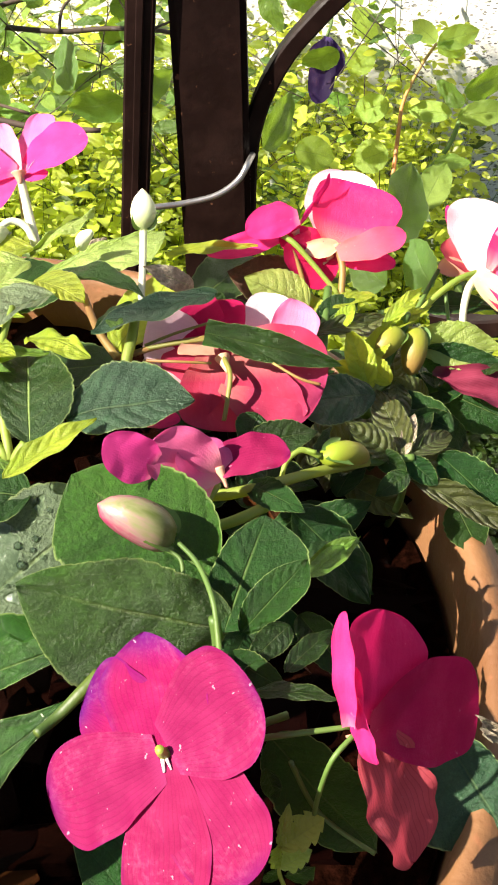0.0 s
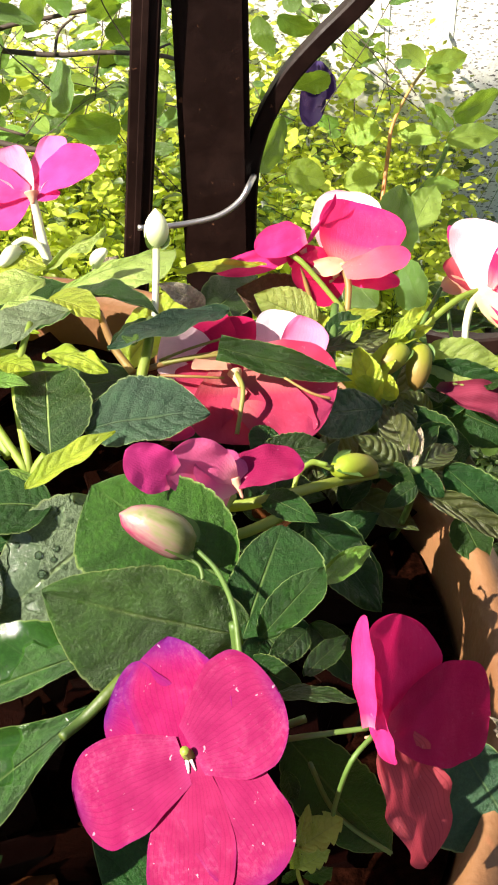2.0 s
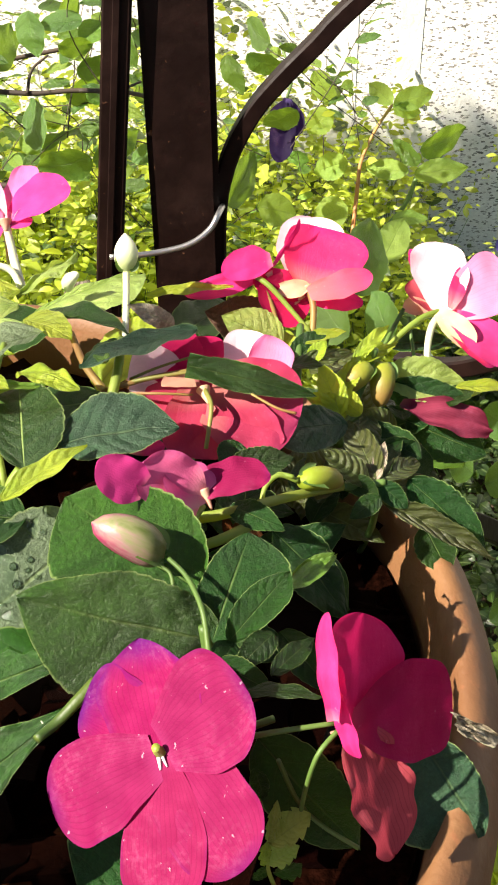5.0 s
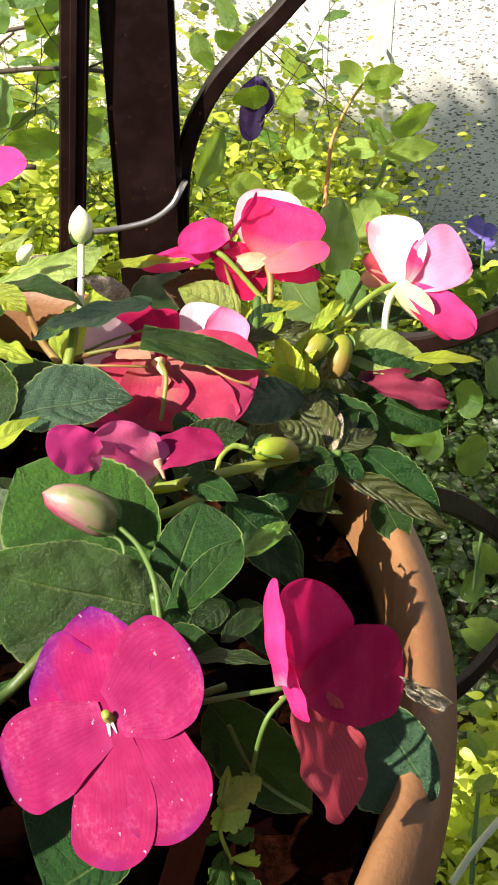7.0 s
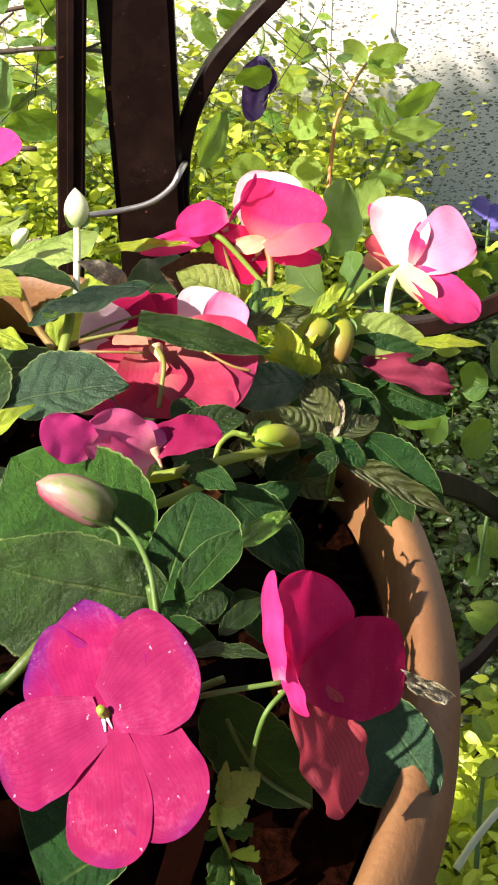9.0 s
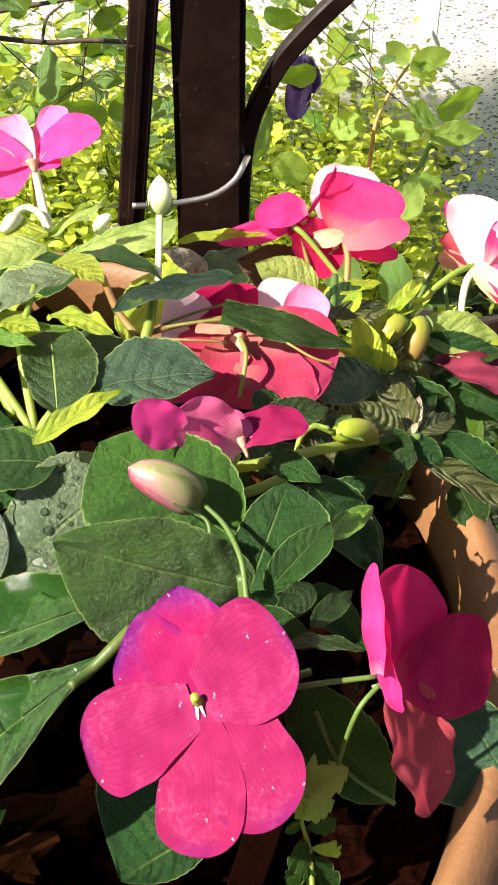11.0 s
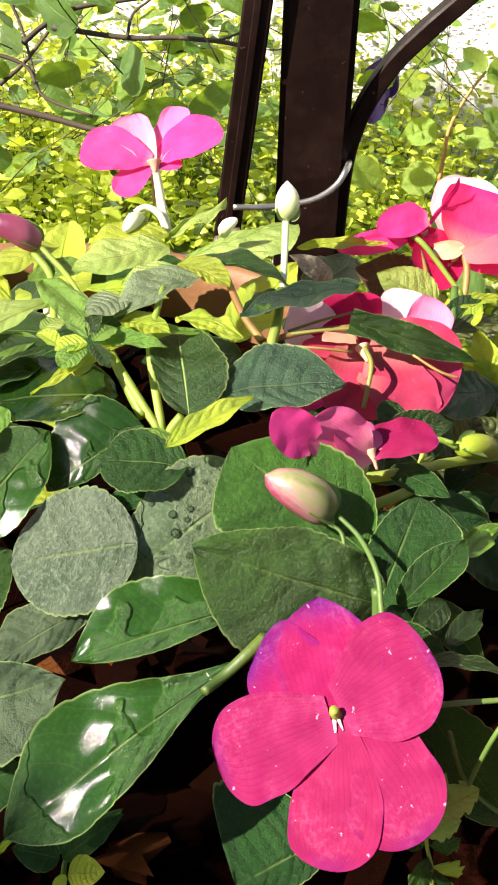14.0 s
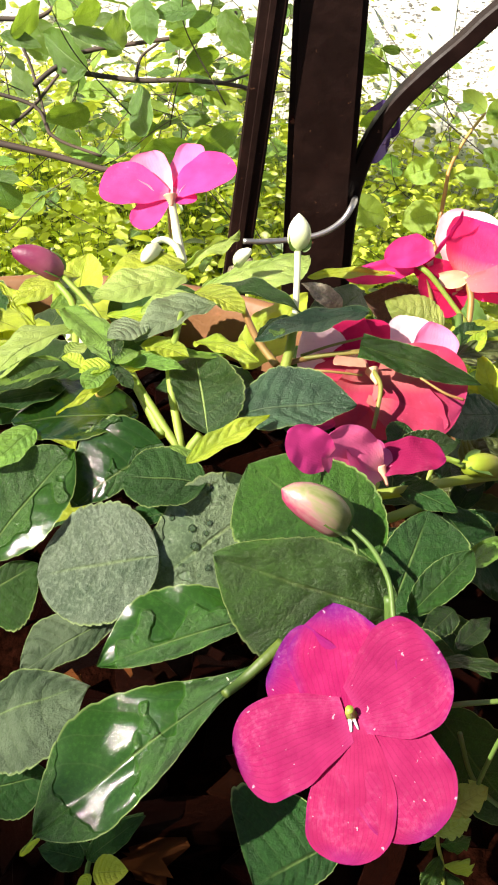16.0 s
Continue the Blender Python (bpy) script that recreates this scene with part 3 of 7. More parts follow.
def broad_leaf(plant, base, tip, left_half, right_half, normal, material, cl=0.45, cr=0.45, curl=0.35, fold=0.12, teeth=11, point=0.6, ripple=0.030, label="", wedge=0.0, blunt=0.0, quilt=0.40, bite=0.05):
    """A leaf with its own breadth on either side of the midrib and tissue swelling between the side veins."""
    COUNT[0] += 1
    seed = COUNT[0] * 1.37
    length = (Vector(tip) - Vector(base)).length
    shape = broad_outline(cl, cr, point, teeth, seed, wedge, blunt, bite)
    bm = blade(length, 2.0, lambda u, side: shape(u, side) * (left_half if side > 0 else right_half), curl, fold, 0.0, ripple, seed, nu=max(44, 5 * teeth), nv=8)
    quilt *= min(1.0, (left_half + right_half) / 0.02)
    width = left_half + right_half
    uv = bm.loops.layers.uv.active
    place = {lo.vert: lo[uv].uv.copy() for face in bm.faces for lo in face.loops}
    for vert, (u, v) in place.items():
        side = abs(v - 0.5) * 2
        swell = abs(math.sin((u - 0.24 * side ** 1.6 + 0.08) * 22.0)) ** 0.7
        vert.co.z += quilt * 0.028 * width * (swell - 0.6) * math.sin(math.pi * min(1.0, side)) ** 0.6 * math.sin(math.pi * min(1.0, u)) ** 0.5 if 0 < side < 1 and 0 < u < 1 else 0.0
    return part("leaf", bm, material, plant, label, blade_pose(base, tip, normal))


def broad_petal(flower, base, tip, left_half, right_half, normal, material, cl=0.5, cr=0.5, curl=0.25, cup=0.22, ripple=0.022, label="", notch=0.0, claw=0.2, flat=2.3, tip_sharp=0.5):
    """A petal with its own breadth on either side."""
    COUNT[0] += 1
    seed = COUNT[0] * 1.91
    length = (Vector(tip) - Vector(base)).length

    def outline(u, side):
        c, half = (cl, left_half) if side > 0 else (cr, right_half)
        if u < c:
            w = claw + (1 - claw) * math.sin(math.pi / 2 * u / c) ** 1.1
        else:
            w = max(0.0, 1 - ((u - c) / (1 - c)) ** flat) ** tip_sharp
        return half * max(0.01, w * (1 + 0.022 * math.sin(u * 5 + seed + 2 * side) + 0.012 * math.sin(u * 19 + seed * 2 + side)))
    bm = blade(length, 2.0, outline, curl, 0.0, cup, ripple, seed, nu=26, nv=8, even=False)
    for v in bm.verts:
        if notch and v.co.x > length * 0.75:
            v.co.x -= notch * length * max(0.0, 1 - abs(v.co.y) / ((left_half + right_half) * 0.16)) * (v.co.x / length - 0.75) * 4
    return part("petal", bm, material, flower, label, blade_pose(base, tip, normal))


def petal(flower, base, tip, width, normal, material=None, curl=0.25, cup=0.22, ripple=0.022, label="", wide=1.55, notch=0.0, claw=0.2):
    COUNT[0] += 1
    seed = COUNT[0] * 1.91
    length = (Vector(tip) - Vector(base)).length
    bm = blade(length, width, petal_outline(claw, wide, seed), curl, 0.0, cup, ripple, seed, nu=20, nv=7, even=False)
    for v in bm.verts:
        if notch and v.co.x > length * 0.75:
            v.co.x -= notch * length * max(0.0, 1 - abs(v.co.y) / (width * 0.16)) * (v.co.x / length - 0.75) * 4
    return part("petal", bm, material or M_PETAL, flower, label, blade_pose(base, tip, normal))


def lathe(profile, sides=12):
    """A turned body along x; profile is (along, radius) pairs."""
    bm = bmesh.new()
    uv = bm.loops.layers.uv.new("UVMap")
    rings = [[bm.verts.new((x, r * math.cos(a), r * math.sin(a))) for a in (2 * math.pi * k / sides for k in range(sides))] for x, r in profile]
    for i in range(len(rings) - 1):
        for k in range(sides):
            f = bm.faces.new((rings[i][k], rings[i][(k + 1) % sides], rings[i + 1][(k + 1) % sides], rings[i + 1][k]))
            for lo, (du, dv) in zip(f.loops, ((0, k), (0, k + 1), (1, k + 1), (1, k))):
                lo[uv].uv = ((i + du) / (len(rings) - 1), dv / sides)
    return bm


def bloom(plant, centre, spur, radius, material):
    """The heart of a flower: calyx tube that runs out into the spur; petals hang on it."""
    c, s = Vector(centre), Vector(spur)
    mid = c.lerp(s, 0.4)
    ob = part("flower", tube([c, mid, s], radius, radius * 0.22, 10, 5), material, plant)
    return ob


def bud(plant, base, tip, radius, material, blunt=0.55):
    b, t = Vector(base), Vector(tip)
    length = (t - b).length
    prof = [(length * k / 12, max(0.0002, radius * (1 - abs(2 * (k / 12) ** 0.8 - 1) ** 2.2) ** blunt)) for k in range(13)]
    bm = lathe(prof, 12)
    for v in bm.verts:
        v.co.z += 0.10 * length * math.sin(math.pi * v.co.x / length)
        v.co.y *= 0.92
    ob = part("bud", bm, material, plant, "", blade_pose(base, tip, (0.2, -0.3, 0.9)))
    for k in (-1, 1):
        sep = blade(length * 0.45, radius * 0.7, leaf_outline(0.8, 3, 1.0), 0.5, 0.1, 0.3, 0.0, 1.0, 8, 2)
        m = blade_pose(base, tip, (0.2, -0.3, 0.9)) @ pose(0, k * radius * 0.35, radius * 0.25, 0, -14, k * 22)
        part("sepal", sep, M_STEM, ob, "", m)
    return ob


def drop(leaf_ob, place, normal, radius):
    bm = bmesh.new()
    bmesh.ops.create_icosphere(bm, subdivisions=2, radius=radius)
    for v in bm.verts:
        v.co.z = v.co.z * 0.55 if v.co.z > 0 else v.co.z * 0.15
    z = Vector(normal).normalized()
    m = z.to_track_quat("Z", "Y").to_matrix().to_4x4()
    m.translation = Vector(place)
    return part("water_drop", bm, M_WATER, leaf_ob, "", m)


# ---------------------------------------------------------------- ground and walls
GROUND = -0.06


def box(x0, x1, y0, y1, z0, z1, bevel=0.004):
    bm = bmesh.new()
    bmesh.ops.create_cube(bm, size=1.0)
    for v in bm.verts:
        v.co = Vector((x0 + (v.co.x + 0.5) * (x1 - x0), y0 + (v.co.y + 0.5) * (y1 - y0), z0 + (v.co.z + 0.5) * (z1 - z0)))
    if bevel:
        bmesh.ops.bevel(bm, geom=bm.edges[:], offset=bevel, segments=2, affect="EDGES")
    return bm


def structure(name, bm, material, label):
    return tagged(part(name, bm, material, None, smooth=name == "ground"), label, kind="structure")


bm = bmesh.new()
bmesh.ops.create_grid(bm, x_segments=90, y_segments=90, size=1.0)
for v in bm.verts:
    far = max(abs(v.co.x), abs(v.co.y))
    reach = 3.0 if far < 0.9 else 3.0 + (far - 0.9) * 9000
    v.co.x, v.co.y = v.co.x * reach, v.co.y * reach
    v.co.z = GROUND + (0.018 * noise.noise(v.co * 5.0) if far < 0.9 else -0.02)
ground = structure("ground", bm, M_EARTH, "dark bare garden earth")

WALL = 1.828
wall = structure("wall_back", box(-5.0, 5.0, WALL, WALL + 0.22, GROUND - 0.1, 2.4, 0.01), M_RENDER, "garden wall of pale pebble render")
part("plinth", box(0.36, 5.0, WALL - 0.022, WALL + 0.02, GROUND - 0.1, GROUND + 0.03, 0.008), M_CEMENT, wall, "grey cement foot of the wall", smooth=False)
for x0, x1 in ((0.190, 0.236), (0.303, 0.341)):
    part("corner_strip", box(x0, x1, WALL - 0.001, WALL + 0.02, GROUND, 2.4, 0.0004), M_CEMENT, wall, "smooth white cement corner strip", smooth=False)

# ---------------------------------------------------------------- pot
POT = Vector((-0.117, 0.239, 0.0))
pot = thing("flower_pot", (POT.x, POT.y, 0.38), "large round terracotta flower pot on an iron stand", "flower pot")


def turned(profile, sides, wobble=0.0):
    bm = bmesh.new()
    rings = []
    for r, z in profile:
        ring = []
        for k in range(sides):
            a = 2 * math.pi * k / sides
            w = r * (1 + wobble * math.sin(3 * a + 0.7))
            ring.append(bm.verts.new((w * math.cos(a), w * math.sin(a), z)))
        rings.append(ring)
    for i in range(len(rings) - 1):
        for k in range(sides):
            bm.faces.new((rings[i][k], rings[i][(k + 1) % sides], rings[i + 1][(k + 1) % sides], rings[i + 1][k]))
    return bm


body = [(0.005, 0.38), (0.135, 0.38), (0.140, 0.386), (0.168, 0.55), (0.188, 0.672), (0.1885, 0.676)]
part("body", turned(body, 96), M_CLAY, pot, "tapering terracotta wall", Matrix.Translation(POT))
rim = [(0.1885, 0.672), (0.200, 0.676), (0.2035, 0.684), (0.2070, 0.720), (0.2076, 0.731), (0.2070, 0.7385), (0.2050, 0.7450), (0.2020, 0.7500), (0.1985, 0.7535),
       (0.1955, 0.7547), (0.1928, 0.7535), (0.1908, 0.7480), (0.1895, 0.741), (0.1860, 0.70), (0.172, 0.62), (0.02, 0.61)]
part("rim", turned(rim, 96), M_CLAY, pot, "rounded terracotta rim, sun-bleached", Matrix.Translation(POT))

soil = thing("potting_mix", (POT.x, POT.y, 0.69), "potting soil coloured near-black for shade, covered with red-brown bark chips", "soil")
bm = bmesh.new()
rings = []
for i in range(15):
    r = 0.1865 * i / 14
    rings.append([bm.verts.new((r * math.cos(a), r * math.sin(a), 0.718 + 0.010 * (i / 14) ** 3 + 0.010 * noise.noise(Vector((r * math.cos(a) * 22, r * math.sin(a) * 22, 3))))) for a in (2 * math.pi * k / 48 for k in range(48))])
for i in range(14):
    for k in range(48):
        bm.faces.new((rings[i][k], rings[i][(k + 1) % 48], rings[i + 1][(k + 1) % 48], rings[i + 1][k]))
bmesh.ops.remove_doubles(bm, verts=bm.verts, dist=1e-5)
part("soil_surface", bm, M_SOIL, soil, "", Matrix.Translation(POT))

# ---------------------------------------------------------------- iron trellis and stand
trellis = thing("iron_trellis", (-0.011, 0.54, GROUND), "dark brown painted iron trellis post with scrolls", "trellis")
part("post", box(-0.0290, 0.0062, 0.527, 0.562, GROUND - 0.05, 1.35, 0.003), M_IRON, trellis, "square dark brown iron post", smooth=False)


def bar(owner, points, half_w, half_h, side, name="scroll"):
    return part(name, tube(points, 0, 0, steps=8, flat=(half_w, half_h, side)), M_IRON, owner, smooth=False)


BAR_LINE = [(0.0077, 0.5250, 1.2700), (-0.0434, 0.5250, 0.8050), (-0.1188, 0.5250, 0.1200)]
bar(trellis, BAR_LINE, 0.0068, 0.004, (1, 0, 0), "flat_bar")
bar(trellis, BAR_LINE, 0.0018, 0.0058, (1, 0, 0), "ridge")
bar(trellis, [(0.0040, 0.5400, 0.6900), (0.0048, 0.5400, 0.7250), (0.0060, 0.5400, 0.7465), (0.0083, 0.5400, 0.7610), (0.0141, 0.5400, 0.7788), (0.0249, 0.5400, 0.7985), (0.0395, 0.5400, 0.8155), (0.0549, 0.5400, 0.8309), (0.0655, 0.5400, 0.8424), (0.0850, 0.5400, 0.8600), (0.1060, 0.5400, 0.8760)], 0.0050, 0.0043, (0, 1, 0))
bar(trellis, [(0.1064, 0.5300, 0.6515), (0.1289, 0.5100, 0.6597), (0.1488, 0.4900, 0.6772), (0.1627, 0.4700, 0.7008), (0.1751, 0.4600, 0.7187), (0.1875, 0.4500, 0.7452)], 0.0050, 0.0050, (0, 0, 1))
bar(trellis, [(0.1195, 0.5181, 0.5378), (0.1613, 0.5754, 0.4841), (0.2089, 0.6430, 0.4118), (0.2601, 0.7031, 0.3305), (0.3111, 0.7256, 0.2666)], 0.0090, 0.004, (0, 0.5, 1))
bar(trellis, [(0.1763, 0.5119, 0.3291), (0.2092, 0.5429, 0.3217), (0.2443, 0.5895, 0.3017), (0.2927, 0.6538, 0.2726)], 0.0070, 0.004, (0, 0.5, 1))
part("wire_tie", tube([(-0.0494, 0.4992, 0.7403), (-0.0383, 0.5017, 0.7393), (-0.0242, 0.5058, 0.7389), (-0.0097, 0.5083, 0.7414), (0.0006, 0.5133, 0.7465), (0.0058, 0.5195, 0.7527), (0.0081, 0.5405, 0.7469)], 0.0015, 0.0017), M_WIRE, trellis, "bent steel wire tie")

stand = thing("plant_stand", (POT.x, POT.y, GROUND), "dark iron stand under the terracotta pot", "plant stand")
ring = [(POT.x + 0.142 * math.cos(a), POT.y + 0.142 * math.sin(a), 0.372) for a in (2 * math.pi * k / 24 for k in range(25))]
bar(stand, ring, 0.010, 0.0045, (0, 0, 1), "ring")
for k in range(4):
    a = math.radians(45 + 90 * k)
    c, s = math.cos(a), math.sin(a)
    bar(stand, [(POT.x + q * c, POT.y + q * s, z) for q, z in ((0.139, 0.366), (0.150, 0.20), (0.175, 0.02), (0.205, GROUND - 0.01))], 0.008, 0.004, (-s, c, 0), "leg")

# ---------------------------------------------------------------- planting behind
rng = np.random.default_rng(7)


def leaf_cloud(name, material, bases, ways, normals, sizes, label, category, ratio=0.55):
    """Many small folded leaves in one mesh."""
    u = np.array([0.0, 0.22, 0.5, 0.78, 1.0])
    w = np.array([0.06, 0.80, 1.0, 0.56, 0.02]) * ratio / 2
    n = len(bases)
    ways = ways / np.linalg.norm(ways, axis=1, keepdims=True)
    side = np.cross(normals, ways)
    side /= np.linalg.norm(side, axis=1, keepdims=True) + 1e-9
    up = np.cross(ways, side)
    verts = np.zeros((n, 15, 3))
    bow = rng.uniform(0.05, 0.30, n)[:, None]
    for i in range(5):
        mid = bases + ways * (u[i] * sizes)[:, None] + up * (bow * (u[i] * (1 - u[i]) * sizes[:, None])) - up * (bow * 0.6 * u[i] ** 2 * sizes[:, None])
        for j, s in enumerate((-1, 0, 1)):
            verts[:, i * 3 + j] = mid + side * (s * w[i] * sizes)[:, None] + up * (abs(s) * 0.18 * w[i] * sizes)[:, None]
    quads = [(i * 3 + j, i * 3 + 3 + j, i * 3 + 4 + j, i * 3 + 1 + j) for i in range(4) for j in range(2)]
    faces = (np.array(quads)[None] + (np.arange(n) * 15)[:, None, None]).reshape(-1, 4)
    mesh = bpy.data.meshes.new(name)
    mesh.from_pydata(verts.reshape(-1, 3).tolist(), [], faces.tolist())
    layer = mesh.uv_layers.new(name="UVMap")
    one = np.array([[i / 4, j / 2] for i in range(5) for j in range(3)])
    layer.data.foreach_set("uv", one[np.array(quads)].reshape(1, -1, 2).repeat(n, 0).ravel())
    ob = part_mesh(name, mesh, material, None)
    return tagged(ob, label, category, kind="stuff")


SHOOTS = []


def sprigs(count, place, height, leaves, size, lean=0.35, whorl=0.010):
    """Upright leafy shoots: place(k) gives the foot, leaves sit up the shoot in turning pairs."""
    B, W, N, S = [], [], [], []
    for k in range(count):
        x, y, h = place()
        foot = np.array([x, y, GROUND])
        way = np.array([rng.normal(0, lean), rng.normal(0, lean), 1.0])
        way /= np.linalg.norm(way)
        m = int(leaves * rng.uniform(0.6, 1.3))
        SHOOTS.append((foot, way, h))
        for q in range(m):
            f = 1 - (q / m) ** 1.2 * height
            a = q * 2.2 + rng.uniform(0, 1.2)
            out = np.array([math.cos(a), math.sin(a), rng.uniform(-0.15, 0.55)])
            B.append(foot + way * h * f + out * whorl * 0.3)
            W.append(out)
            N.append(np.array([rng.normal(0, 0.55), rng.normal(0, 0.55) - 0.35, 0.8]))
            S.append(size * rng.uniform(0.55, 1.3) * (0.55 + 0.45 * (q / m) ** 0.5))
    return np.array(B), np.array(W), np.array(N), np.array(S)


def bed_place():
    y = rng.uniform(0.84, 1.79)
    x = rng.uniform(-1.2, 0.31 if y > 1.25 else 0.12)
    rise = 0.19 + 0.22 * min(1.0, max(0.0, (y - 0.84) / 0.8))
    if x < 0.08:
        rise += 0.24 * min(1.0, (y - 0.84) / 0.5) * rng.uniform(0.0, 1.0) ** 2
    else:
        rise *= 0.92
    return x, y, rise * rng.uniform(0.65, 1.15)


B, W, N, S = sprigs(3300, bed_place, 0.85, 18, 0.023, 0.22)
leaf_cloud("ground_cover", M_COVER, B, W, N, S, "bright yellow-green leafy ground cover in sun", "ground cover", 0.44)
B, W, N, S = sprigs(420, bed_place, 0.65, 12, 0.034, 0.22)
leaf_cloud("leafy_border", M_COVER, B, W, N, S, "larger soft green leaves among the ground cover", "border plants", 0.60)
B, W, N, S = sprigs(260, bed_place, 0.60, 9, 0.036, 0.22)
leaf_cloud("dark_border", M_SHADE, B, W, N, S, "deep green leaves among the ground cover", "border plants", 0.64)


def low_place():
    x = rng.uniform(0.12, 0.95)
    y = rng.uniform(0.35, 1.74)
    return x, y, rng.uniform(0.03, 0.12)


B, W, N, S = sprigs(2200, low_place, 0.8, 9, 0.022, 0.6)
leaf_cloud("low_weeds", M_SHADE, B, W, N, S, "low green weeds on the earth beside the pot, coloured dark for shade", "weeds", 0.72)

# bright-coloured weeds set where a patch of sun lies beside the pot
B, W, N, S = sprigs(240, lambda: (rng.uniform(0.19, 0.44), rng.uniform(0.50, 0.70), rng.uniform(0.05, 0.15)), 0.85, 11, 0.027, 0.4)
leaf_cloud("sunny_weeds", M_COVER, B, W, N, S, "weeds on the earth beside the pot, coloured bright for sun", "weeds", 0.5)

# the thin stems of all these shoots
F, T, Hh = (np.array(q) for q in zip(*SHOOTS))
rows = []
for level, r in ((0.0, 0.0012), (0.35, 0.0009), (0.7, 0.0005)):
    for a in (0.0, 2.1, 4.2):
        rows.append(F + T * (Hh * level)[:, None] + np.array([math.cos(a) * r, math.sin(a) * r, 0.0]))
verts = np.stack(rows, 1)
quads = np.array([(i * 3 + j, i * 3 + (j + 1) % 3, i * 3 + 3 + (j + 1) % 3, i * 3 + 3 + j) for i in range(2) for j in range(3)])
mesh = bpy.data.meshes.new("plant_stems")
mesh.from_pydata(verts.reshape(-1, 3).tolist(), [], (quads[None] + (np.arange(len(F)) * 9)[:, None, None]).reshape(-1, 4).tolist())
tagged(part_mesh("plant_stems", mesh, M_STEM, None), "thin green stems of the ground cover", "stems", kind="stuff")


# ---------------------------------------------------------------- unseen young tree, added so that its thin crown dapples the sun on the pot
FOOT = Vector((-2.35, -1.25, GROUND))
tree = thing("unseen_shade_tree", FOOT, "slender young tree, unseen, added to dapple the sun", "tree")
fork = FOOT + Vector((0.08, 0.1, 1.75))
part("trunk", tube([FOOT - Vector((0, 0, 0.1)), FOOT + Vector((0.03, 0.02, 0.6)), FOOT + Vector((0.02, 0.07, 1.2)), fork], 0.06, 0.03, 14), M_TWIG, tree, "grey-brown tapering trunk")
for dx, dy, dz in ((0.25, 0.75, 0.75), (0.45, 1.30, 0.95), (-0.25, 0.15, 0.85), (0.10, -0.25, 0.95), (-0.35, 0.75, 0.80)):
    part("limb", tube([fork, fork + Vector((dx * 0.4, dy * 0.4, dz * 0.55)), fork + Vector((dx, dy, dz))], 0.022, 0.004, 8), M_TWIG, tree)
rng = np.random.default_rng(11)
B, W, N, S = [], [], [], []
# stretches of the crown: where their shade falls at pot height (x0, x1, y0, y1), leaves to the square metre, leaf size
# each stretch is placed for the shade it throws on pot, soil or wall
CROWN = ((-0.85, 0.32, -0.50, 0.0, 500, 1.0), (-0.85, -0.36, 0.0, 0.265, 120, 1.0), (-0.36, -0.20, 0.0, 0.265, 700, 1.0), (-0.22, -0.095, 0.0, 0.142, 5400, 0.6), (-0.095, -0.065, 0.0, 0.112, 4800, 0.6), (-0.095, -0.065, 0.112, 0.18, 160, 0.6), (-0.065, 0.028, 0.0, 0.10, 560, 0.8), (-0.065, 0.028, 0.10, 0.18, 160, 0.6), (0.028, 0.15, 0.0, 0.185, 1400, 1.0), (0.028, 0.15, 0.185, 0.258, 1400, 1.0),
         (0.15, 0.32, 0.0, 0.265, 1700, 1.0), (-0.20, -0.035, 0.18, 0.33, 40, 0.8), (-0.035, 0.028, 0.235, 0.33, 300, 0.8), (-0.035, 0.028, 0.18, 0.235, 60, 0.6), (0.075, 0.20, 0.258, 0.310, 900, 1.0), (-0.025, 0.040, 0.268, 0.322, 900, 0.8),
         (-0.42, -0.27, 0.265, 0.42, 850, 1.0), (-0.68, -0.27, 0.42, 0.66, 1300, 1.0), (-0.55, -0.42, 0.30, 0.42, 850, 1.0), (-0.60, -0.22, 0.66, 0.80, 850, 1.0), (-0.48, 0.30, 1.385, 1.522, 2600, 1.6))
for x0, x1, y0, y1, dense, big in CROWN:
    step = 1 / math.sqrt(dense)
    for ix in range(max(1, round((x1 - x0) / step))):
        for iy in range(max(1, round((y1 - y0) / step))):
            tx, ty = x0 + (ix + rng.uniform(0, 1)) * step, y0 + (iy + rng.uniform(0, 1)) * step
            high, turn, tilt, size = rng.uniform(2.5, 3.3), rng.normal(0, 1, 3), rng.normal(0, 0.5, 2), rng.uniform(0.030, 0.058)
            if math.hypot(tx + 0.010, ty - 0.222) < 0.072 or math.hypot(tx + 0.010, ty - 0.152) < 0.066 or math.hypot(tx - 0.058, ty - 0.192) < 0.034:
                continue
            B.append(np.array([tx, ty, 0.80]) + np.array(SUN_WAY) * high)
            W.append(turn * np.array([1.0, 1.0, 0.4]))
            N.append(np.array([tilt[0] - 0.4, tilt[1] - 0.2, 1.0]))
            S.append(size * big)
crown = leaf_cloud("crown", M_SHADE, np.array(B), np.array(W), np.array(N), np.array(S), "", "", 0.62)
del crown["kind"]
crown.parent = tree
crown.matrix_parent_inverse = WORLD_OF[tree.name].inverted()


# ---------------------------------------------------------------- impatiens in the pot
front = thing("impatiens_plant", (-0.0200, 0.2000, 0.7000), "impatiens with a broad magenta bloom facing out, wet leaves", "flowering plant", "impatiens in the pot")
left = thing("impatiens_plant", (-0.0900, 0.2500, 0.7000), "leafy impatiens with glossy rain-wet leaves and a magenta bud", "flowering plant", "impatiens in the pot")
back = thing("impatiens_plant", (-0.0600, 0.3400, 0.7000), "tall impatiens with sunlit yellow-green leaves and pink bloom", "flowering plant", "impatiens in the pot")
right = thing("impatiens_plant", (0.0400, 0.3000, 0.7000), "impatiens with drooping pink blooms and green buds", "flowering plant", "impatiens in the pot")
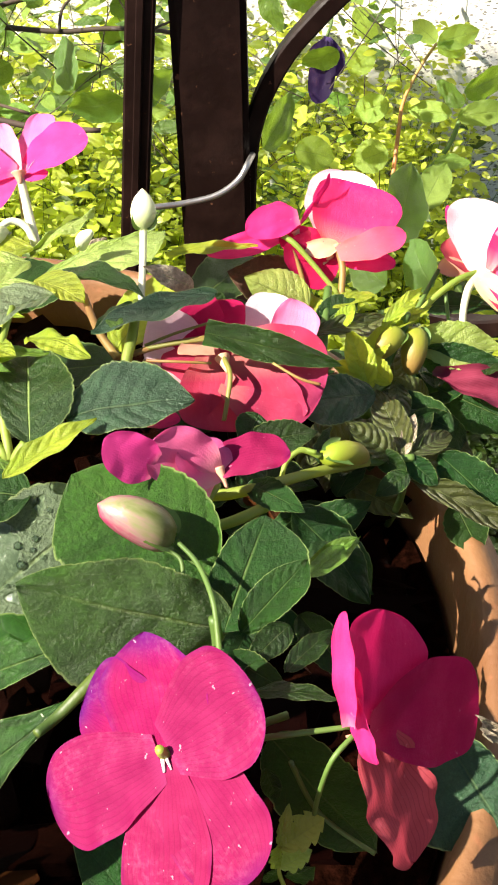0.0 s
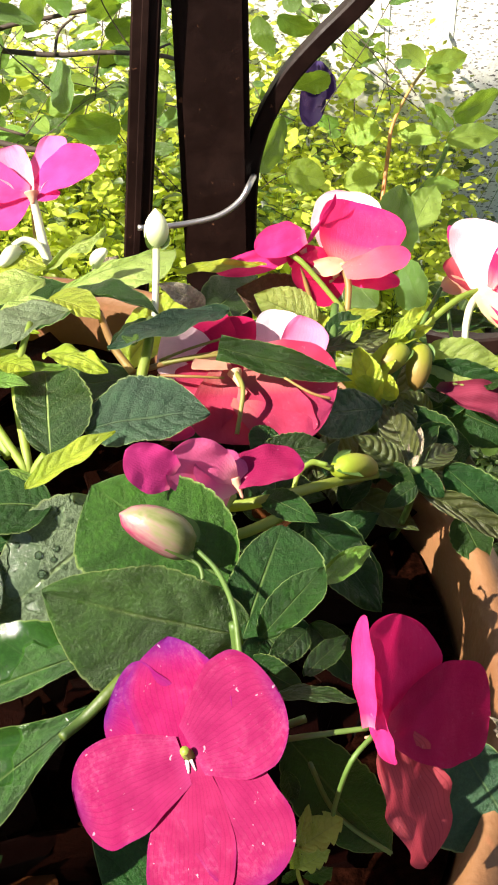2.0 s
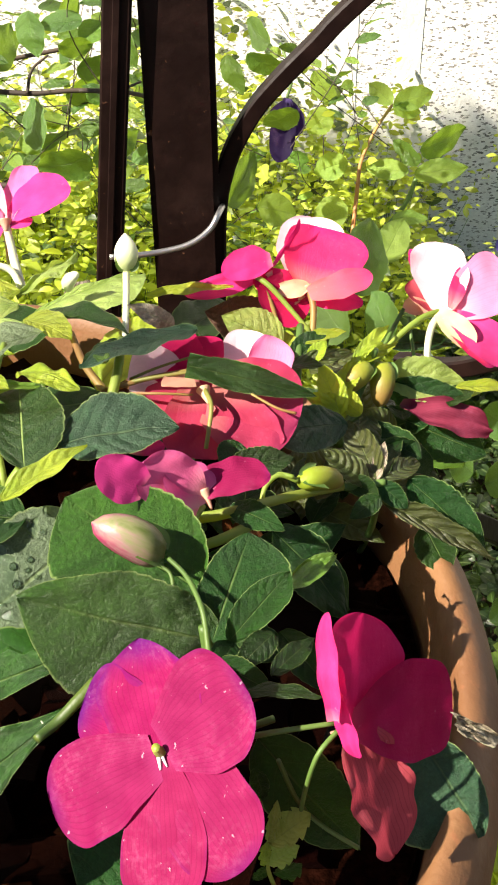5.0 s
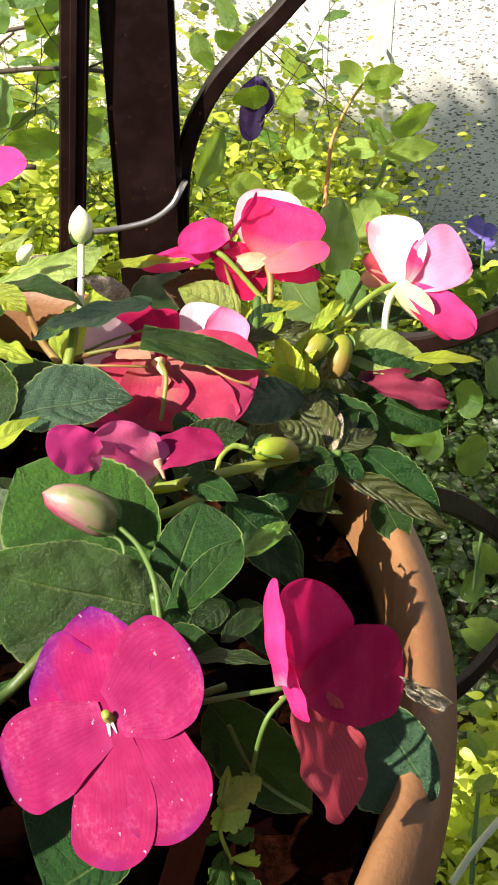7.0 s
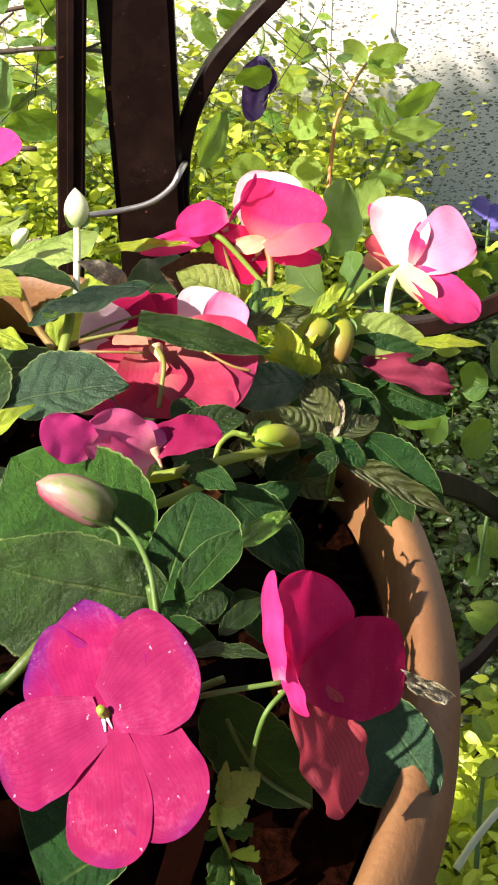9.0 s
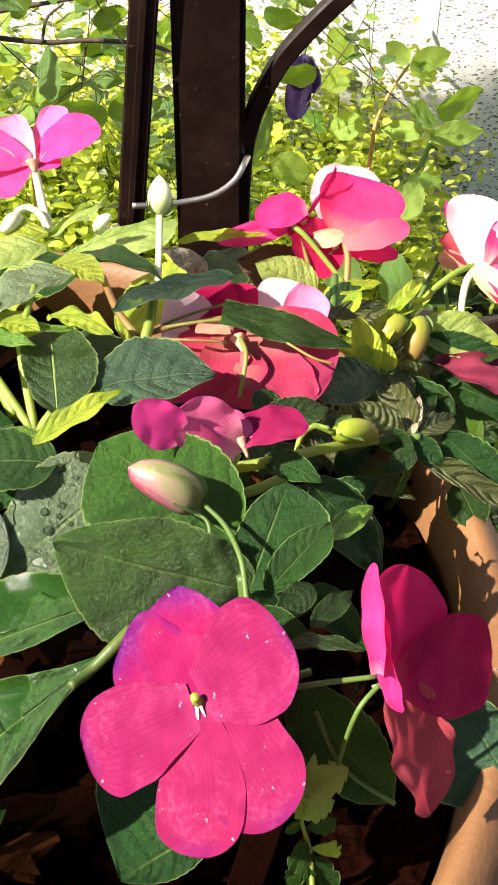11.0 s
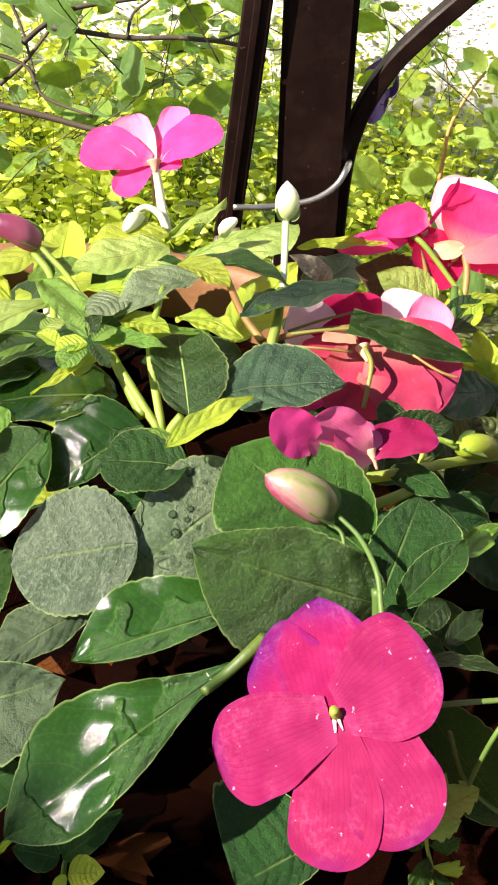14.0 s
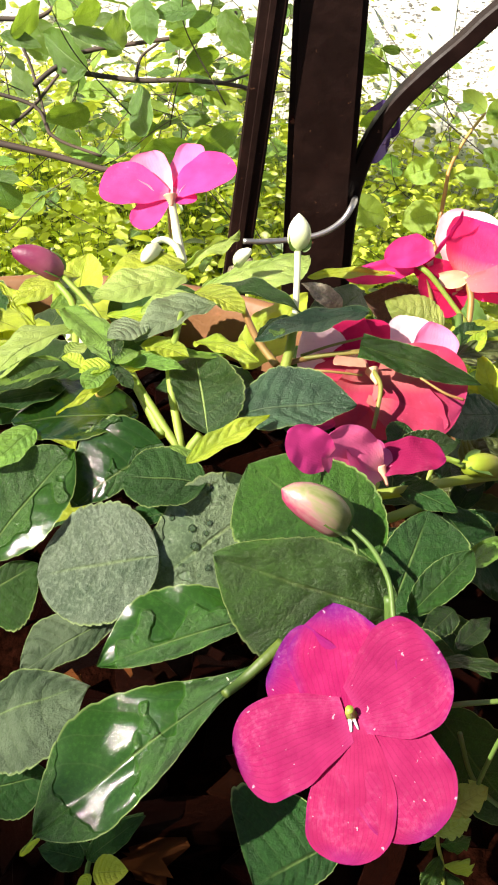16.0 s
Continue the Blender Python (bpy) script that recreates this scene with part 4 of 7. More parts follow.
leaf(front, (0.0216, 0.2001, 0.8088), (0.0376, 0.2303, 0.7913), 0.0055, (0.6449, 0.0964, 0.7582), M_FRESH, curl=0.2, fold=0.2, teeth=4)
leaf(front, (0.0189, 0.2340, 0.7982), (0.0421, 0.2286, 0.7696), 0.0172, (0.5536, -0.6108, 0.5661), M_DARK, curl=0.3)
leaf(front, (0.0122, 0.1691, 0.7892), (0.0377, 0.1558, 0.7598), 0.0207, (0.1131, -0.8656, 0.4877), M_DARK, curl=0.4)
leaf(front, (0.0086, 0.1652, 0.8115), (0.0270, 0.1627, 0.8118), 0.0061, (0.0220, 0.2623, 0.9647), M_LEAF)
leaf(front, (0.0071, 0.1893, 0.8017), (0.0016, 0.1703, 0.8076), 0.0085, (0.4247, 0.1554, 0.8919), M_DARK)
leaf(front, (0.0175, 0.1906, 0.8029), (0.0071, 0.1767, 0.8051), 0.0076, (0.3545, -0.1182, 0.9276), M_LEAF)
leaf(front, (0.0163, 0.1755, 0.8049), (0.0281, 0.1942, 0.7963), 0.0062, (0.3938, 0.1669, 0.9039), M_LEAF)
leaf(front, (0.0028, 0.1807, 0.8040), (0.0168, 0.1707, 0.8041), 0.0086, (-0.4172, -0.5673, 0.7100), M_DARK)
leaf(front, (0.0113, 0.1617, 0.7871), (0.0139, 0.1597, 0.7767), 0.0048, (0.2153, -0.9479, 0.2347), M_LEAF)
stalk(front, [(-0.0095, 0.2075, 0.8145), (-0.0042, 0.2004, 0.8139), (-0.0004, 0.1902, 0.8127), (0.0008, 0.1832, 0.8076), (0.0015, 0.1759, 0.8053)], 0.0006, 0.0008, M_STEM, 'pedicel')
stalk(front, [(-0.0117, 0.2051, 0.8138), (-0.0085, 0.2031, 0.8125), (-0.0077, 0.1982, 0.8090), (-0.0077, 0.1987, 0.7999)], 0.0005, 0.0006, M_STEM, 'pedicel')
stalk(front, [(0.0068, 0.1604, 0.8003), (0.0164, 0.1582, 0.8056), (0.0299, 0.1598, 0.8060)], 0.0008, 0.0006, M_STEM, 'pedicel')
stalk(front, [(0.0178, 0.1526, 0.7582), (0.0213, 0.1542, 0.7707), (0.0228, 0.1526, 0.7897), (0.0255, 0.1532, 0.8031), (0.0305, 0.1581, 0.8055)], 0.0006, 0.0006, M_STEM, 'pedicel')
stalk(front, [(0.0170, 0.1602, 0.7921), (0.0218, 0.1590, 0.7771), (0.0274, 0.1561, 0.7711), (0.0364, 0.1505, 0.7690)], 0.0006, 0.0006, M_STEM, 'stem')
stalk(front, [(-0.0002, 0.1876, 0.8096), (0.0006, 0.1844, 0.8006), (-0.0003, 0.1774, 0.7781), (-0.0000, 0.1836, 0.7334)], 0.0014, 0.0019, M_STEM, 'stem')
bud(front, (-0.0104, 0.2093, 0.8122), (-0.0282, 0.2110, 0.8240), 0.0059, M_BUD)
bud(left, (-0.1058, 0.3276, 0.8167), (-0.1222, 0.3253, 0.8278), 0.0049, M_BUDM)
bud(left, (-0.0804, 0.2665, 0.8153), (-0.0847, 0.2608, 0.8149), 0.0028, M_BUDG)
bud(left, (-0.1050, 0.3226, 0.7963), (-0.0975, 0.3126, 0.7960), 0.0028, M_BUDW)
leaf(back, (-0.0093, 0.3128, 0.8175), (-0.0234, 0.3052, 0.8307), 0.0072, (0.6760, -0.6537, 0.3400), M_DRY)
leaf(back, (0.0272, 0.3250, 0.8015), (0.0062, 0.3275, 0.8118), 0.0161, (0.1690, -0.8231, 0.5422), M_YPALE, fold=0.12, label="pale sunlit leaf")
leaf(back, (0.0241, 0.3552, 0.7883), (0.0002, 0.3431, 0.8040), 0.0200, (0.5736, -0.7675, 0.2862), M_BROWN, curl=0.7, label="dead brown curled leaf")
leaf(back, (0.0079, 0.3478, 0.7885), (0.0224, 0.3655, 0.7959), 0.0129, (0.3108, -0.5726, 0.7587), M_BROWN, curl=0.5)
bud(back, (-0.0758, 0.3558, 0.8130), (-0.0800, 0.3426, 0.8152), 0.0031, M_BUDW)
bud(back, (-0.0455, 0.3270, 0.8236), (-0.0406, 0.3239, 0.8320), 0.0023, M_BUDW)
leaf(right, (0.0074, 0.2438, 0.7989), (0.0224, 0.2289, 0.8025), 0.0089, (-0.4370, -0.2283, 0.8700), M_DARK)
leaf(right, (0.0055, 0.2581, 0.7997), (0.0276, 0.2663, 0.7981), 0.0109, (0.2312, -0.4451, 0.8651), M_LEAF, fold=0.3)
leaf(right, (0.0104, 0.2695, 0.8024), (0.0058, 0.2579, 0.7994), 0.0106, (0.2577, -0.3311, 0.9077), M_DARK)
leaf(right, (0.0522, 0.2725, 0.7811), (0.0360, 0.2742, 0.7947), 0.0094, (0.4771, -0.5985, 0.6436), M_OLIVE, fold=0.3)
leaf(right, (0.0547, 0.2736, 0.7820), (0.0486, 0.3044, 0.7825), 0.0113, (-0.1949, -0.0530, 0.9794), M_OLIVE)
leaf(right, (0.0541, 0.2728, 0.7813), (0.0827, 0.2890, 0.7624), 0.0077, (0.6423, -0.3289, 0.6923), M_OLIVE, fold=0.3)
leaf(right, (0.0557, 0.2737, 0.7820), (0.0688, 0.3193, 0.7666), 0.0093, (0.0011, 0.3191, 0.9477), M_DARK)
leaf(right, (0.0566, 0.2737, 0.7819), (0.0719, 0.2919, 0.7738), 0.0082, (0.5177, -0.0534, 0.8539), M_OLIVE, fold=0.35)
leaf(right, (0.0547, 0.2734, 0.7818), (0.0594, 0.2912, 0.7836), 0.0051, (-0.1592, -0.0568, 0.9856), M_DRY)
leaf(right, (0.0552, 0.2729, 0.7812), (0.0648, 0.2679, 0.7742), 0.0076, (0.1053, -0.7343, 0.6706), M_DARK)
leaf(right, (0.0660, 0.2785, 0.7775), (0.0920, 0.2652, 0.7562), 0.0163, (0.1234, -0.7669, 0.6297), M_DARK, teeth=12)
leaf(right, (0.0559, 0.2698, 0.7759), (0.0932, 0.2590, 0.7587), 0.0091, (0.2742, -0.4298, 0.8603), M_OLIVE, curl=0.2, fold=0.5, teeth=14, label="narrow toothed leaf hanging over the rim")
leaf(right, (0.0718, 0.2734, 0.7613), (0.0794, 0.2610, 0.7505), 0.0143, (-0.0895, -0.6835, 0.7245), M_LEAF, teeth=9)
leaf(right, (0.0553, 0.2663, 0.7810), (0.0448, 0.2598, 0.7778), 0.0071, (0.0551, -0.5096, 0.8587), M_LEAF)
leaf(right, (0.0462, 0.2731, 0.7829), (0.0549, 0.2664, 0.7809), 0.0074, (-0.3147, -0.6229, 0.7162), M_LEAF)
petal(right, (0.0700, 0.3248, 0.7737), (0.1039, 0.3206, 0.7629), 0.0135, (0.1716, -0.6102, 0.7735), M_WITHER, cup=0.5, wide=0.9, ripple=0.09)
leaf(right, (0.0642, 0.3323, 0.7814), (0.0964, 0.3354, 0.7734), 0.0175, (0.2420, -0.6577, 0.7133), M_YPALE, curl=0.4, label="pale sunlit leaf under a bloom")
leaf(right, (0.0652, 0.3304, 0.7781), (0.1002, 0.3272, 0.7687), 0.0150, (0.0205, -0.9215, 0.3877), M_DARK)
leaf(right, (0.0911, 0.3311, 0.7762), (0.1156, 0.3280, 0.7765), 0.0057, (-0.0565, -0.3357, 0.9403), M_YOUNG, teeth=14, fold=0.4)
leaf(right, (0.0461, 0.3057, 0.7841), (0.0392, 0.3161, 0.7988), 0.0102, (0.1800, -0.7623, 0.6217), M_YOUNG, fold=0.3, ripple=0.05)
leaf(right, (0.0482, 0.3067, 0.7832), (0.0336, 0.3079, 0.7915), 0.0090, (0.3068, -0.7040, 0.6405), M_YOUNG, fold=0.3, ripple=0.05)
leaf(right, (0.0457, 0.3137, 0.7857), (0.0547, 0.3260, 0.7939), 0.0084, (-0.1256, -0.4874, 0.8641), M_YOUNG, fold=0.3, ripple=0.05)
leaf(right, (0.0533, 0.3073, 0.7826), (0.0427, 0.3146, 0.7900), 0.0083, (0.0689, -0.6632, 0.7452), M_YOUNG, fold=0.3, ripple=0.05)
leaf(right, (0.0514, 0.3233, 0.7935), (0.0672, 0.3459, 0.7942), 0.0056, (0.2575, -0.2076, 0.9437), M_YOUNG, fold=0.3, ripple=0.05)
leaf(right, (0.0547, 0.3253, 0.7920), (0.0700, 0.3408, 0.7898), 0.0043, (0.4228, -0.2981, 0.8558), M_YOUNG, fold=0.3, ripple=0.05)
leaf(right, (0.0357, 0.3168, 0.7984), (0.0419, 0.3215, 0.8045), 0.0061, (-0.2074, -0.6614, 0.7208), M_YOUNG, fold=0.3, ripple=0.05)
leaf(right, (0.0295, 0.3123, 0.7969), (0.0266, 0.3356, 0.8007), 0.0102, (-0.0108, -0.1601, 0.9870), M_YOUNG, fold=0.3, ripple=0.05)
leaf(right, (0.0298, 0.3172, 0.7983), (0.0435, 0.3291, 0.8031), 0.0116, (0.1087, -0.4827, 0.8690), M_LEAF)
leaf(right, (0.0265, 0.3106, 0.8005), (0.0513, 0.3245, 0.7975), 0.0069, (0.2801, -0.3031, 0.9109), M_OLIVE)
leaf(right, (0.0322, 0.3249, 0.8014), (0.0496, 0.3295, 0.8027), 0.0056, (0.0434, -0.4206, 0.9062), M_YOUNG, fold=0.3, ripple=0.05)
leaf(right, (0.0670, 0.3148, 0.7688), (0.0535, 0.3100, 0.7831), 0.0104, (0.5658, -0.7773, 0.2750), M_OLIVE)
leaf(right, (0.0729, 0.3261, 0.7653), (0.1035, 0.3213, 0.7515), 0.0193, (0.0969, -0.8538, 0.5115), M_DARK)
leaf(right, (0.0582, 0.2956, 0.7789), (0.0819, 0.3090, 0.7542), 0.0142, (0.6011, -0.7844, 0.1532), M_DARK)
bud(right, (0.0586, 0.3271, 0.7897), (0.0477, 0.3181, 0.7849), 0.0047, M_BUDG)
bud(right, (0.0640, 0.3331, 0.7869), (0.0612, 0.3182, 0.7773), 0.0050, M_BUDG)
bud(right, (0.0282, 0.2585, 0.7953), (0.0428, 0.2690, 0.7849), 0.0041, M_BUDG)
stalk(right, [(0.0404, 0.2956, 0.7808), (0.0539, 0.3121, 0.7790), (0.0634, 0.3220, 0.7744)], 0.0006, 0.0008, M_STEM, 'stem')
stalk(right, [(-0.0184, 0.2303, 0.8032), (-0.0062, 0.2420, 0.7959), (0.0023, 0.2414, 0.7974), (0.0125, 0.2439, 0.7980), (0.0267, 0.2568, 0.7908), (0.0430, 0.2689, 0.7836)], 0.0018, 0.0015, M_YSTEM, 'stem')
stalk(right, [(-0.0151, 0.2242, 0.8000), (-0.0025, 0.2281, 0.7979), (0.0073, 0.2319, 0.7985), (0.0192, 0.2410, 0.7980)], 0.0014, 0.0016, M_YSTEM, 'stem')
stalk(right, [(0.0282, 0.2585, 0.7953), (0.0224, 0.2586, 0.7977), (0.0183, 0.2557, 0.7962), (0.0167, 0.2520, 0.7935)], 0.0009, 0.0007, M_YSTEM, 'pedicel')
stalk(right, [(0.0268, 0.2581, 0.7973), (0.0216, 0.2592, 0.7977), (0.0162, 0.2567, 0.7966)], 0.0007, 0.0007, M_YSTEM, 'pedicel')
stalk(right, [(0.0430, 0.2689, 0.7836), (0.0499, 0.2722, 0.7810), (0.0575, 0.2731, 0.7812)], 0.0015, 0.0013, M_STEM, 'stem')
stalk(right, [(0.0338, 0.3332, 0.8032), (0.0324, 0.3213, 0.8002), (0.0309, 0.3079, 0.7952), (0.0297, 0.2959, 0.7895)], 0.0014, 0.0016, M_STEM, 'stem')
stalk(right, [(0.0602, 0.3305, 0.7945), (0.0573, 0.3280, 0.7851), (0.0499, 0.3132, 0.7784), (0.0444, 0.2952, 0.7798)], 0.0016, 0.0018, M_STEM, 'stem')
stalk(right, [(0.0540, 0.2650, 0.7784), (0.0553, 0.2802, 0.7546), (0.0552, 0.3022, 0.7214), (0.0536, 0.3225, 0.6925)], 0.0011, 0.0013, M_STEM, 'stem')
main = bloom(front, (-0.0092, 0.1550, 0.8020), (0.0011, 0.1634, 0.7899), 0.0022, M_SEPAL)
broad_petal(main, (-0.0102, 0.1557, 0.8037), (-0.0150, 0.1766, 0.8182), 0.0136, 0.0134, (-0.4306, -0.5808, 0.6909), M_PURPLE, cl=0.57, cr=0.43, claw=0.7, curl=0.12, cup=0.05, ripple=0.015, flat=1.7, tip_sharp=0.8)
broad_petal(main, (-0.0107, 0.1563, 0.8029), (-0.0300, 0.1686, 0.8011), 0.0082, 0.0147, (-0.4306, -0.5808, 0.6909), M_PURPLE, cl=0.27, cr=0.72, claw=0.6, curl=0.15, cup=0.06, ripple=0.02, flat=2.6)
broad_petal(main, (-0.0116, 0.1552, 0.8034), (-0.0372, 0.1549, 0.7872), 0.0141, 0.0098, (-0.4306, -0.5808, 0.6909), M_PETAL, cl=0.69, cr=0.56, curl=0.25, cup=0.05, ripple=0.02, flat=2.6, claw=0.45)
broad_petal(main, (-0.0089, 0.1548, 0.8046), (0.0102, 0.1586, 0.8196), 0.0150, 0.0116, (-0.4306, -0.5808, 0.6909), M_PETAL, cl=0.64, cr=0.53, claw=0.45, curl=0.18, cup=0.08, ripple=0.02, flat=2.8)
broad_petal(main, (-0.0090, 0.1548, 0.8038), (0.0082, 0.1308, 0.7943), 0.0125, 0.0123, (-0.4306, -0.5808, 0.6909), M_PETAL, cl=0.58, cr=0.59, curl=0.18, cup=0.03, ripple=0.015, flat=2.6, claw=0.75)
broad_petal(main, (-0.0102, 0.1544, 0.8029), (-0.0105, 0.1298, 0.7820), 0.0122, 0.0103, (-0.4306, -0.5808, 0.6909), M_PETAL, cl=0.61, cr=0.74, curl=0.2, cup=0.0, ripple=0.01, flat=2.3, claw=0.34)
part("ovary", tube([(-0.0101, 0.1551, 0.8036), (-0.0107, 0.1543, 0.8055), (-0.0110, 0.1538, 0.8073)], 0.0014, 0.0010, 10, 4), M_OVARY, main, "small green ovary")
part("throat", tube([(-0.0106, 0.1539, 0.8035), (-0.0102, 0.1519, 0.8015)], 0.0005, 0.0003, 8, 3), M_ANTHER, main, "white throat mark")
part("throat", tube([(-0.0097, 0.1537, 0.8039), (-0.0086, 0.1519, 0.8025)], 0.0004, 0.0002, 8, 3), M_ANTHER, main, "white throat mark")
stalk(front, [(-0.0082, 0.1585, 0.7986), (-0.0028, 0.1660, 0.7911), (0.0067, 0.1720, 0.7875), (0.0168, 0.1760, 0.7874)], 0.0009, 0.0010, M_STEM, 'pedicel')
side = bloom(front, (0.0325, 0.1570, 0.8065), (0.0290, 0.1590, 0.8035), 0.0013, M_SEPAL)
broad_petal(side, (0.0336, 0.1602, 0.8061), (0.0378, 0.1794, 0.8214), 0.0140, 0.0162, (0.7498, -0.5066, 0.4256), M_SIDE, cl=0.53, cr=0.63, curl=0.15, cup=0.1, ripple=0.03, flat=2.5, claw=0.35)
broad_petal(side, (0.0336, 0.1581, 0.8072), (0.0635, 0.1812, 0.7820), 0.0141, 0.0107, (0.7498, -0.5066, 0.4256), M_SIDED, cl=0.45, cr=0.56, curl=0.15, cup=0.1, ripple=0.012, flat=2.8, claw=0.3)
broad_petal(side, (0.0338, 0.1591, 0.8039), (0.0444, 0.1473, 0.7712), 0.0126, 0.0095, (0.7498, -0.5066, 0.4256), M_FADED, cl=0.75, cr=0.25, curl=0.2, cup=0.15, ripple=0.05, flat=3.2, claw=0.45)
broad_petal(side, (0.0295, 0.1547, 0.8133), (0.0281, 0.1692, 0.8330), 0.0030, 0.0030, (-0.6220, -0.6502, 0.4362), M_EDGE, cl=0.5, cr=0.5, cup=0.5, curl=0.12, claw=0.5, label='edge-on petal coloured bright as if sunlit')
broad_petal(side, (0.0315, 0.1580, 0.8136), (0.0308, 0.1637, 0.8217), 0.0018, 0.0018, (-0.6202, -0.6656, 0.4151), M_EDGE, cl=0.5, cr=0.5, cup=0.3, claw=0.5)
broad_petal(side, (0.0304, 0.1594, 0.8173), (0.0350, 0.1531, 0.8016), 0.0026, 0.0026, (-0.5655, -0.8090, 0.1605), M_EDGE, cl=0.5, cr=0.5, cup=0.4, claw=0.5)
broad_leaf(front, (0.0591, 0.1660, 0.7996), (0.0733, 0.1680, 0.7866), 0.0014, 0.0031, (0.4028, -0.8618, 0.3084), M_DRY, cl=0.49, cr=0.58, curl=0.3, fold=0.4, teeth=7, ripple=0.1)
broad_leaf(front, (0.0594, 0.1640, 0.7980), (0.0680, 0.1660, 0.7901), 0.0009, 0.0015, (0.4432, -0.8575, 0.2613), M_DRY, cl=0.44, cr=0.51, curl=0.5, fold=0.3, teeth=5, ripple=0.12)
broad_leaf(front, (0.0571, 0.1860, 0.7640), (0.0719, 0.1640, 0.7509), 0.0083, 0.0191, (-0.2162, -0.6013, 0.7692), M_BLUEGREEN, cl=0.44, cr=0.62, curl=0.15, fold=0.04, teeth=9, point=0.3, label='bluish shaded leaf over the pot rim')
low = bloom(front, (-0.0001, 0.2360, 0.8124), (0.0021, 0.2320, 0.8084), 0.0016, M_SEPAL)
broad_petal(low, (-0.0154, 0.2280, 0.8213), (-0.0271, 0.2245, 0.8324), 0.0073, 0.0053, (0.5513, -0.7626, 0.3384), M_TALL, cl=0.42, cr=0.33, curl=0.2, cup=0.2, claw=0.55, flat=2.8, ripple=0.02)
broad_petal(low, (-0.0010, 0.2330, 0.8094), (-0.0163, 0.2315, 0.8259), 0.0081, 0.0088, (0.5741, -0.6715, 0.4686), M_LOW, cl=0.75, cr=0.37, curl=0.2, cup=0.15, claw=0.5, flat=2.8, ripple=0.03)
broad_petal(low, (-0.0003, 0.2320, 0.8102), (-0.0069, 0.2400, 0.8182), 0.0122, 0.0079, (0.6087, -0.2508, 0.7527), M_LOW, cl=0.60, cr=0.48, curl=0.2, cup=0.25, claw=0.6, flat=2.6)
broad_petal(low, (0.0001, 0.2370, 0.8115), (0.0189, 0.2420, 0.8119), 0.0069, 0.0056, (0.0470, -0.2462, 0.9681), M_PETAL, cl=0.52, cr=0.42, curl=0.25, cup=0.3, claw=0.75, flat=2.2, ripple=0.03)
broad_petal(low, (-0.0227, 0.2620, 0.8055), (-0.0119, 0.2640, 0.8056), 0.0030, 0.0022, (0.0961, -0.5638, 0.8203), M_BACK, cl=0.57, cr=0.47, curl=0.2, cup=0.3, claw=0.3, flat=2.0)
stalk(front, [(-0.0005, 0.2360, 0.8061), (-0.0027, 0.2300, 0.8062), (-0.0019, 0.2260, 0.8034)], 0.0010, 0.0010, M_YSTEM, 'pedicel')
mid = bloom(right, (-0.0002, 0.2860, 0.8108), (0.0015, 0.2810, 0.8089), 0.0024, M_SEPAL)
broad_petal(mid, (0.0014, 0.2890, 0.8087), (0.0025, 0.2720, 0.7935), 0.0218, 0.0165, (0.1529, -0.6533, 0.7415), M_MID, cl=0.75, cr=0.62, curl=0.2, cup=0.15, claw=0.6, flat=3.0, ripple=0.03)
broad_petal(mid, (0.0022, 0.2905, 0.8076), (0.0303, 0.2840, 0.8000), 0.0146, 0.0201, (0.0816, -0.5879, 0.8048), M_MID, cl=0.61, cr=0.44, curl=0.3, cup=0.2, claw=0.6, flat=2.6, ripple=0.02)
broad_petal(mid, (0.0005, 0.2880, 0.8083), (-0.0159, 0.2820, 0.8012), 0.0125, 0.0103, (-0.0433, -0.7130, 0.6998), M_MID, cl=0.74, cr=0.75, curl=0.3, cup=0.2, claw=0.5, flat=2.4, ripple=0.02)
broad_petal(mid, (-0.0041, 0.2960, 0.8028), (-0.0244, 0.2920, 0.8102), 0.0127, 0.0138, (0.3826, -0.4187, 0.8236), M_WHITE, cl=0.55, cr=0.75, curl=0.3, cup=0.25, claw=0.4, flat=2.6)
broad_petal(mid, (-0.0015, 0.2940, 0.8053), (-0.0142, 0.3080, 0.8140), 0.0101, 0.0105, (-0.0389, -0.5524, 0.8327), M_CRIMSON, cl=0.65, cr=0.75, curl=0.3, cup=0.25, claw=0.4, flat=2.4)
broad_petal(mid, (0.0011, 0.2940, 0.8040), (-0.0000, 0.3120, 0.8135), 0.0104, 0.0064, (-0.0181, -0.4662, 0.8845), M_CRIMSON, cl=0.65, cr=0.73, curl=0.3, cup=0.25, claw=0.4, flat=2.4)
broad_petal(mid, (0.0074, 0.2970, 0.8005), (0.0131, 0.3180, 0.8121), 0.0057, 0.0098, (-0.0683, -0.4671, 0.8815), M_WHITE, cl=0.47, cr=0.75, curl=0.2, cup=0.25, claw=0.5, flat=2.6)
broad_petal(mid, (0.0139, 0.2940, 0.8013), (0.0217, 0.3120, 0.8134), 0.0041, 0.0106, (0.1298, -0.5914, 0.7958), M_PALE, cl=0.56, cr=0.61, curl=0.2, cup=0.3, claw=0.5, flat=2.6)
broad_petal(mid, (-0.0022, 0.2840, 0.8136), (-0.0129, 0.2810, 0.8162), 0.0020, 0.0045, (0.2404, -0.0421, 0.9698), M_SEPAL, cl=0.54, cr=0.42, curl=0.3, cup=0.3, claw=0.4, flat=2.2, label='cream sepal')
stalk(right, [(0.0003, 0.2850, 0.8115), (0.0023, 0.2780, 0.8104), (0.0014, 0.2720, 0.8058), (0.0003, 0.2680, 0.8012)], 0.0008, 0.0007, M_GSTEM, 'spur')
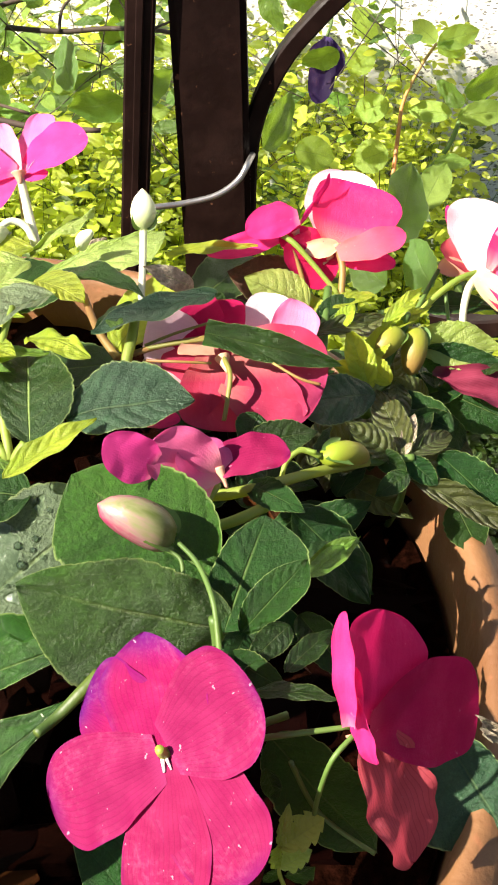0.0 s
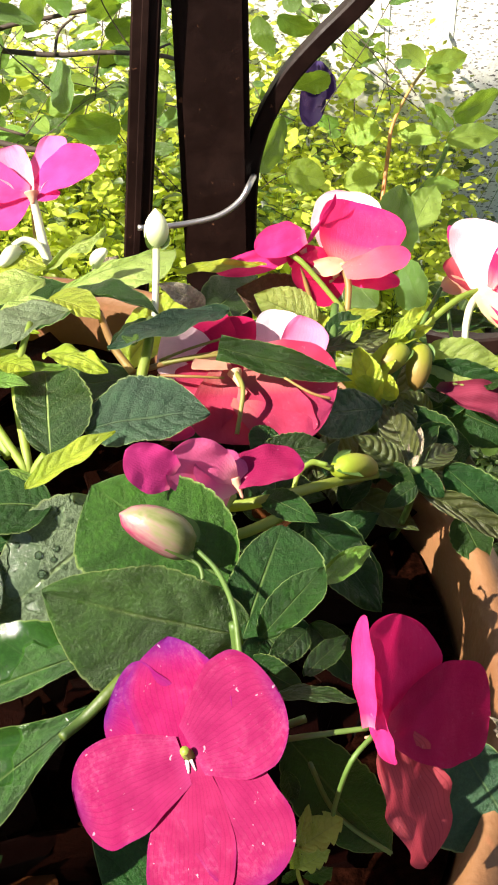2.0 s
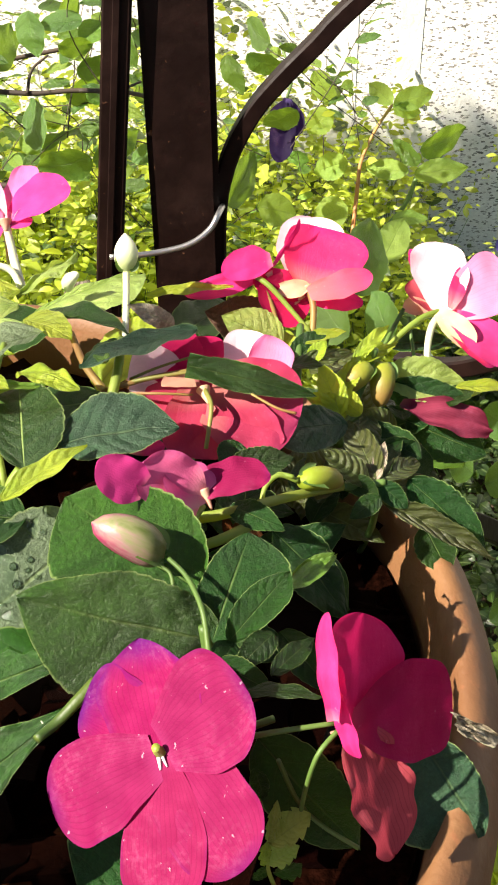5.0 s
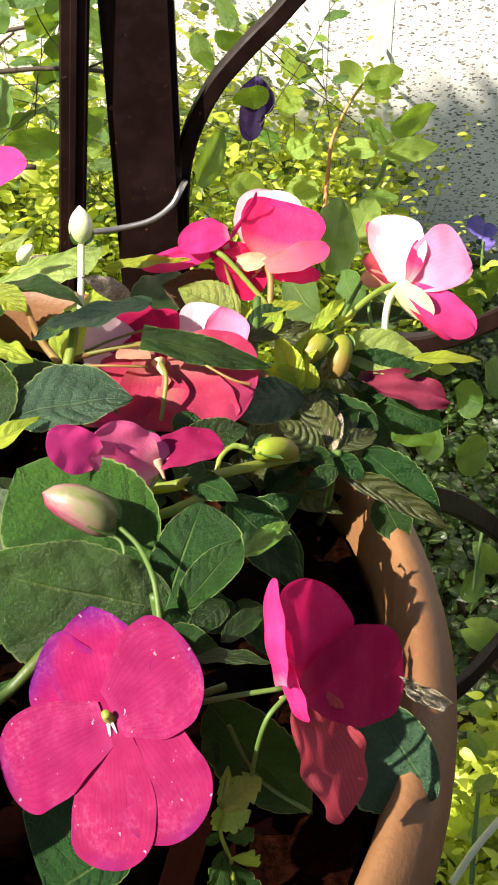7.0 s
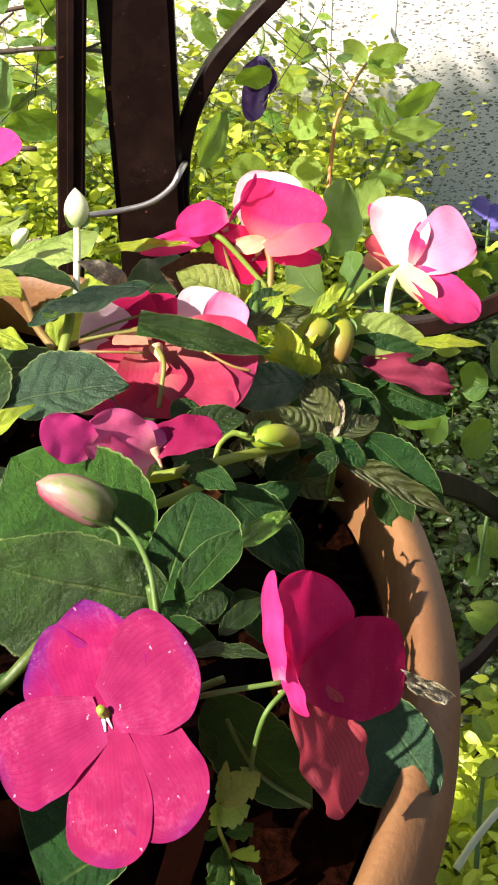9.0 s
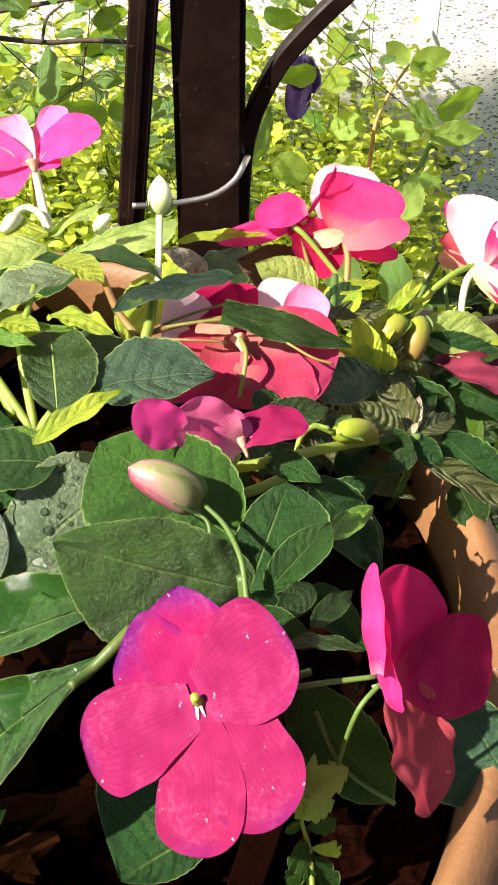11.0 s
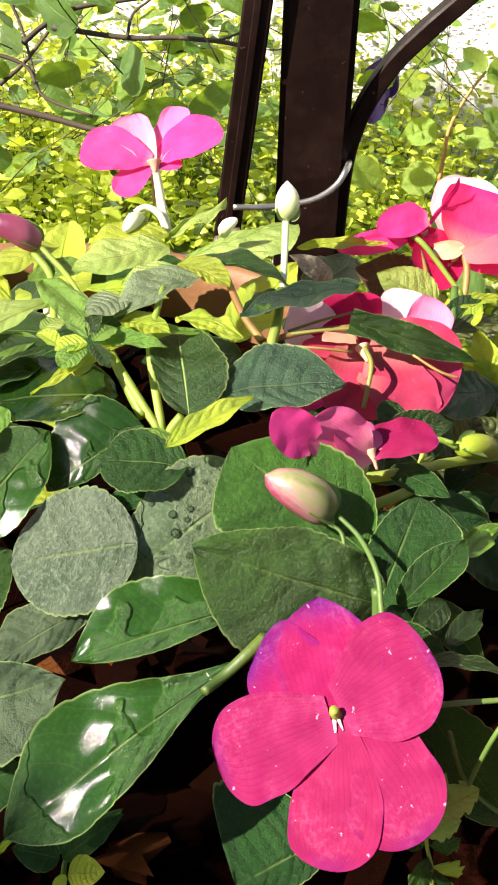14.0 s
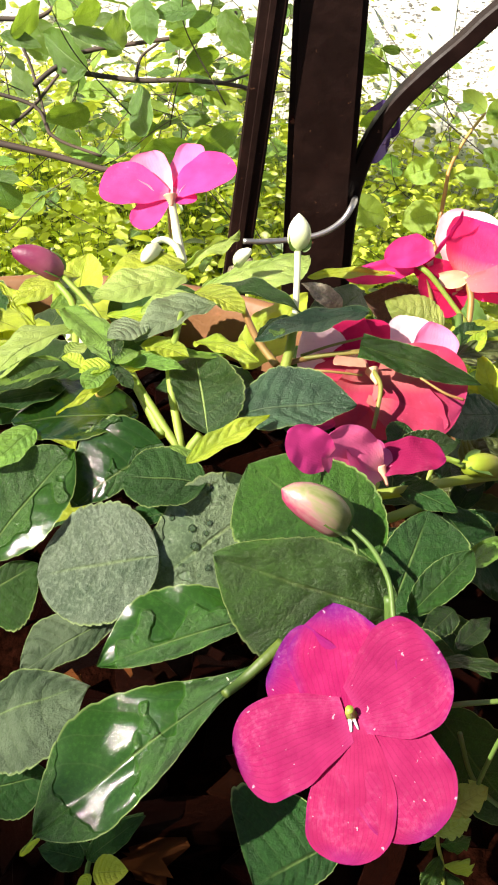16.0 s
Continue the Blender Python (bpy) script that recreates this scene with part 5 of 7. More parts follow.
stalk(right, [(-0.0231, 0.2880, 0.8140), (-0.0141, 0.2900, 0.8168), (-0.0035, 0.2940, 0.8178)], 0.0005, 0.0004, M_GSTEM, 'stem')
stalk(right, [(-0.0229, 0.2860, 0.8143), (-0.0139, 0.2850, 0.8168), (-0.0030, 0.2860, 0.8176)], 0.0007, 0.0005, M_GSTEM, 'stem')
stalk(right, [(-0.0234, 0.2840, 0.8115), (-0.0140, 0.2810, 0.8132), (-0.0034, 0.2830, 0.8109)], 0.0005, 0.0004, M_RSTEM, 'stem')
stalk(right, [(0.0286, 0.2760, 0.8078), (0.0225, 0.2770, 0.8094), (0.0148, 0.2810, 0.8121)], 0.0005, 0.0004, M_RSTEM, 'stem')
broad_leaf(back, (-0.0049, 0.2840, 0.8213), (0.0359, 0.2880, 0.8053), 0.0050, 0.0048, (0.3130, -0.7227, 0.6163), M_LEAF, cl=0.30, cr=0.34, curl=0.25, fold=0.25, teeth=13, blunt=0.8, label='narrow leaf lying across a bloom')
drooping = bloom(right, (0.0231, 0.3520, 0.8141), (0.0258, 0.3500, 0.8093), 0.0019, M_SEPAL)
broad_petal(drooping, (0.0219, 0.3520, 0.8134), (-0.0069, 0.3450, 0.8101), 0.0043, 0.0040, (0.1440, -0.8381, 0.5262), M_EDGE, cl=0.48, cr=0.49, curl=0.25, cup=0.15, claw=0.3, flat=2.0)
broad_petal(drooping, (0.0246, 0.3520, 0.8186), (0.0066, 0.3470, 0.8170), 0.0047, 0.0071, (0.1406, -0.7217, 0.6778), M_EDGE, cl=0.47, cr=0.35, curl=0.2, cup=0.2, claw=0.4, flat=2.5)
broad_petal(drooping, (0.0246, 0.3540, 0.8152), (0.0355, 0.3660, 0.8277), 0.0018, 0.0014, (0.6499, -0.7448, 0.1511), M_EDGE, cl=0.30, cr=0.63, curl=0.3, cup=0.4, claw=0.3, flat=2.2)
broad_petal(drooping, (0.0361, 0.3520, 0.8074), (0.0280, 0.3420, 0.7976), 0.0056, 0.0152, (0.2727, -0.7765, 0.5680), M_CRIMSON, cl=0.44, cr=0.59, curl=0.2, cup=0.2, claw=0.7, flat=2.6)
broad_petal(drooping, (0.0377, 0.3515, 0.8062), (0.0177, 0.3490, 0.8132), 0.0058, 0.0057, (0.2959, -0.7642, 0.5731), M_CRIMSON, cl=0.49, cr=0.57, curl=0.2, cup=0.15, claw=0.6, flat=2.2)
stalk(right, [(0.0186, 0.3490, 0.8145), (0.0233, 0.3460, 0.8122), (0.0291, 0.3430, 0.8064), (0.0380, 0.3380, 0.7969)], 0.0011, 0.0009, M_YSTEM, 'pedicel')
stalk(right, [(0.0209, 0.3480, 0.8118), (0.0241, 0.3450, 0.8054), (0.0273, 0.3400, 0.7953)], 0.0009, 0.0008, M_RSTEM, 'stem')
cupped = bloom(right, (0.0373, 0.3510, 0.8088), (0.0390, 0.3480, 0.8054), 0.0020, M_SEPAL)
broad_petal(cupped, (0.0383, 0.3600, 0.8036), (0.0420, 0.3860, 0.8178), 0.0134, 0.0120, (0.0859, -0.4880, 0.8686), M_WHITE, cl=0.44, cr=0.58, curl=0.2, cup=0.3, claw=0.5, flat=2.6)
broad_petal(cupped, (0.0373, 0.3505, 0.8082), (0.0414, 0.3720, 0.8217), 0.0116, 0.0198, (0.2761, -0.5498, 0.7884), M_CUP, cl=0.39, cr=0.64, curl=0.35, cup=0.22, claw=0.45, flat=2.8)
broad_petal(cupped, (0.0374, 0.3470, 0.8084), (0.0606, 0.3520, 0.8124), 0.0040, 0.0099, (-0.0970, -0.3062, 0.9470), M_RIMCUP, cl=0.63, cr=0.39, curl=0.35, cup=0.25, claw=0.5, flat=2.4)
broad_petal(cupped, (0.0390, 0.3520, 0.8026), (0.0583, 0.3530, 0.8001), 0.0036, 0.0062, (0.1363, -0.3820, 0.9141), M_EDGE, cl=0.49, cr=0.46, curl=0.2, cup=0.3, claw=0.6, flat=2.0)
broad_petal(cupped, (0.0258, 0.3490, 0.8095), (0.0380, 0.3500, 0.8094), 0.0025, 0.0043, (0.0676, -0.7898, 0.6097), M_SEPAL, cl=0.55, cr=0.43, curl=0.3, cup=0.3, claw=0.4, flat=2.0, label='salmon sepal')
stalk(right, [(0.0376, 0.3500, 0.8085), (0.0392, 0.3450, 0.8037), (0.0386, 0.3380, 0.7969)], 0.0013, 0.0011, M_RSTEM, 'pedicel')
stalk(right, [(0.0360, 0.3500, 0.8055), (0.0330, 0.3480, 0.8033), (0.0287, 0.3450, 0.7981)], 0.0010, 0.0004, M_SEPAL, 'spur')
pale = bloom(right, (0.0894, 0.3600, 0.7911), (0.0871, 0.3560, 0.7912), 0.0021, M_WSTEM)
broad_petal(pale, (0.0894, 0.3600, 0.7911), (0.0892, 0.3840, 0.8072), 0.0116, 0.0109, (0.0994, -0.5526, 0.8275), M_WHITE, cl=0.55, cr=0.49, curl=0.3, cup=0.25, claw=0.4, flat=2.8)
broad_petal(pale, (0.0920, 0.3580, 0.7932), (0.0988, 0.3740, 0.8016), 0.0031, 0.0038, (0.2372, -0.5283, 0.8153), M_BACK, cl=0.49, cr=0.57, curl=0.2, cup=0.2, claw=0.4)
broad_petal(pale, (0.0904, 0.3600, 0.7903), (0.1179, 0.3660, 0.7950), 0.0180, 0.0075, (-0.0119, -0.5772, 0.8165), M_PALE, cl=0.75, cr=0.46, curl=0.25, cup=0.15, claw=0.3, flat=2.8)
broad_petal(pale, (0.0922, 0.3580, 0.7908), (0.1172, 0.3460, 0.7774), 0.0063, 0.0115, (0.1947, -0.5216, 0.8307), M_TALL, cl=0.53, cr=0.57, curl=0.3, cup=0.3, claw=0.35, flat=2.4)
broad_petal(pale, (0.0907, 0.3575, 0.7894), (0.1077, 0.3430, 0.7767), 0.0019, 0.0069, (0.2232, -0.4817, 0.8474), M_BACK, cl=0.37, cr=0.43, curl=0.3, cup=0.3, claw=0.4, flat=2.2)
broad_petal(pale, (0.0871, 0.3565, 0.7926), (0.0997, 0.3470, 0.7824), 0.0053, 0.0047, (-0.0148, -0.7395, 0.6730), M_CREAM, cl=0.55, cr=0.40, curl=0.4, cup=0.5, claw=0.5, flat=2.2, label='cream sepal')
broad_petal(pale, (0.0881, 0.3620, 0.7905), (0.0792, 0.3720, 0.7977), 0.0092, 0.0044, (0.2067, -0.4501, 0.8687), M_FADED, cl=0.54, cr=0.52, curl=0.3, cup=0.4, claw=0.5)
broad_petal(pale, (0.0859, 0.3620, 0.7900), (0.0743, 0.3600, 0.7926), 0.0031, 0.0043, (0.2713, -0.5458, 0.7928), M_SEPAL, cl=0.62, cr=0.66, curl=0.3, cup=0.4, claw=0.5)
broad_petal(pale, (0.0793, 0.3740, 0.8010), (0.0791, 0.3800, 0.8067), 0.0012, 0.0014, (0.0232, -0.6882, 0.7251), M_EDGE, cl=0.50, cr=0.48, curl=0.2, cup=0.3)
stalk(right, [(0.0894, 0.3600, 0.7911), (0.0808, 0.3540, 0.7919), (0.0710, 0.3460, 0.7891), (0.0617, 0.3360, 0.7852)], 0.0012, 0.0011, M_YSTEM, 'pedicel')
stalk(right, [(0.0889, 0.3590, 0.7908), (0.0847, 0.3530, 0.7887), (0.0824, 0.3460, 0.7832), (0.0819, 0.3380, 0.7773), (0.0833, 0.3310, 0.7701)], 0.0016, 0.0009, M_WSTEM, 'spur')
stalk(right, [(0.0747, 0.3600, 0.7921), (0.0690, 0.3500, 0.7886), (0.0638, 0.3400, 0.7854)], 0.0008, 0.0009, M_STEM, 'pedicel')
stalk(right, [(0.0768, 0.3580, 0.7896), (0.0772, 0.3500, 0.7833), (0.0779, 0.3420, 0.7785)], 0.0007, 0.0007, M_STEM, 'stem')
tall = bloom(back, (-0.0729, 0.3770, 0.8245), (-0.0723, 0.3740, 0.8214), 0.0028, M_SEPAL)
broad_petal(tall, (-0.0739, 0.3780, 0.8240), (-0.1001, 0.3800, 0.8257), 0.0083, 0.0103, (0.0194, -0.4953, 0.8685), M_TALL, cl=0.62, cr=0.59, curl=0.3, cup=0.2, claw=0.25, flat=2.8)
broad_petal(tall, (-0.0735, 0.3790, 0.8235), (-0.0821, 0.3980, 0.8324), 0.0105, 0.0042, (-0.0839, -0.4543, 0.8869), M_PALE, cl=0.64, cr=0.51, curl=0.3, cup=0.35, claw=0.35, flat=2.8)
broad_petal(tall, (-0.0728, 0.3800, 0.8230), (-0.0686, 0.4040, 0.8335), 0.0035, 0.0089, (-0.0742, -0.3883, 0.9185), M_TALL2, cl=0.47, cr=0.65, curl=0.2, cup=0.25, claw=0.3, flat=2.6)
broad_petal(tall, (-0.0723, 0.3800, 0.8230), (-0.0487, 0.3860, 0.8331), 0.0116, 0.0083, (-0.2979, -0.3280, 0.8965), M_TALL, cl=0.53, cr=0.56, curl=0.3, cup=0.15, claw=0.25, flat=2.6)
broad_petal(tall, (-0.0739, 0.3780, 0.8230), (-0.0867, 0.3680, 0.8164), 0.0069, 0.0047, (-0.0172, -0.5385, 0.8424), M_TALL, cl=0.71, cr=0.61, curl=0.3, cup=0.2, claw=0.3, flat=2.4)
broad_petal(tall, (-0.0722, 0.3780, 0.8226), (-0.0628, 0.3780, 0.8235), 0.0020, 0.0044, (-0.0827, -0.3324, 0.9395), M_TALL, cl=0.53, cr=0.45, curl=0.2, cup=0.2, claw=0.4)
stalk(back, [(-0.0729, 0.3770, 0.8236), (-0.0711, 0.3720, 0.8168), (-0.0692, 0.3660, 0.8106), (-0.0665, 0.3580, 0.8046)], 0.0015, 0.0018, M_WSTEM, 'pedicel')
stalk(back, [(-0.0738, 0.3800, 0.8178), (-0.0729, 0.3740, 0.8133), (-0.0720, 0.3680, 0.8094)], 0.0009, 0.0009, M_YSTEM, 'stem')
stalk(back, [(-0.0667, 0.3580, 0.8067), (-0.0701, 0.3620, 0.8115), (-0.0753, 0.3620, 0.8137), (-0.0798, 0.3580, 0.8121)], 0.0014, 0.0012, M_WSTEM, 'stem')
wet_leaf = \
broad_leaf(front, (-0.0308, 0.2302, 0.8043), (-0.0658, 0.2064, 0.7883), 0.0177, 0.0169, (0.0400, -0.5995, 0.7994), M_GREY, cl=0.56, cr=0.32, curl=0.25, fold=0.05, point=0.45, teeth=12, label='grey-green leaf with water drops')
broad_leaf(front, (-0.0016, 0.2067, 0.8022), (-0.0374, 0.2290, 0.8171), 0.0198, 0.0171, (-0.0400, -0.5995, 0.7994), M_QUILT, cl=0.71, cr=0.41, curl=0.35, fold=0.06, teeth=13, point=0.5, ripple=0.03, quilt=0.5)
broad_leaf(front, (0.0034, 0.1963, 0.7949), (-0.0445, 0.1875, 0.8216), 0.0217, 0.0138, (0.3602, -0.8605, 0.3602), M_QUILT, cl=0.53, cr=0.53, curl=0.4, fold=0.05, teeth=14, point=0.7, ripple=0.03, quilt=0.5)
broad_leaf(front, (-0.0337, 0.1864, 0.8018), (-0.0736, 0.1764, 0.7913), 0.0044, 0.0142, (-0.0801, -0.5506, 0.8309), M_FILM, cl=0.57, cr=0.55, curl=0.3, fold=0.1, teeth=11, point=0.7)
broad_leaf(front, (-0.0341, 0.1731, 0.7970), (-0.0855, 0.1427, 0.7674), 0.0107, 0.0169, (-0.1396, -0.5584, 0.8177), M_FILM, cl=0.74, cr=0.58, curl=0.4, fold=0.14, teeth=10, wedge=0.85, label='long wet leaf with a sheet of water')
stalk(front, [(-0.0266, 0.1780, 0.8014), (-0.0307, 0.1740, 0.7998), (-0.0361, 0.1700, 0.7963), (-0.0403, 0.1650, 0.7968)], 0.0018, 0.0012, M_PETIOLE, 'petiole')
broad_leaf(front, (-0.0832, 0.1381, 0.7763), (-0.0870, 0.1338, 0.7733), 0.0003, 0.0001, (-0.0808, -0.5159, 0.8528), M_FRESH, cl=0.61, cr=0.39, curl=0.3, fold=0.3, teeth=3)
broad_leaf(left, (-0.0610, 0.2112, 0.7976), (-0.0958, 0.2112, 0.7874), 0.0175, 0.0183, (-0.2412, -0.5125, 0.8241), M_SILVER, cl=0.47, cr=0.39, curl=0.35, fold=0.05, teeth=13, point=0.15, label='broad leaf with a silvery sheen in its colour')
broad_leaf(left, (-0.1122, 0.2167, 0.7893), (-0.0883, 0.2408, 0.8102), 0.0126, 0.0128, (-0.1600, -0.5499, 0.8198), M_FILM, cl=0.63, cr=0.46, curl=0.4, fold=0.14, point=0.5)
broad_leaf(left, (-0.0626, 0.2439, 0.8108), (-0.0888, 0.2311, 0.7965), 0.0053, 0.0166, (-0.1397, -0.5989, 0.7885), M_WET, cl=0.44, cr=0.33, curl=0.4, fold=0.1, point=0.4, teeth=11, quilt=0.6)
broad_leaf(left, (-0.0493, 0.2302, 0.8080), (-0.0733, 0.2324, 0.8069), 0.0118, 0.0120, (-0.0543, -0.1279, 0.9903), M_DARK, cl=0.52, cr=0.63, curl=0.4, fold=0.08, point=0.1, teeth=10)
broad_leaf(left, (-0.0494, 0.2389, 0.8186), (-0.0564, 0.2811, 0.8181), 0.0090, 0.0131, (-0.0329, 0.0065, 0.9994), M_RIB, cl=0.65, cr=0.45, curl=0.25, fold=0.16, point=0.35, teeth=11, label='round upright leaf with a pale midrib')
broad_leaf(left, (-0.0416, 0.2508, 0.8175), (-0.0067, 0.2551, 0.8199), 0.0169, 0.0100, (-0.0550, -0.1193, 0.9913), M_BLUEGREEN, cl=0.45, cr=0.44, curl=0.35, fold=0.08, point=0.6, teeth=12)
broad_leaf(left, (-0.0544, 0.2262, 0.8185), (-0.0321, 0.2448, 0.8225), 0.0039, 0.0038, (-0.0466, -0.1534, 0.9871), M_YOUNG, cl=0.46, cr=0.50, curl=0.2, fold=0.3, point=0.6, teeth=9)
broad_leaf(left, (-0.0600, 0.2351, 0.8175), (-0.0497, 0.2297, 0.8173), 0.0010, 0.0018, (-0.0482, -0.1228, 0.9913), M_FRESH, cl=0.35, cr=0.59, curl=0.3, fold=0.2, teeth=5)
broad_leaf(left, (-0.0712, 0.2548, 0.8130), (-0.1090, 0.2520, 0.8105), 0.0104, 0.0162, (-0.0542, -0.1563, 0.9862), M_POOL, cl=0.56, cr=0.59, curl=0.25, fold=0.05, point=0.4, label='leaf under a bluish sheet of rain')
broad_leaf(left, (-0.1133, 0.2090, 0.7800), (-0.0963, 0.2158, 0.7882), 0.0044, 0.0142, (-0.0650, -0.6964, 0.7147), M_LEAF, cl=0.58, cr=0.32, curl=0.3, fold=0.1)
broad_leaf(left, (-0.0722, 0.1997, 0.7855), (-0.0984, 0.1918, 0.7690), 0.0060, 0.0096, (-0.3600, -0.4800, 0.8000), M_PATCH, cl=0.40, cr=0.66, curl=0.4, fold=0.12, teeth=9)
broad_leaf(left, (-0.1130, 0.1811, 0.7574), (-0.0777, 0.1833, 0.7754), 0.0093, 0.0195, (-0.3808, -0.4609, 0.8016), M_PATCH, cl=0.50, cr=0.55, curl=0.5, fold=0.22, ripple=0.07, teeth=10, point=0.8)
broad_leaf(left, (-0.1089, 0.1697, 0.7450), (-0.0885, 0.1728, 0.7500), 0.0069, 0.0099, (-0.0512, -0.7415, 0.6690), M_DARK, cl=0.54, cr=0.43, curl=0.4)
broad_leaf(left, (-0.0547, 0.2262, 0.8012), (-0.0729, 0.2230, 0.7988), 0.0031, 0.0048, (-0.0688, -0.3192, 0.9452), M_DARK, cl=0.63, cr=0.49, curl=0.3)
broad_leaf(front, (-0.0089, 0.1604, 0.7431), (-0.0312, 0.1480, 0.7393), 0.0072, 0.0257, (0.0350, -0.3499, 0.9361), M_DARK, cl=0.42, cr=0.73, curl=0.3, fold=0.05, teeth=10, ripple=0.03)
broad_leaf(front, (-0.0765, 0.1593, 0.7365), (-0.0622, 0.1656, 0.7442), 0.0027, 0.0036, (-0.0586, -0.7136, 0.6981), M_DARK, cl=0.41, cr=0.51, curl=0.3, teeth=5)
broad_leaf(front, (-0.0749, 0.1588, 0.7361), (-0.0921, 0.1593, 0.7352), 0.0026, 0.0033, (-0.0599, -0.6924, 0.7190), M_DARK, cl=0.54, cr=0.55, curl=0.3, teeth=5)
broad_leaf(front, (0.0016, 0.1937, 0.7966), (0.0122, 0.2182, 0.8121), 0.0081, 0.0147, (-0.0619, -0.5135, 0.8559), M_DARK, cl=0.36, cr=0.69, curl=0.4, fold=0.06, point=0.2, ripple=0.03)
broad_leaf(front, (0.0059, 0.1887, 0.8022), (0.0221, 0.2019, 0.8134), 0.0053, 0.0051, (-0.0351, -0.6190, 0.7846), M_LEAF, cl=0.47, cr=0.71, curl=0.4, fold=0.12, teeth=9)
broad_leaf(front, (0.0230, 0.2150, 0.7965), (0.0359, 0.2220, 0.7999), 0.0027, 0.0017, (0.1664, -0.6605, 0.7322), M_FRESH, cl=0.50, cr=0.45, curl=0.3, fold=0.25, teeth=6)
broad_leaf(front, (0.0243, 0.2360, 0.7918), (0.0403, 0.2200, 0.7756), 0.0074, 0.0100, (0.3877, -0.4338, 0.8133), M_DARK, cl=0.32, cr=0.37, curl=0.3, fold=0.1)
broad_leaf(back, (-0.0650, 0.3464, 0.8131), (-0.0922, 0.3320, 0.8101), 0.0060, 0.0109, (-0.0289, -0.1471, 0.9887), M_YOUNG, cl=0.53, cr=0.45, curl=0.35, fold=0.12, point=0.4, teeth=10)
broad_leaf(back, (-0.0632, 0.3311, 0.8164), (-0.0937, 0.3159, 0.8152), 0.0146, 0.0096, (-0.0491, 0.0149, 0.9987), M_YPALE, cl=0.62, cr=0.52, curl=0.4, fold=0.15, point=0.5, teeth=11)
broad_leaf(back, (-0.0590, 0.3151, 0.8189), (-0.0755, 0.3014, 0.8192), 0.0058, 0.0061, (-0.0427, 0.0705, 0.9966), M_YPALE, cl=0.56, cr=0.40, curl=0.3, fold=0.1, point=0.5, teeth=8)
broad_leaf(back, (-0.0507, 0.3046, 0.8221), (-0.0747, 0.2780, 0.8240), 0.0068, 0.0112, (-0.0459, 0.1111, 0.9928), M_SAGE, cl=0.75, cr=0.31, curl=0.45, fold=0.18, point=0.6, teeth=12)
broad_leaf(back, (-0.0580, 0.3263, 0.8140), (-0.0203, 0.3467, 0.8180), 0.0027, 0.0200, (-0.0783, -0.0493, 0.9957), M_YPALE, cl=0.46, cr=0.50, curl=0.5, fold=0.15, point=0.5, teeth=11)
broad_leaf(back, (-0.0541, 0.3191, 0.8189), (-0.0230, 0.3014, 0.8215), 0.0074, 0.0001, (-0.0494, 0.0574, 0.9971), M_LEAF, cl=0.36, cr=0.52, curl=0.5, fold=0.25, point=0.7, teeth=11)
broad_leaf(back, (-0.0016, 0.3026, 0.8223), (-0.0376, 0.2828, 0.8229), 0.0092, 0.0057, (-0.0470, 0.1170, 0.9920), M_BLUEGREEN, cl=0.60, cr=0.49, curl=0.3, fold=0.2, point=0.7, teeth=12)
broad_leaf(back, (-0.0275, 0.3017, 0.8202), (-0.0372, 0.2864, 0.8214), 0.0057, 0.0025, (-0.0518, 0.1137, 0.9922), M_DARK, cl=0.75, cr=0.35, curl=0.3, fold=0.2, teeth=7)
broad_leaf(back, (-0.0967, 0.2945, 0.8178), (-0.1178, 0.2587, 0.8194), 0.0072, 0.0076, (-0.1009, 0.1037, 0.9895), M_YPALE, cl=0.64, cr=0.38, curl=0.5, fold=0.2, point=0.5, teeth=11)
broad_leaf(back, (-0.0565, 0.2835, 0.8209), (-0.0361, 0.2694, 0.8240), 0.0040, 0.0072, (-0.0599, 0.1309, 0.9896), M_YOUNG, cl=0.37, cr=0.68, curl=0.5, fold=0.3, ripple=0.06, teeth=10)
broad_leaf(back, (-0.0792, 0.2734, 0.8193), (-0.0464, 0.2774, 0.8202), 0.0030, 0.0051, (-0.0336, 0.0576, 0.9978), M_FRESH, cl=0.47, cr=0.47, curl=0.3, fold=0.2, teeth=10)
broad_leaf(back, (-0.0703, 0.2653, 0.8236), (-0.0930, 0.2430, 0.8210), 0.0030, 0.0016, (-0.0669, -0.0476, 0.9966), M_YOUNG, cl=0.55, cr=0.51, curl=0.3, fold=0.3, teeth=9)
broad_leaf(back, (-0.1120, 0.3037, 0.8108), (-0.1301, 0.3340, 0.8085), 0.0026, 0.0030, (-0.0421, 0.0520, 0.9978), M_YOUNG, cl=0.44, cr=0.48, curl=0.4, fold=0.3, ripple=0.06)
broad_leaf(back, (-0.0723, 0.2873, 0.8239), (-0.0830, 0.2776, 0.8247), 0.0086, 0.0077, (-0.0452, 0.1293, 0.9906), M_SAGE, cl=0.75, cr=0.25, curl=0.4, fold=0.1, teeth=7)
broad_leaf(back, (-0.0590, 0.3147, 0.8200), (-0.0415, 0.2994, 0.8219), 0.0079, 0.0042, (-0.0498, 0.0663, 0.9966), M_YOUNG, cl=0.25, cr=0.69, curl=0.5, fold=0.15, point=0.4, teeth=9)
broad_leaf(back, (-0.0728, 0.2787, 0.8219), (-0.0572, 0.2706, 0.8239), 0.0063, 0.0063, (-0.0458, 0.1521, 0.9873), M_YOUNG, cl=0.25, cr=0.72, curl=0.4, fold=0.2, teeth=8)
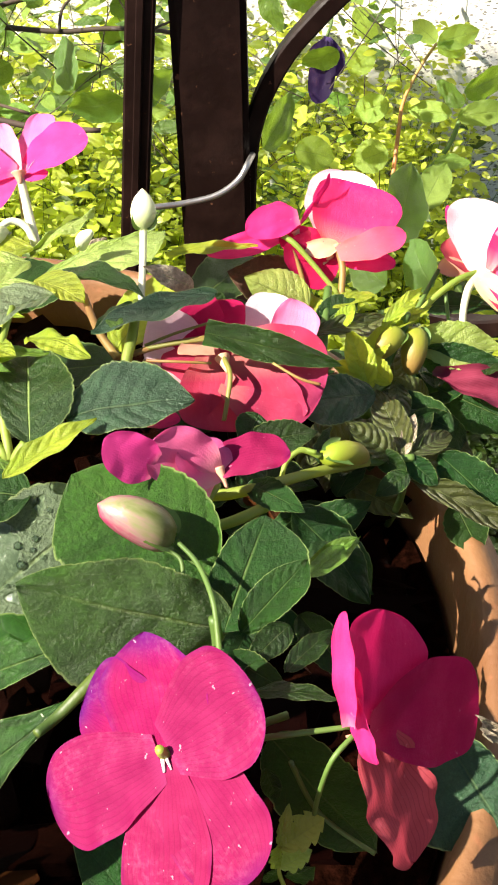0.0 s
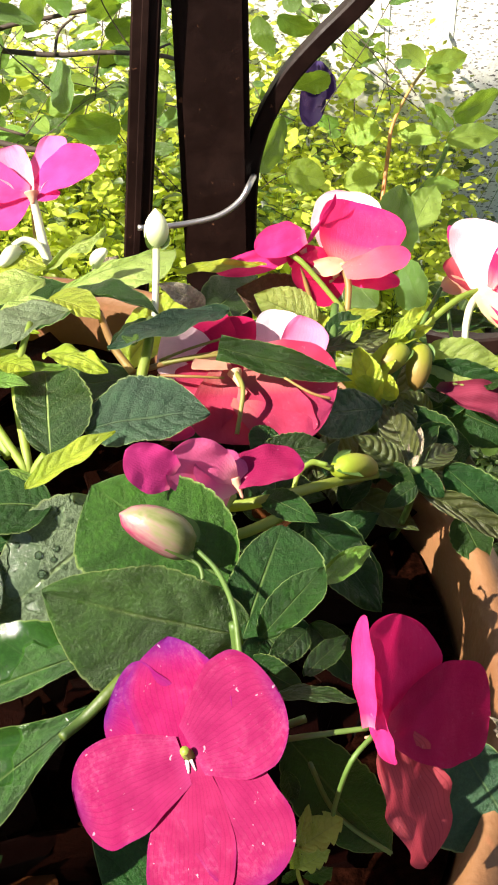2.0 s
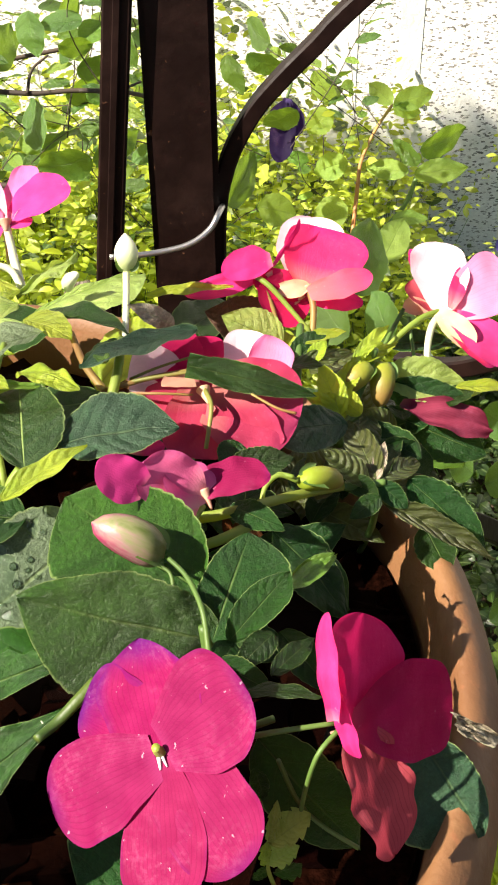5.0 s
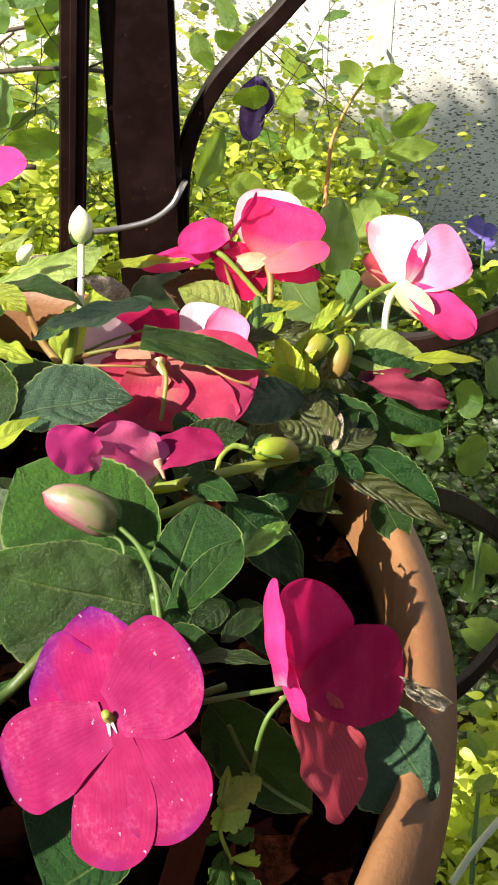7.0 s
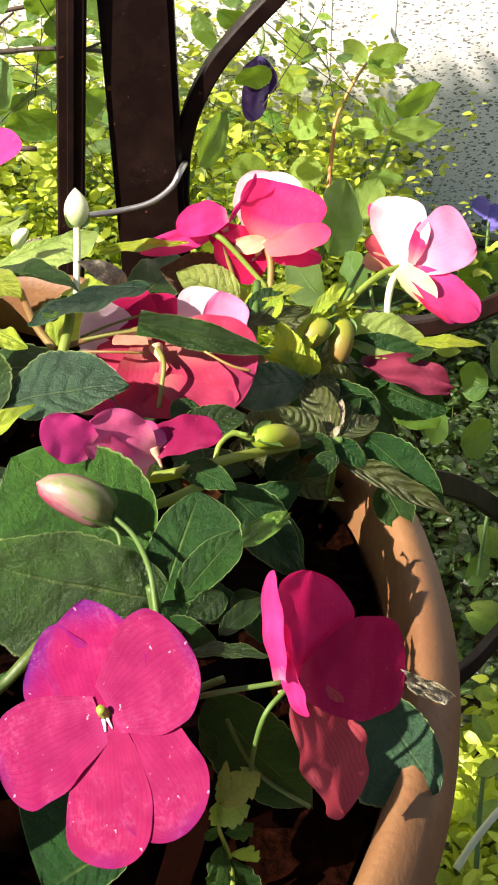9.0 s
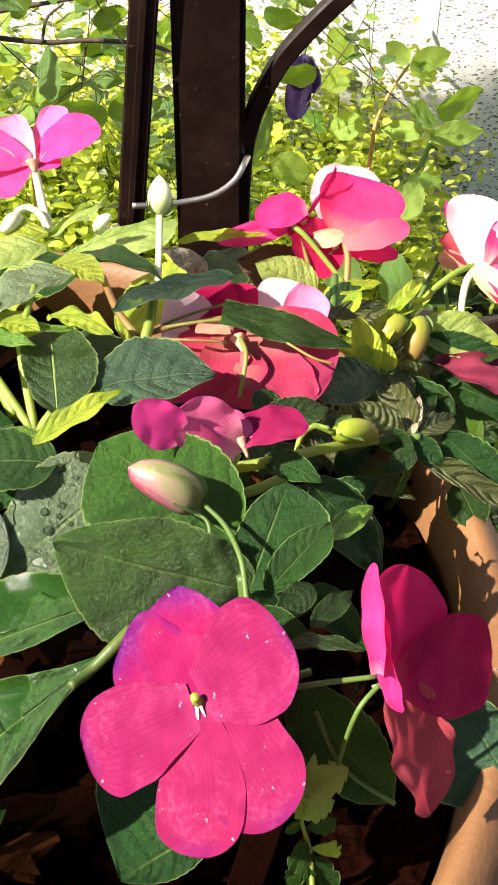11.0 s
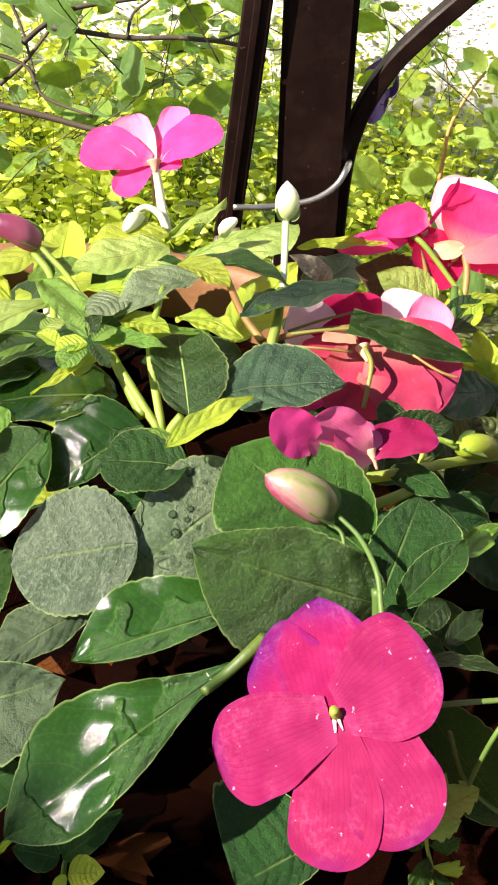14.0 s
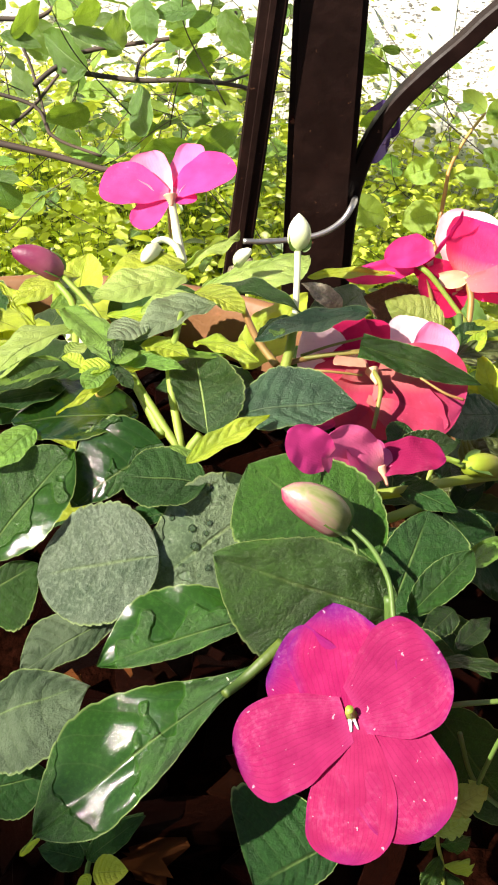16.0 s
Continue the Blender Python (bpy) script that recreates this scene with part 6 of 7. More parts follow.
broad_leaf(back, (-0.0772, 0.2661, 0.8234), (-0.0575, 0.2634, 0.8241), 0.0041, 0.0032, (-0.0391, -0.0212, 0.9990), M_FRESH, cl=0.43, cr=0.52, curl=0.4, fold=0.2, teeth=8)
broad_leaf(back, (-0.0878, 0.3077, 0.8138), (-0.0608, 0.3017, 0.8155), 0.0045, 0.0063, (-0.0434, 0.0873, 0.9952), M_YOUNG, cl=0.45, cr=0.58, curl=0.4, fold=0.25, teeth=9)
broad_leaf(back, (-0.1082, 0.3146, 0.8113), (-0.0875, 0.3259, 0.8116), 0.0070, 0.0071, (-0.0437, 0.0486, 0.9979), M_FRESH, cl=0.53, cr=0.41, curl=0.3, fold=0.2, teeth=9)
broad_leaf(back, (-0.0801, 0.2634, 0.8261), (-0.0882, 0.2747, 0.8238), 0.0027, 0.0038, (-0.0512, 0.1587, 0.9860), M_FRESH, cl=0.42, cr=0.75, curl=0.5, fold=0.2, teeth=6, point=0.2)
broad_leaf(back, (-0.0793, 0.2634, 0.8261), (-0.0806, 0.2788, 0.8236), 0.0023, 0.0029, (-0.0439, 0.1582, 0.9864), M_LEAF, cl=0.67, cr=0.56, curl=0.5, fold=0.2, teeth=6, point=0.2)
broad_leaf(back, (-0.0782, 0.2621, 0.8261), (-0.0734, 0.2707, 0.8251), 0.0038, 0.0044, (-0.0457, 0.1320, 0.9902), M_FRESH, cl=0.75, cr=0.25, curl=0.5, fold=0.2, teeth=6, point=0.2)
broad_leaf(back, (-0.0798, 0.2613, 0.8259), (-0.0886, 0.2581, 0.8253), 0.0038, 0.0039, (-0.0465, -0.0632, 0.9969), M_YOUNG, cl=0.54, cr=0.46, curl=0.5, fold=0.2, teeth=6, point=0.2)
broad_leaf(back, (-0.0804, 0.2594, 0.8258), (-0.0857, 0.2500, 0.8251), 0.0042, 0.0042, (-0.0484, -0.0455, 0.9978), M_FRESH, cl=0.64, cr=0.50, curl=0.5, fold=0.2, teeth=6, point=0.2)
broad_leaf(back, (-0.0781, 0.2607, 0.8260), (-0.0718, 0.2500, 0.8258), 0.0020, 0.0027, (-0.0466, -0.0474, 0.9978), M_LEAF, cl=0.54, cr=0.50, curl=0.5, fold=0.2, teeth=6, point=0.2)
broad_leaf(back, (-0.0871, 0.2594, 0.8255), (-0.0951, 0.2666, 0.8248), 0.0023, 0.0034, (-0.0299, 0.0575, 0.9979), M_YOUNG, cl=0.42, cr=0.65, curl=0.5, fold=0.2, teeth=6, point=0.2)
# three small pale leaves added as bright sunlit spots between the plants
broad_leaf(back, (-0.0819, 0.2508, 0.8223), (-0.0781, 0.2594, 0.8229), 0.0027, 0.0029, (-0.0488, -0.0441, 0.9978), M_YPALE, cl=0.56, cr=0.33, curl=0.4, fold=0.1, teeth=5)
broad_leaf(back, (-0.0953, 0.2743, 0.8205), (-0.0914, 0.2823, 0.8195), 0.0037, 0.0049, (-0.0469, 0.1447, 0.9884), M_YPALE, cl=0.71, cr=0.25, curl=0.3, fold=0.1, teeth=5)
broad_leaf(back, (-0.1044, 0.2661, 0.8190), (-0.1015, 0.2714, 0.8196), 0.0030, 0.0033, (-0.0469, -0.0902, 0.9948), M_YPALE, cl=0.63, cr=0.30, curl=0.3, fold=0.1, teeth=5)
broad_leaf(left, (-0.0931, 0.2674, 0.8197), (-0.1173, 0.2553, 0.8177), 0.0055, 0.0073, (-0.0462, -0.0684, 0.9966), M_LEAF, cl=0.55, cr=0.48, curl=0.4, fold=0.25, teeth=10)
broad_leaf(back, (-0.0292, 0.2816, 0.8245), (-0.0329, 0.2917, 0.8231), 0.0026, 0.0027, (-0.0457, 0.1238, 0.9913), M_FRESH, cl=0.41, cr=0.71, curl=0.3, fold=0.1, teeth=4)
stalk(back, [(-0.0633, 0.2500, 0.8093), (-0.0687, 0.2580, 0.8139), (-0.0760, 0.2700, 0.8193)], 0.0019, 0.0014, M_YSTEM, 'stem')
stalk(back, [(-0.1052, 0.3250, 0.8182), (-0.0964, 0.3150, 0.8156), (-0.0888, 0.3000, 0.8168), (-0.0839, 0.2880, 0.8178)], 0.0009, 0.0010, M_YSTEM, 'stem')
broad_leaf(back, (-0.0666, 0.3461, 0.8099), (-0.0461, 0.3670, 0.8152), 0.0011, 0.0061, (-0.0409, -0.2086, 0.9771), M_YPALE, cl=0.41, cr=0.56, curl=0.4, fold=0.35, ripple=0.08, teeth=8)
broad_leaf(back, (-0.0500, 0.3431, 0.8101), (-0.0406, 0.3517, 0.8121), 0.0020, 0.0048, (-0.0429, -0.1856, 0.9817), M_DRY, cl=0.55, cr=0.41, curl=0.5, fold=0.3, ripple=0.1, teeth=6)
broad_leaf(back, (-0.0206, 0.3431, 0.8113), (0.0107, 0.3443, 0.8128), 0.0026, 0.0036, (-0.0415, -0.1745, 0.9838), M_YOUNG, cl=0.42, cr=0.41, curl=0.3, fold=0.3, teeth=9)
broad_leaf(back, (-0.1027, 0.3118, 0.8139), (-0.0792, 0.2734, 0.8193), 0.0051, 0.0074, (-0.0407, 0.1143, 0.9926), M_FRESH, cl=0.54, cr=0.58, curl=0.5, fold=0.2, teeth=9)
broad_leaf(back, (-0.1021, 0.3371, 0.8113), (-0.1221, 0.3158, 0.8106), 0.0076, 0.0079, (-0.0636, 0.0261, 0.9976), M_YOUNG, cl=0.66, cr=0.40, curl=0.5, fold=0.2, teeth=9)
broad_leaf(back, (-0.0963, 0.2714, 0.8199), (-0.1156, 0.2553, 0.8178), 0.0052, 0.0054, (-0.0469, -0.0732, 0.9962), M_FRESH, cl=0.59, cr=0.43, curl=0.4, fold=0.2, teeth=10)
broad_leaf(left, (-0.0946, 0.2640, 0.8146), (-0.1163, 0.2560, 0.8131), 0.0063, 0.0072, (-0.0366, -0.0890, 0.9954), M_DARK, cl=0.53, cr=0.51, curl=0.3, fold=0.2, teeth=9)
broad_leaf(left, (-0.1012, 0.2475, 0.8119), (-0.1116, 0.2324, 0.8088), 0.0065, 0.0054, (-0.0494, -0.1692, 0.9843), M_FRESH, cl=0.62, cr=0.34, curl=0.3, fold=0.2, teeth=8)
stalk(left, [(-0.0519, 0.2440, 0.8150), (-0.0551, 0.2420, 0.8101), (-0.0559, 0.2400, 0.8010)], 0.0013, 0.0017, M_YSTEM, 'petiole')
stalk(left, [(-0.0835, 0.2800, 0.8210), (-0.0748, 0.2680, 0.8180), (-0.0686, 0.2580, 0.8160), (-0.0583, 0.2460, 0.8067)], 0.0009, 0.0013, M_YSTEM, 'stem')
stalk(left, [(-0.0613, 0.2920, 0.8258), (-0.0623, 0.2800, 0.8240), (-0.0631, 0.2680, 0.8196), (-0.0576, 0.2460, 0.8068)], 0.0009, 0.0013, M_YSTEM, 'stem')
stalk(back, [(-0.0257, 0.3000, 0.8213), (-0.0264, 0.2880, 0.8183), (-0.0287, 0.2780, 0.8125)], 0.0014, 0.0017, M_YSTEM, 'stem')
stalk(back, [(-0.0425, 0.3060, 0.8201), (-0.0373, 0.2920, 0.8173), (-0.0306, 0.2820, 0.8140)], 0.0011, 0.0013, M_RSTEM, 'stem')
stalk(back, [(-0.0306, 0.2830, 0.8133), (-0.0181, 0.2870, 0.8146), (-0.0037, 0.2900, 0.8154)], 0.0010, 0.0008, M_RSTEM, 'stem')
stalk(back, [(-0.1077, 0.3250, 0.8158), (-0.1005, 0.3150, 0.8121), (-0.0959, 0.2900, 0.8072)], 0.0012, 0.0012, M_YSTEM, 'stem')
stalk(left, [(-0.1063, 0.3280, 0.8153), (-0.1027, 0.3220, 0.8111), (-0.0998, 0.3000, 0.8093)], 0.0010, 0.0010, M_WSTEM, 'pedicel')
bud(back, (-0.0250, 0.3260, 0.8303), (-0.0250, 0.3340, 0.8407), 0.0044, M_BUDW, blunt=0.9)
stalk(back, [(-0.0250, 0.3260, 0.8303), (-0.0249, 0.3180, 0.8256), (-0.0251, 0.3040, 0.8178)], 0.0012, 0.0011, M_WSTEM, 'pedicel')
drop(wet_leaf, (-0.0488, 0.2298, 0.8071), (0.0400, -0.5995, 0.7994), 0.0014)
drop(wet_leaf, (-0.0544, 0.2268, 0.8051), (0.0400, -0.5995, 0.7994), 0.0010)
drop(wet_leaf, (-0.0585, 0.2223, 0.8019), (0.0400, -0.5995, 0.7994), 0.0009)
drop(wet_leaf, (-0.0526, 0.2202, 0.8001), (0.0400, -0.5995, 0.7994), 0.0012)
drop(wet_leaf, (-0.0488, 0.2194, 0.7993), (0.0400, -0.5995, 0.7994), 0.0008)
drop(wet_leaf, (-0.0516, 0.2162, 0.7970), (0.0400, -0.5995, 0.7994), 0.0013)
drop(wet_leaf, (-0.0461, 0.2179, 0.7981), (0.0400, -0.5995, 0.7994), 0.0008)
drop(wet_leaf, (-0.0480, 0.2218, 0.8010), (0.0400, -0.5995, 0.7994), 0.0010)
drop(wet_leaf, (-0.0433, 0.2126, 0.7939), (0.0400, -0.5995, 0.7994), 0.0009)
drop(wet_leaf, (-0.0476, 0.2116, 0.7934), (0.0400, -0.5995, 0.7994), 0.0010)
drop(wet_leaf, (-0.0555, 0.2119, 0.7940), (0.0400, -0.5995, 0.7994), 0.0006)
drop(wet_leaf, (-0.0500, 0.2097, 0.7921), (0.0400, -0.5995, 0.7994), 0.0006)
drop(wet_leaf, (-0.0409, 0.2147, 0.7954), (0.0400, -0.5995, 0.7994), 0.0007)
drop(wet_leaf, (-0.0587, 0.2168, 0.7978), (0.0400, -0.5995, 0.7994), 0.0006)
drop(wet_leaf, (-0.0449, 0.2280, 0.8055), (0.0400, -0.5995, 0.7994), 0.0007)
broad_leaf(right, (0.0475, 0.3000, 0.7845), (0.0216, 0.2820, 0.7964), 0.0088, 0.0072, (0.6103, -0.4429, 0.6568), M_BLUEGREEN, cl=0.71, cr=0.53, curl=0.3, fold=0.08, point=0.3, teeth=11)
stalk(front, [(-0.0389, 0.1697, 0.7950), (-0.0401, 0.1711, 0.7958)], 0.0003, 0.0001, M_WSTEM, "bristle")
stalk(front, [(-0.0518, 0.1658, 0.7902), (-0.0528, 0.1672, 0.7910)], 0.0003, 0.0001, M_WSTEM, "bristle")
stalk(front, [(-0.0583, 0.1652, 0.7887), (-0.0592, 0.1664, 0.7893)], 0.0003, 0.0001, M_WSTEM, "bristle")
stalk(front, [(-0.0647, 0.1654, 0.7877), (-0.0655, 0.1663, 0.7882)], 0.0003, 0.0001, M_WSTEM, "bristle")
broad_leaf(front, (0.0205, 0.1660, 0.7743), (0.0336, 0.1580, 0.7614), 0.0013, 0.0036, (-0.1610, -0.9032, 0.3978), M_LEAF, cl=0.64, cr=0.75, curl=0.2, fold=0.2, teeth=6, label='slim dark leaf with a pale edge')
seedling = thing("weed_seedling", (0.0175, 0.1465, 0.7410), "light green feathery weed seedling in the bark, some lobes coloured paler as if lit", "weed")
# these lobes take a paler green in place of the sun they lack
broad_leaf(seedling, (0.0141, 0.1500, 0.7719), (0.0164, 0.1540, 0.7849), 0.0013, 0.0022, (-0.4003, -0.8537, 0.3330), M_YPALE, cl=0.55, cr=0.68, teeth=4, bite=0.45, curl=0.3, fold=0.2)
broad_leaf(seedling, (0.0145, 0.1500, 0.7733), (0.0244, 0.1520, 0.7821), 0.0045, 0.0038, (-0.3996, -0.6891, 0.6046), M_YPALE, cl=0.67, cr=0.56, teeth=4, bite=0.4, curl=0.3, fold=0.15)
broad_leaf(seedling, (0.0139, 0.1490, 0.7661), (0.0218, 0.1510, 0.7704), 0.0059, 0.0031, (0.0880, -0.9547, 0.2842), M_YPALE, cl=0.48, cr=0.39, teeth=4, bite=0.45, curl=0.4, fold=0.2)
broad_leaf(seedling, (0.0132, 0.1490, 0.7651), (0.0137, 0.1490, 0.7758), 0.0018, 0.0016, (0.0000, -1.0000, 0.0000), M_COVERL, cl=0.54, cr=0.61, teeth=3, bite=0.4, curl=0.3)
broad_leaf(seedling, (0.0155, 0.1500, 0.7599), (0.0225, 0.1500, 0.7642), 0.0031, 0.0048, (0.0000, -1.0000, 0.0000), M_LEAF, cl=0.71, cr=0.38, teeth=3, bite=0.35, curl=0.3)
broad_leaf(seedling, (0.0141, 0.1500, 0.7630), (0.0105, 0.1500, 0.7572), 0.0017, 0.0023, (-0.0000, -1.0000, -0.0000), M_LEAF, cl=0.65, cr=0.32, teeth=3, bite=0.35, curl=0.3)
broad_leaf(seedling, (0.0165, 0.1470, 0.7558), (0.0235, 0.1470, 0.7512), 0.0075, 0.0009, (0.0000, -1.0000, 0.0000), M_COVERL, cl=0.25, cr=0.50, teeth=3, bite=0.4, curl=0.3)
broad_leaf(seedling, (0.0149, 0.1460, 0.7606), (0.0113, 0.1460, 0.7378), 0.0032, 0.0032, (-0.0000, -1.0000, -0.0000), M_LEAF, cl=0.63, cr=0.28, teeth=5, bite=0.3, curl=0.3)
broad_leaf(seedling, (0.0167, 0.1460, 0.7550), (0.0232, 0.1460, 0.7288), 0.0053, 0.0022, (-0.0000, -1.0000, -0.0000), M_DARK, cl=0.39, cr=0.44, teeth=5, bite=0.3, curl=0.3)
broad_leaf(seedling, (0.0160, 0.1440, 0.7522), (0.0167, 0.1440, 0.7325), 0.0020, 0.0019, (-0.0000, -1.0000, -0.0000), M_DARK, cl=0.42, cr=0.42, teeth=4, bite=0.3, curl=0.3)
stalk(seedling, [(0.0165, 0.1360, 0.7454), (0.0169, 0.1430, 0.7472), (0.0163, 0.1470, 0.7548), (0.0141, 0.1490, 0.7641), (0.0146, 0.1500, 0.7736)], 0.0008, 0.0004, M_YSTEM, 'stem')
sprout = thing("weed_sprout", (-0.0768, 0.1506, 0.7221), "small lobed weed sprout in the dark soil", "weed")
stalk(sprout, [(-0.0776, 0.1499, 0.7231), (-0.0762, 0.1521, 0.7367), (-0.0750, 0.1518, 0.7427)], 0.0008, 0.0006, M_STEM, 'stem')
leaf(sprout, (-0.0755, 0.1506, 0.7448), (-0.0601, 0.1556, 0.7584), 0.0069, (-0.3900, -0.6277, 0.6737), M_DARK, teeth=5)
leaf(sprout, (-0.0762, 0.1504, 0.7450), (-0.0876, 0.1493, 0.7510), 0.0090, (0.4589, -0.3537, 0.8150), M_DARK, teeth=5)
leaf(sprout, (-0.0727, 0.1441, 0.7492), (-0.0635, 0.1442, 0.7510), 0.0085, (-0.1678, -0.3728, 0.9126), M_YOUNG, teeth=5, fold=0.3, ripple=0.05)
leaf(sprout, (-0.0734, 0.1440, 0.7491), (-0.0760, 0.1408, 0.7450), 0.0035, (-0.1933, -0.6947, 0.6929), M_YOUNG, teeth=5, fold=0.3, ripple=0.05)
leaf(sprout, (-0.0914, 0.1454, 0.7533), (-0.0858, 0.1485, 0.7578), 0.0020, (-0.2391, -0.6329, 0.7364), M_YOUNG, teeth=5, fold=0.3, ripple=0.05)


# smaller leaves deep in the plants
def filler(plant, count, cx, cy, rx, ry, z0, z1, size, materials):
    for k in range(count):
        a, r = rng.uniform(0, 2 * math.pi), math.sqrt(rng.uniform(0, 1))
        base = Vector((cx + rx * r * math.cos(a), cy + ry * r * math.sin(a), rng.uniform(z0, z1)))
        b = rng.uniform(0, 2 * math.pi)
        length = size * rng.uniform(0.6, 1.25)
        tip = base + Vector((math.cos(b), math.sin(b), rng.uniform(-0.35, 0.45))) * length
        leaf(plant, base, tip, length * rng.uniform(0.38, 0.58), (rng.normal(0, 0.3), rng.normal(-0.3, 0.3), 1.0), materials[k % len(materials)], fold=rng.uniform(0.1, 0.35), teeth=8, curl=rng.uniform(0.2, 0.7))


rng = np.random.default_rng(23)
filler(back, 30, -0.13, 0.385, 0.15, 0.05, 0.740, 0.765, 0.042, (M_YOUNG, M_LEAF, M_YOUNG))
filler(left, 34, -0.15, 0.29, 0.08, 0.05, 0.74, 0.78, 0.034, (M_LEAF, M_DARK, M_YOUNG))
filler(right, 70, 0.035, 0.33, 0.055, 0.05, 0.735, 0.78, 0.026, (M_OLIVE, M_LEAF, M_DARK, M_DARK))
filler(front, 16, 0.0, 0.235, 0.035, 0.03, 0.745, 0.775, 0.028, (M_DARK, M_DARK, M_LEAF))



# bark chips: a few shapes, laid over the soil
chip_meshes = []
for k in range(6):
    bm = box(-0.5, 0.5, -0.5, 0.5, -0.5, 0.5, 0)
    bmesh.ops.subdivide_edges(bm, edges=bm.edges[:], cuts=1)
    for v in bm.verts:
        v.co += 0.28 * noise.noise_vector(v.co * 2.1 + Vector((k * 5.0, 0, 0)))
    m = bpy.data.meshes.new("bark_chip")
    bm.to_mesh(m)
    bm.free()
    m.materials.append(M_BARK)
    chip_meshes.append(m)
rng = np.random.default_rng(4)
for k in range(290):
    r, a = 0.170 * math.sqrt(rng.uniform(0.02, 1)), rng.uniform(0, 2 * math.pi)
    place = Matrix.Translation((POT.x + r * math.cos(a), POT.y + r * math.sin(a), 0.719 + 0.008 * (r / 0.185) ** 3 + 0.012 * rng.uniform() ** 2))
    size = Matrix.Diagonal((rng.uniform(0.016, 0.042), rng.uniform(0.008, 0.017), rng.uniform(0.003, 0.008), 1))
    turn = Euler((rng.normal(0, 0.35), rng.normal(0, 0.30), rng.uniform(0, 6.28))).to_matrix().to_4x4()
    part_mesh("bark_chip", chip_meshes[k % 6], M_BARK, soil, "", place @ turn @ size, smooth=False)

# ---------------------------------------------------------------- shrub, tall weeds and violets behind
shrub = thing("broadleaf_shrub", (-0.45, 1.15, GROUND), "woody shrub with oval green leaves, backlit", "shrub")
stalk(shrub, [(-0.3569, 1.0433, 0.5544), (-0.3128, 1.0429, 0.5462), (-0.2569, 1.0408, 0.5354), (-0.2035, 1.0380, 0.5237), (-0.1443, 1.0405, 0.5186)], 0.0039, 0.0027, M_TWIG, 'branch')
stalk(shrub, [(-0.3476, 1.0733, 0.5919), (-0.2806, 1.0676, 0.5762), (-0.2605, 1.0530, 0.5508), (-0.2124, 1.0463, 0.5346)], 0.0022, 0.0016, M_TWIG, 'branch')
stalk(shrub, [(-0.3390, 1.1154, 0.6447), (-0.2840, 1.1218, 0.6444), (-0.2628, 1.1344, 0.6533)], 0.0028, 0.0020, M_TWIG, 'branch')
stalk(shrub, [(-0.2804, 1.0760, 0.5932), (-0.2624, 1.0911, 0.6052), (-0.2329, 1.1068, 0.6176), (-0.1830, 1.1181, 0.6238), (-0.1272, 1.1303, 0.6310), (-0.0829, 1.1496, 0.6475)], 0.0028, 0.0020, M_TWIG, 'branch')
stalk(shrub, [(-0.2531, 1.0868, 0.6059), (-0.1805, 1.0873, 0.5980), (-0.1303, 1.0933, 0.5975), (-0.0738, 1.0953, 0.5918), (-0.0451, 1.0905, 0.5783)], 0.0028, 0.0020, M_TWIG, 'branch')
stalk(shrub, [(-0.1800, 1.0835, 0.5994), (-0.1758, 1.1016, 0.6157), (-0.1600, 1.1149, 0.6256)], 0.0017, 0.0012, M_TWIG, 'branch')
stalk(shrub, [(-0.3013, 1.0507, 0.5621), (-0.2806, 1.0676, 0.5762), (-0.2547, 1.0946, 0.6030)], 0.0022, 0.0016, M_TWIG, 'branch')
stalk(shrub, [(-0.1297, 1.0855, 0.6004), (-0.0962, 1.0890, 0.5973), (-0.0685, 1.0993, 0.6030)], 0.0017, 0.0012, M_TWIG, 'branch')
stalk(shrub, [(-0.2932, 1.0999, 0.6236), (-0.2818, 1.0868, 0.6004), (-0.2634, 1.0529, 0.5508)], 0.0017, 0.0012, M_TWIG, 'branch')
stalk(shrub, [(-0.45, 1.15, GROUND - 0.02), (-0.40, 1.10, 0.25), (-0.3569, 1.0433, 0.5544)], 0.009, 0.005, M_TWIG, "trunk")
leaf(shrub, (-0.1631, 1.0309, 0.5649), (-0.1768, 1.0828, 0.5953), 0.0367, (-0.7047, -0.4865, 0.5165), M_SHRUB, point=0.55, teeth=8)
leaf(shrub, (-0.1171, 1.0265, 0.5580), (-0.1728, 1.0396, 0.5408), 0.0469, (-0.0833, -0.9056, -0.4159), M_SHRUB, point=0.55, teeth=8)
leaf(shrub, (-0.1207, 1.0695, 0.5319), (-0.0752, 1.1124, 0.5474), 0.0353, (0.6795, -0.7331, 0.0289), M_SHRUB, point=0.55, teeth=8)
leaf(shrub, (-0.2230, 1.0456, 0.5854), (-0.2672, 1.0568, 0.5654), 0.0396, (0.0023, -0.8704, -0.4925), M_SHRUB, point=0.55, teeth=8)
leaf(shrub, (-0.0876, 1.0080, 0.6946), (-0.0645, 1.0008, 0.6526), 0.0360, (-0.5487, -0.8204, -0.1613), M_SHRUB, point=0.55, teeth=8)
leaf(shrub, (-0.1658, 1.0626, 0.6852), (-0.1598, 1.0567, 0.6440), 0.0392, (-0.5940, -0.8040, 0.0269), M_SHRUB, point=0.55, teeth=8)
leaf(shrub, (-0.2245, 1.0689, 0.6147), (-0.2730, 1.1114, 0.6343), 0.0513, (-0.6678, -0.7434, -0.0363), M_SHRUB, point=0.55, teeth=8)
leaf(shrub, (-0.2058, 1.0782, 0.6258), (-0.1953, 1.1285, 0.6534), 0.0323, (0.8888, -0.3478, 0.2984), M_SHRUB, point=0.55, teeth=8)
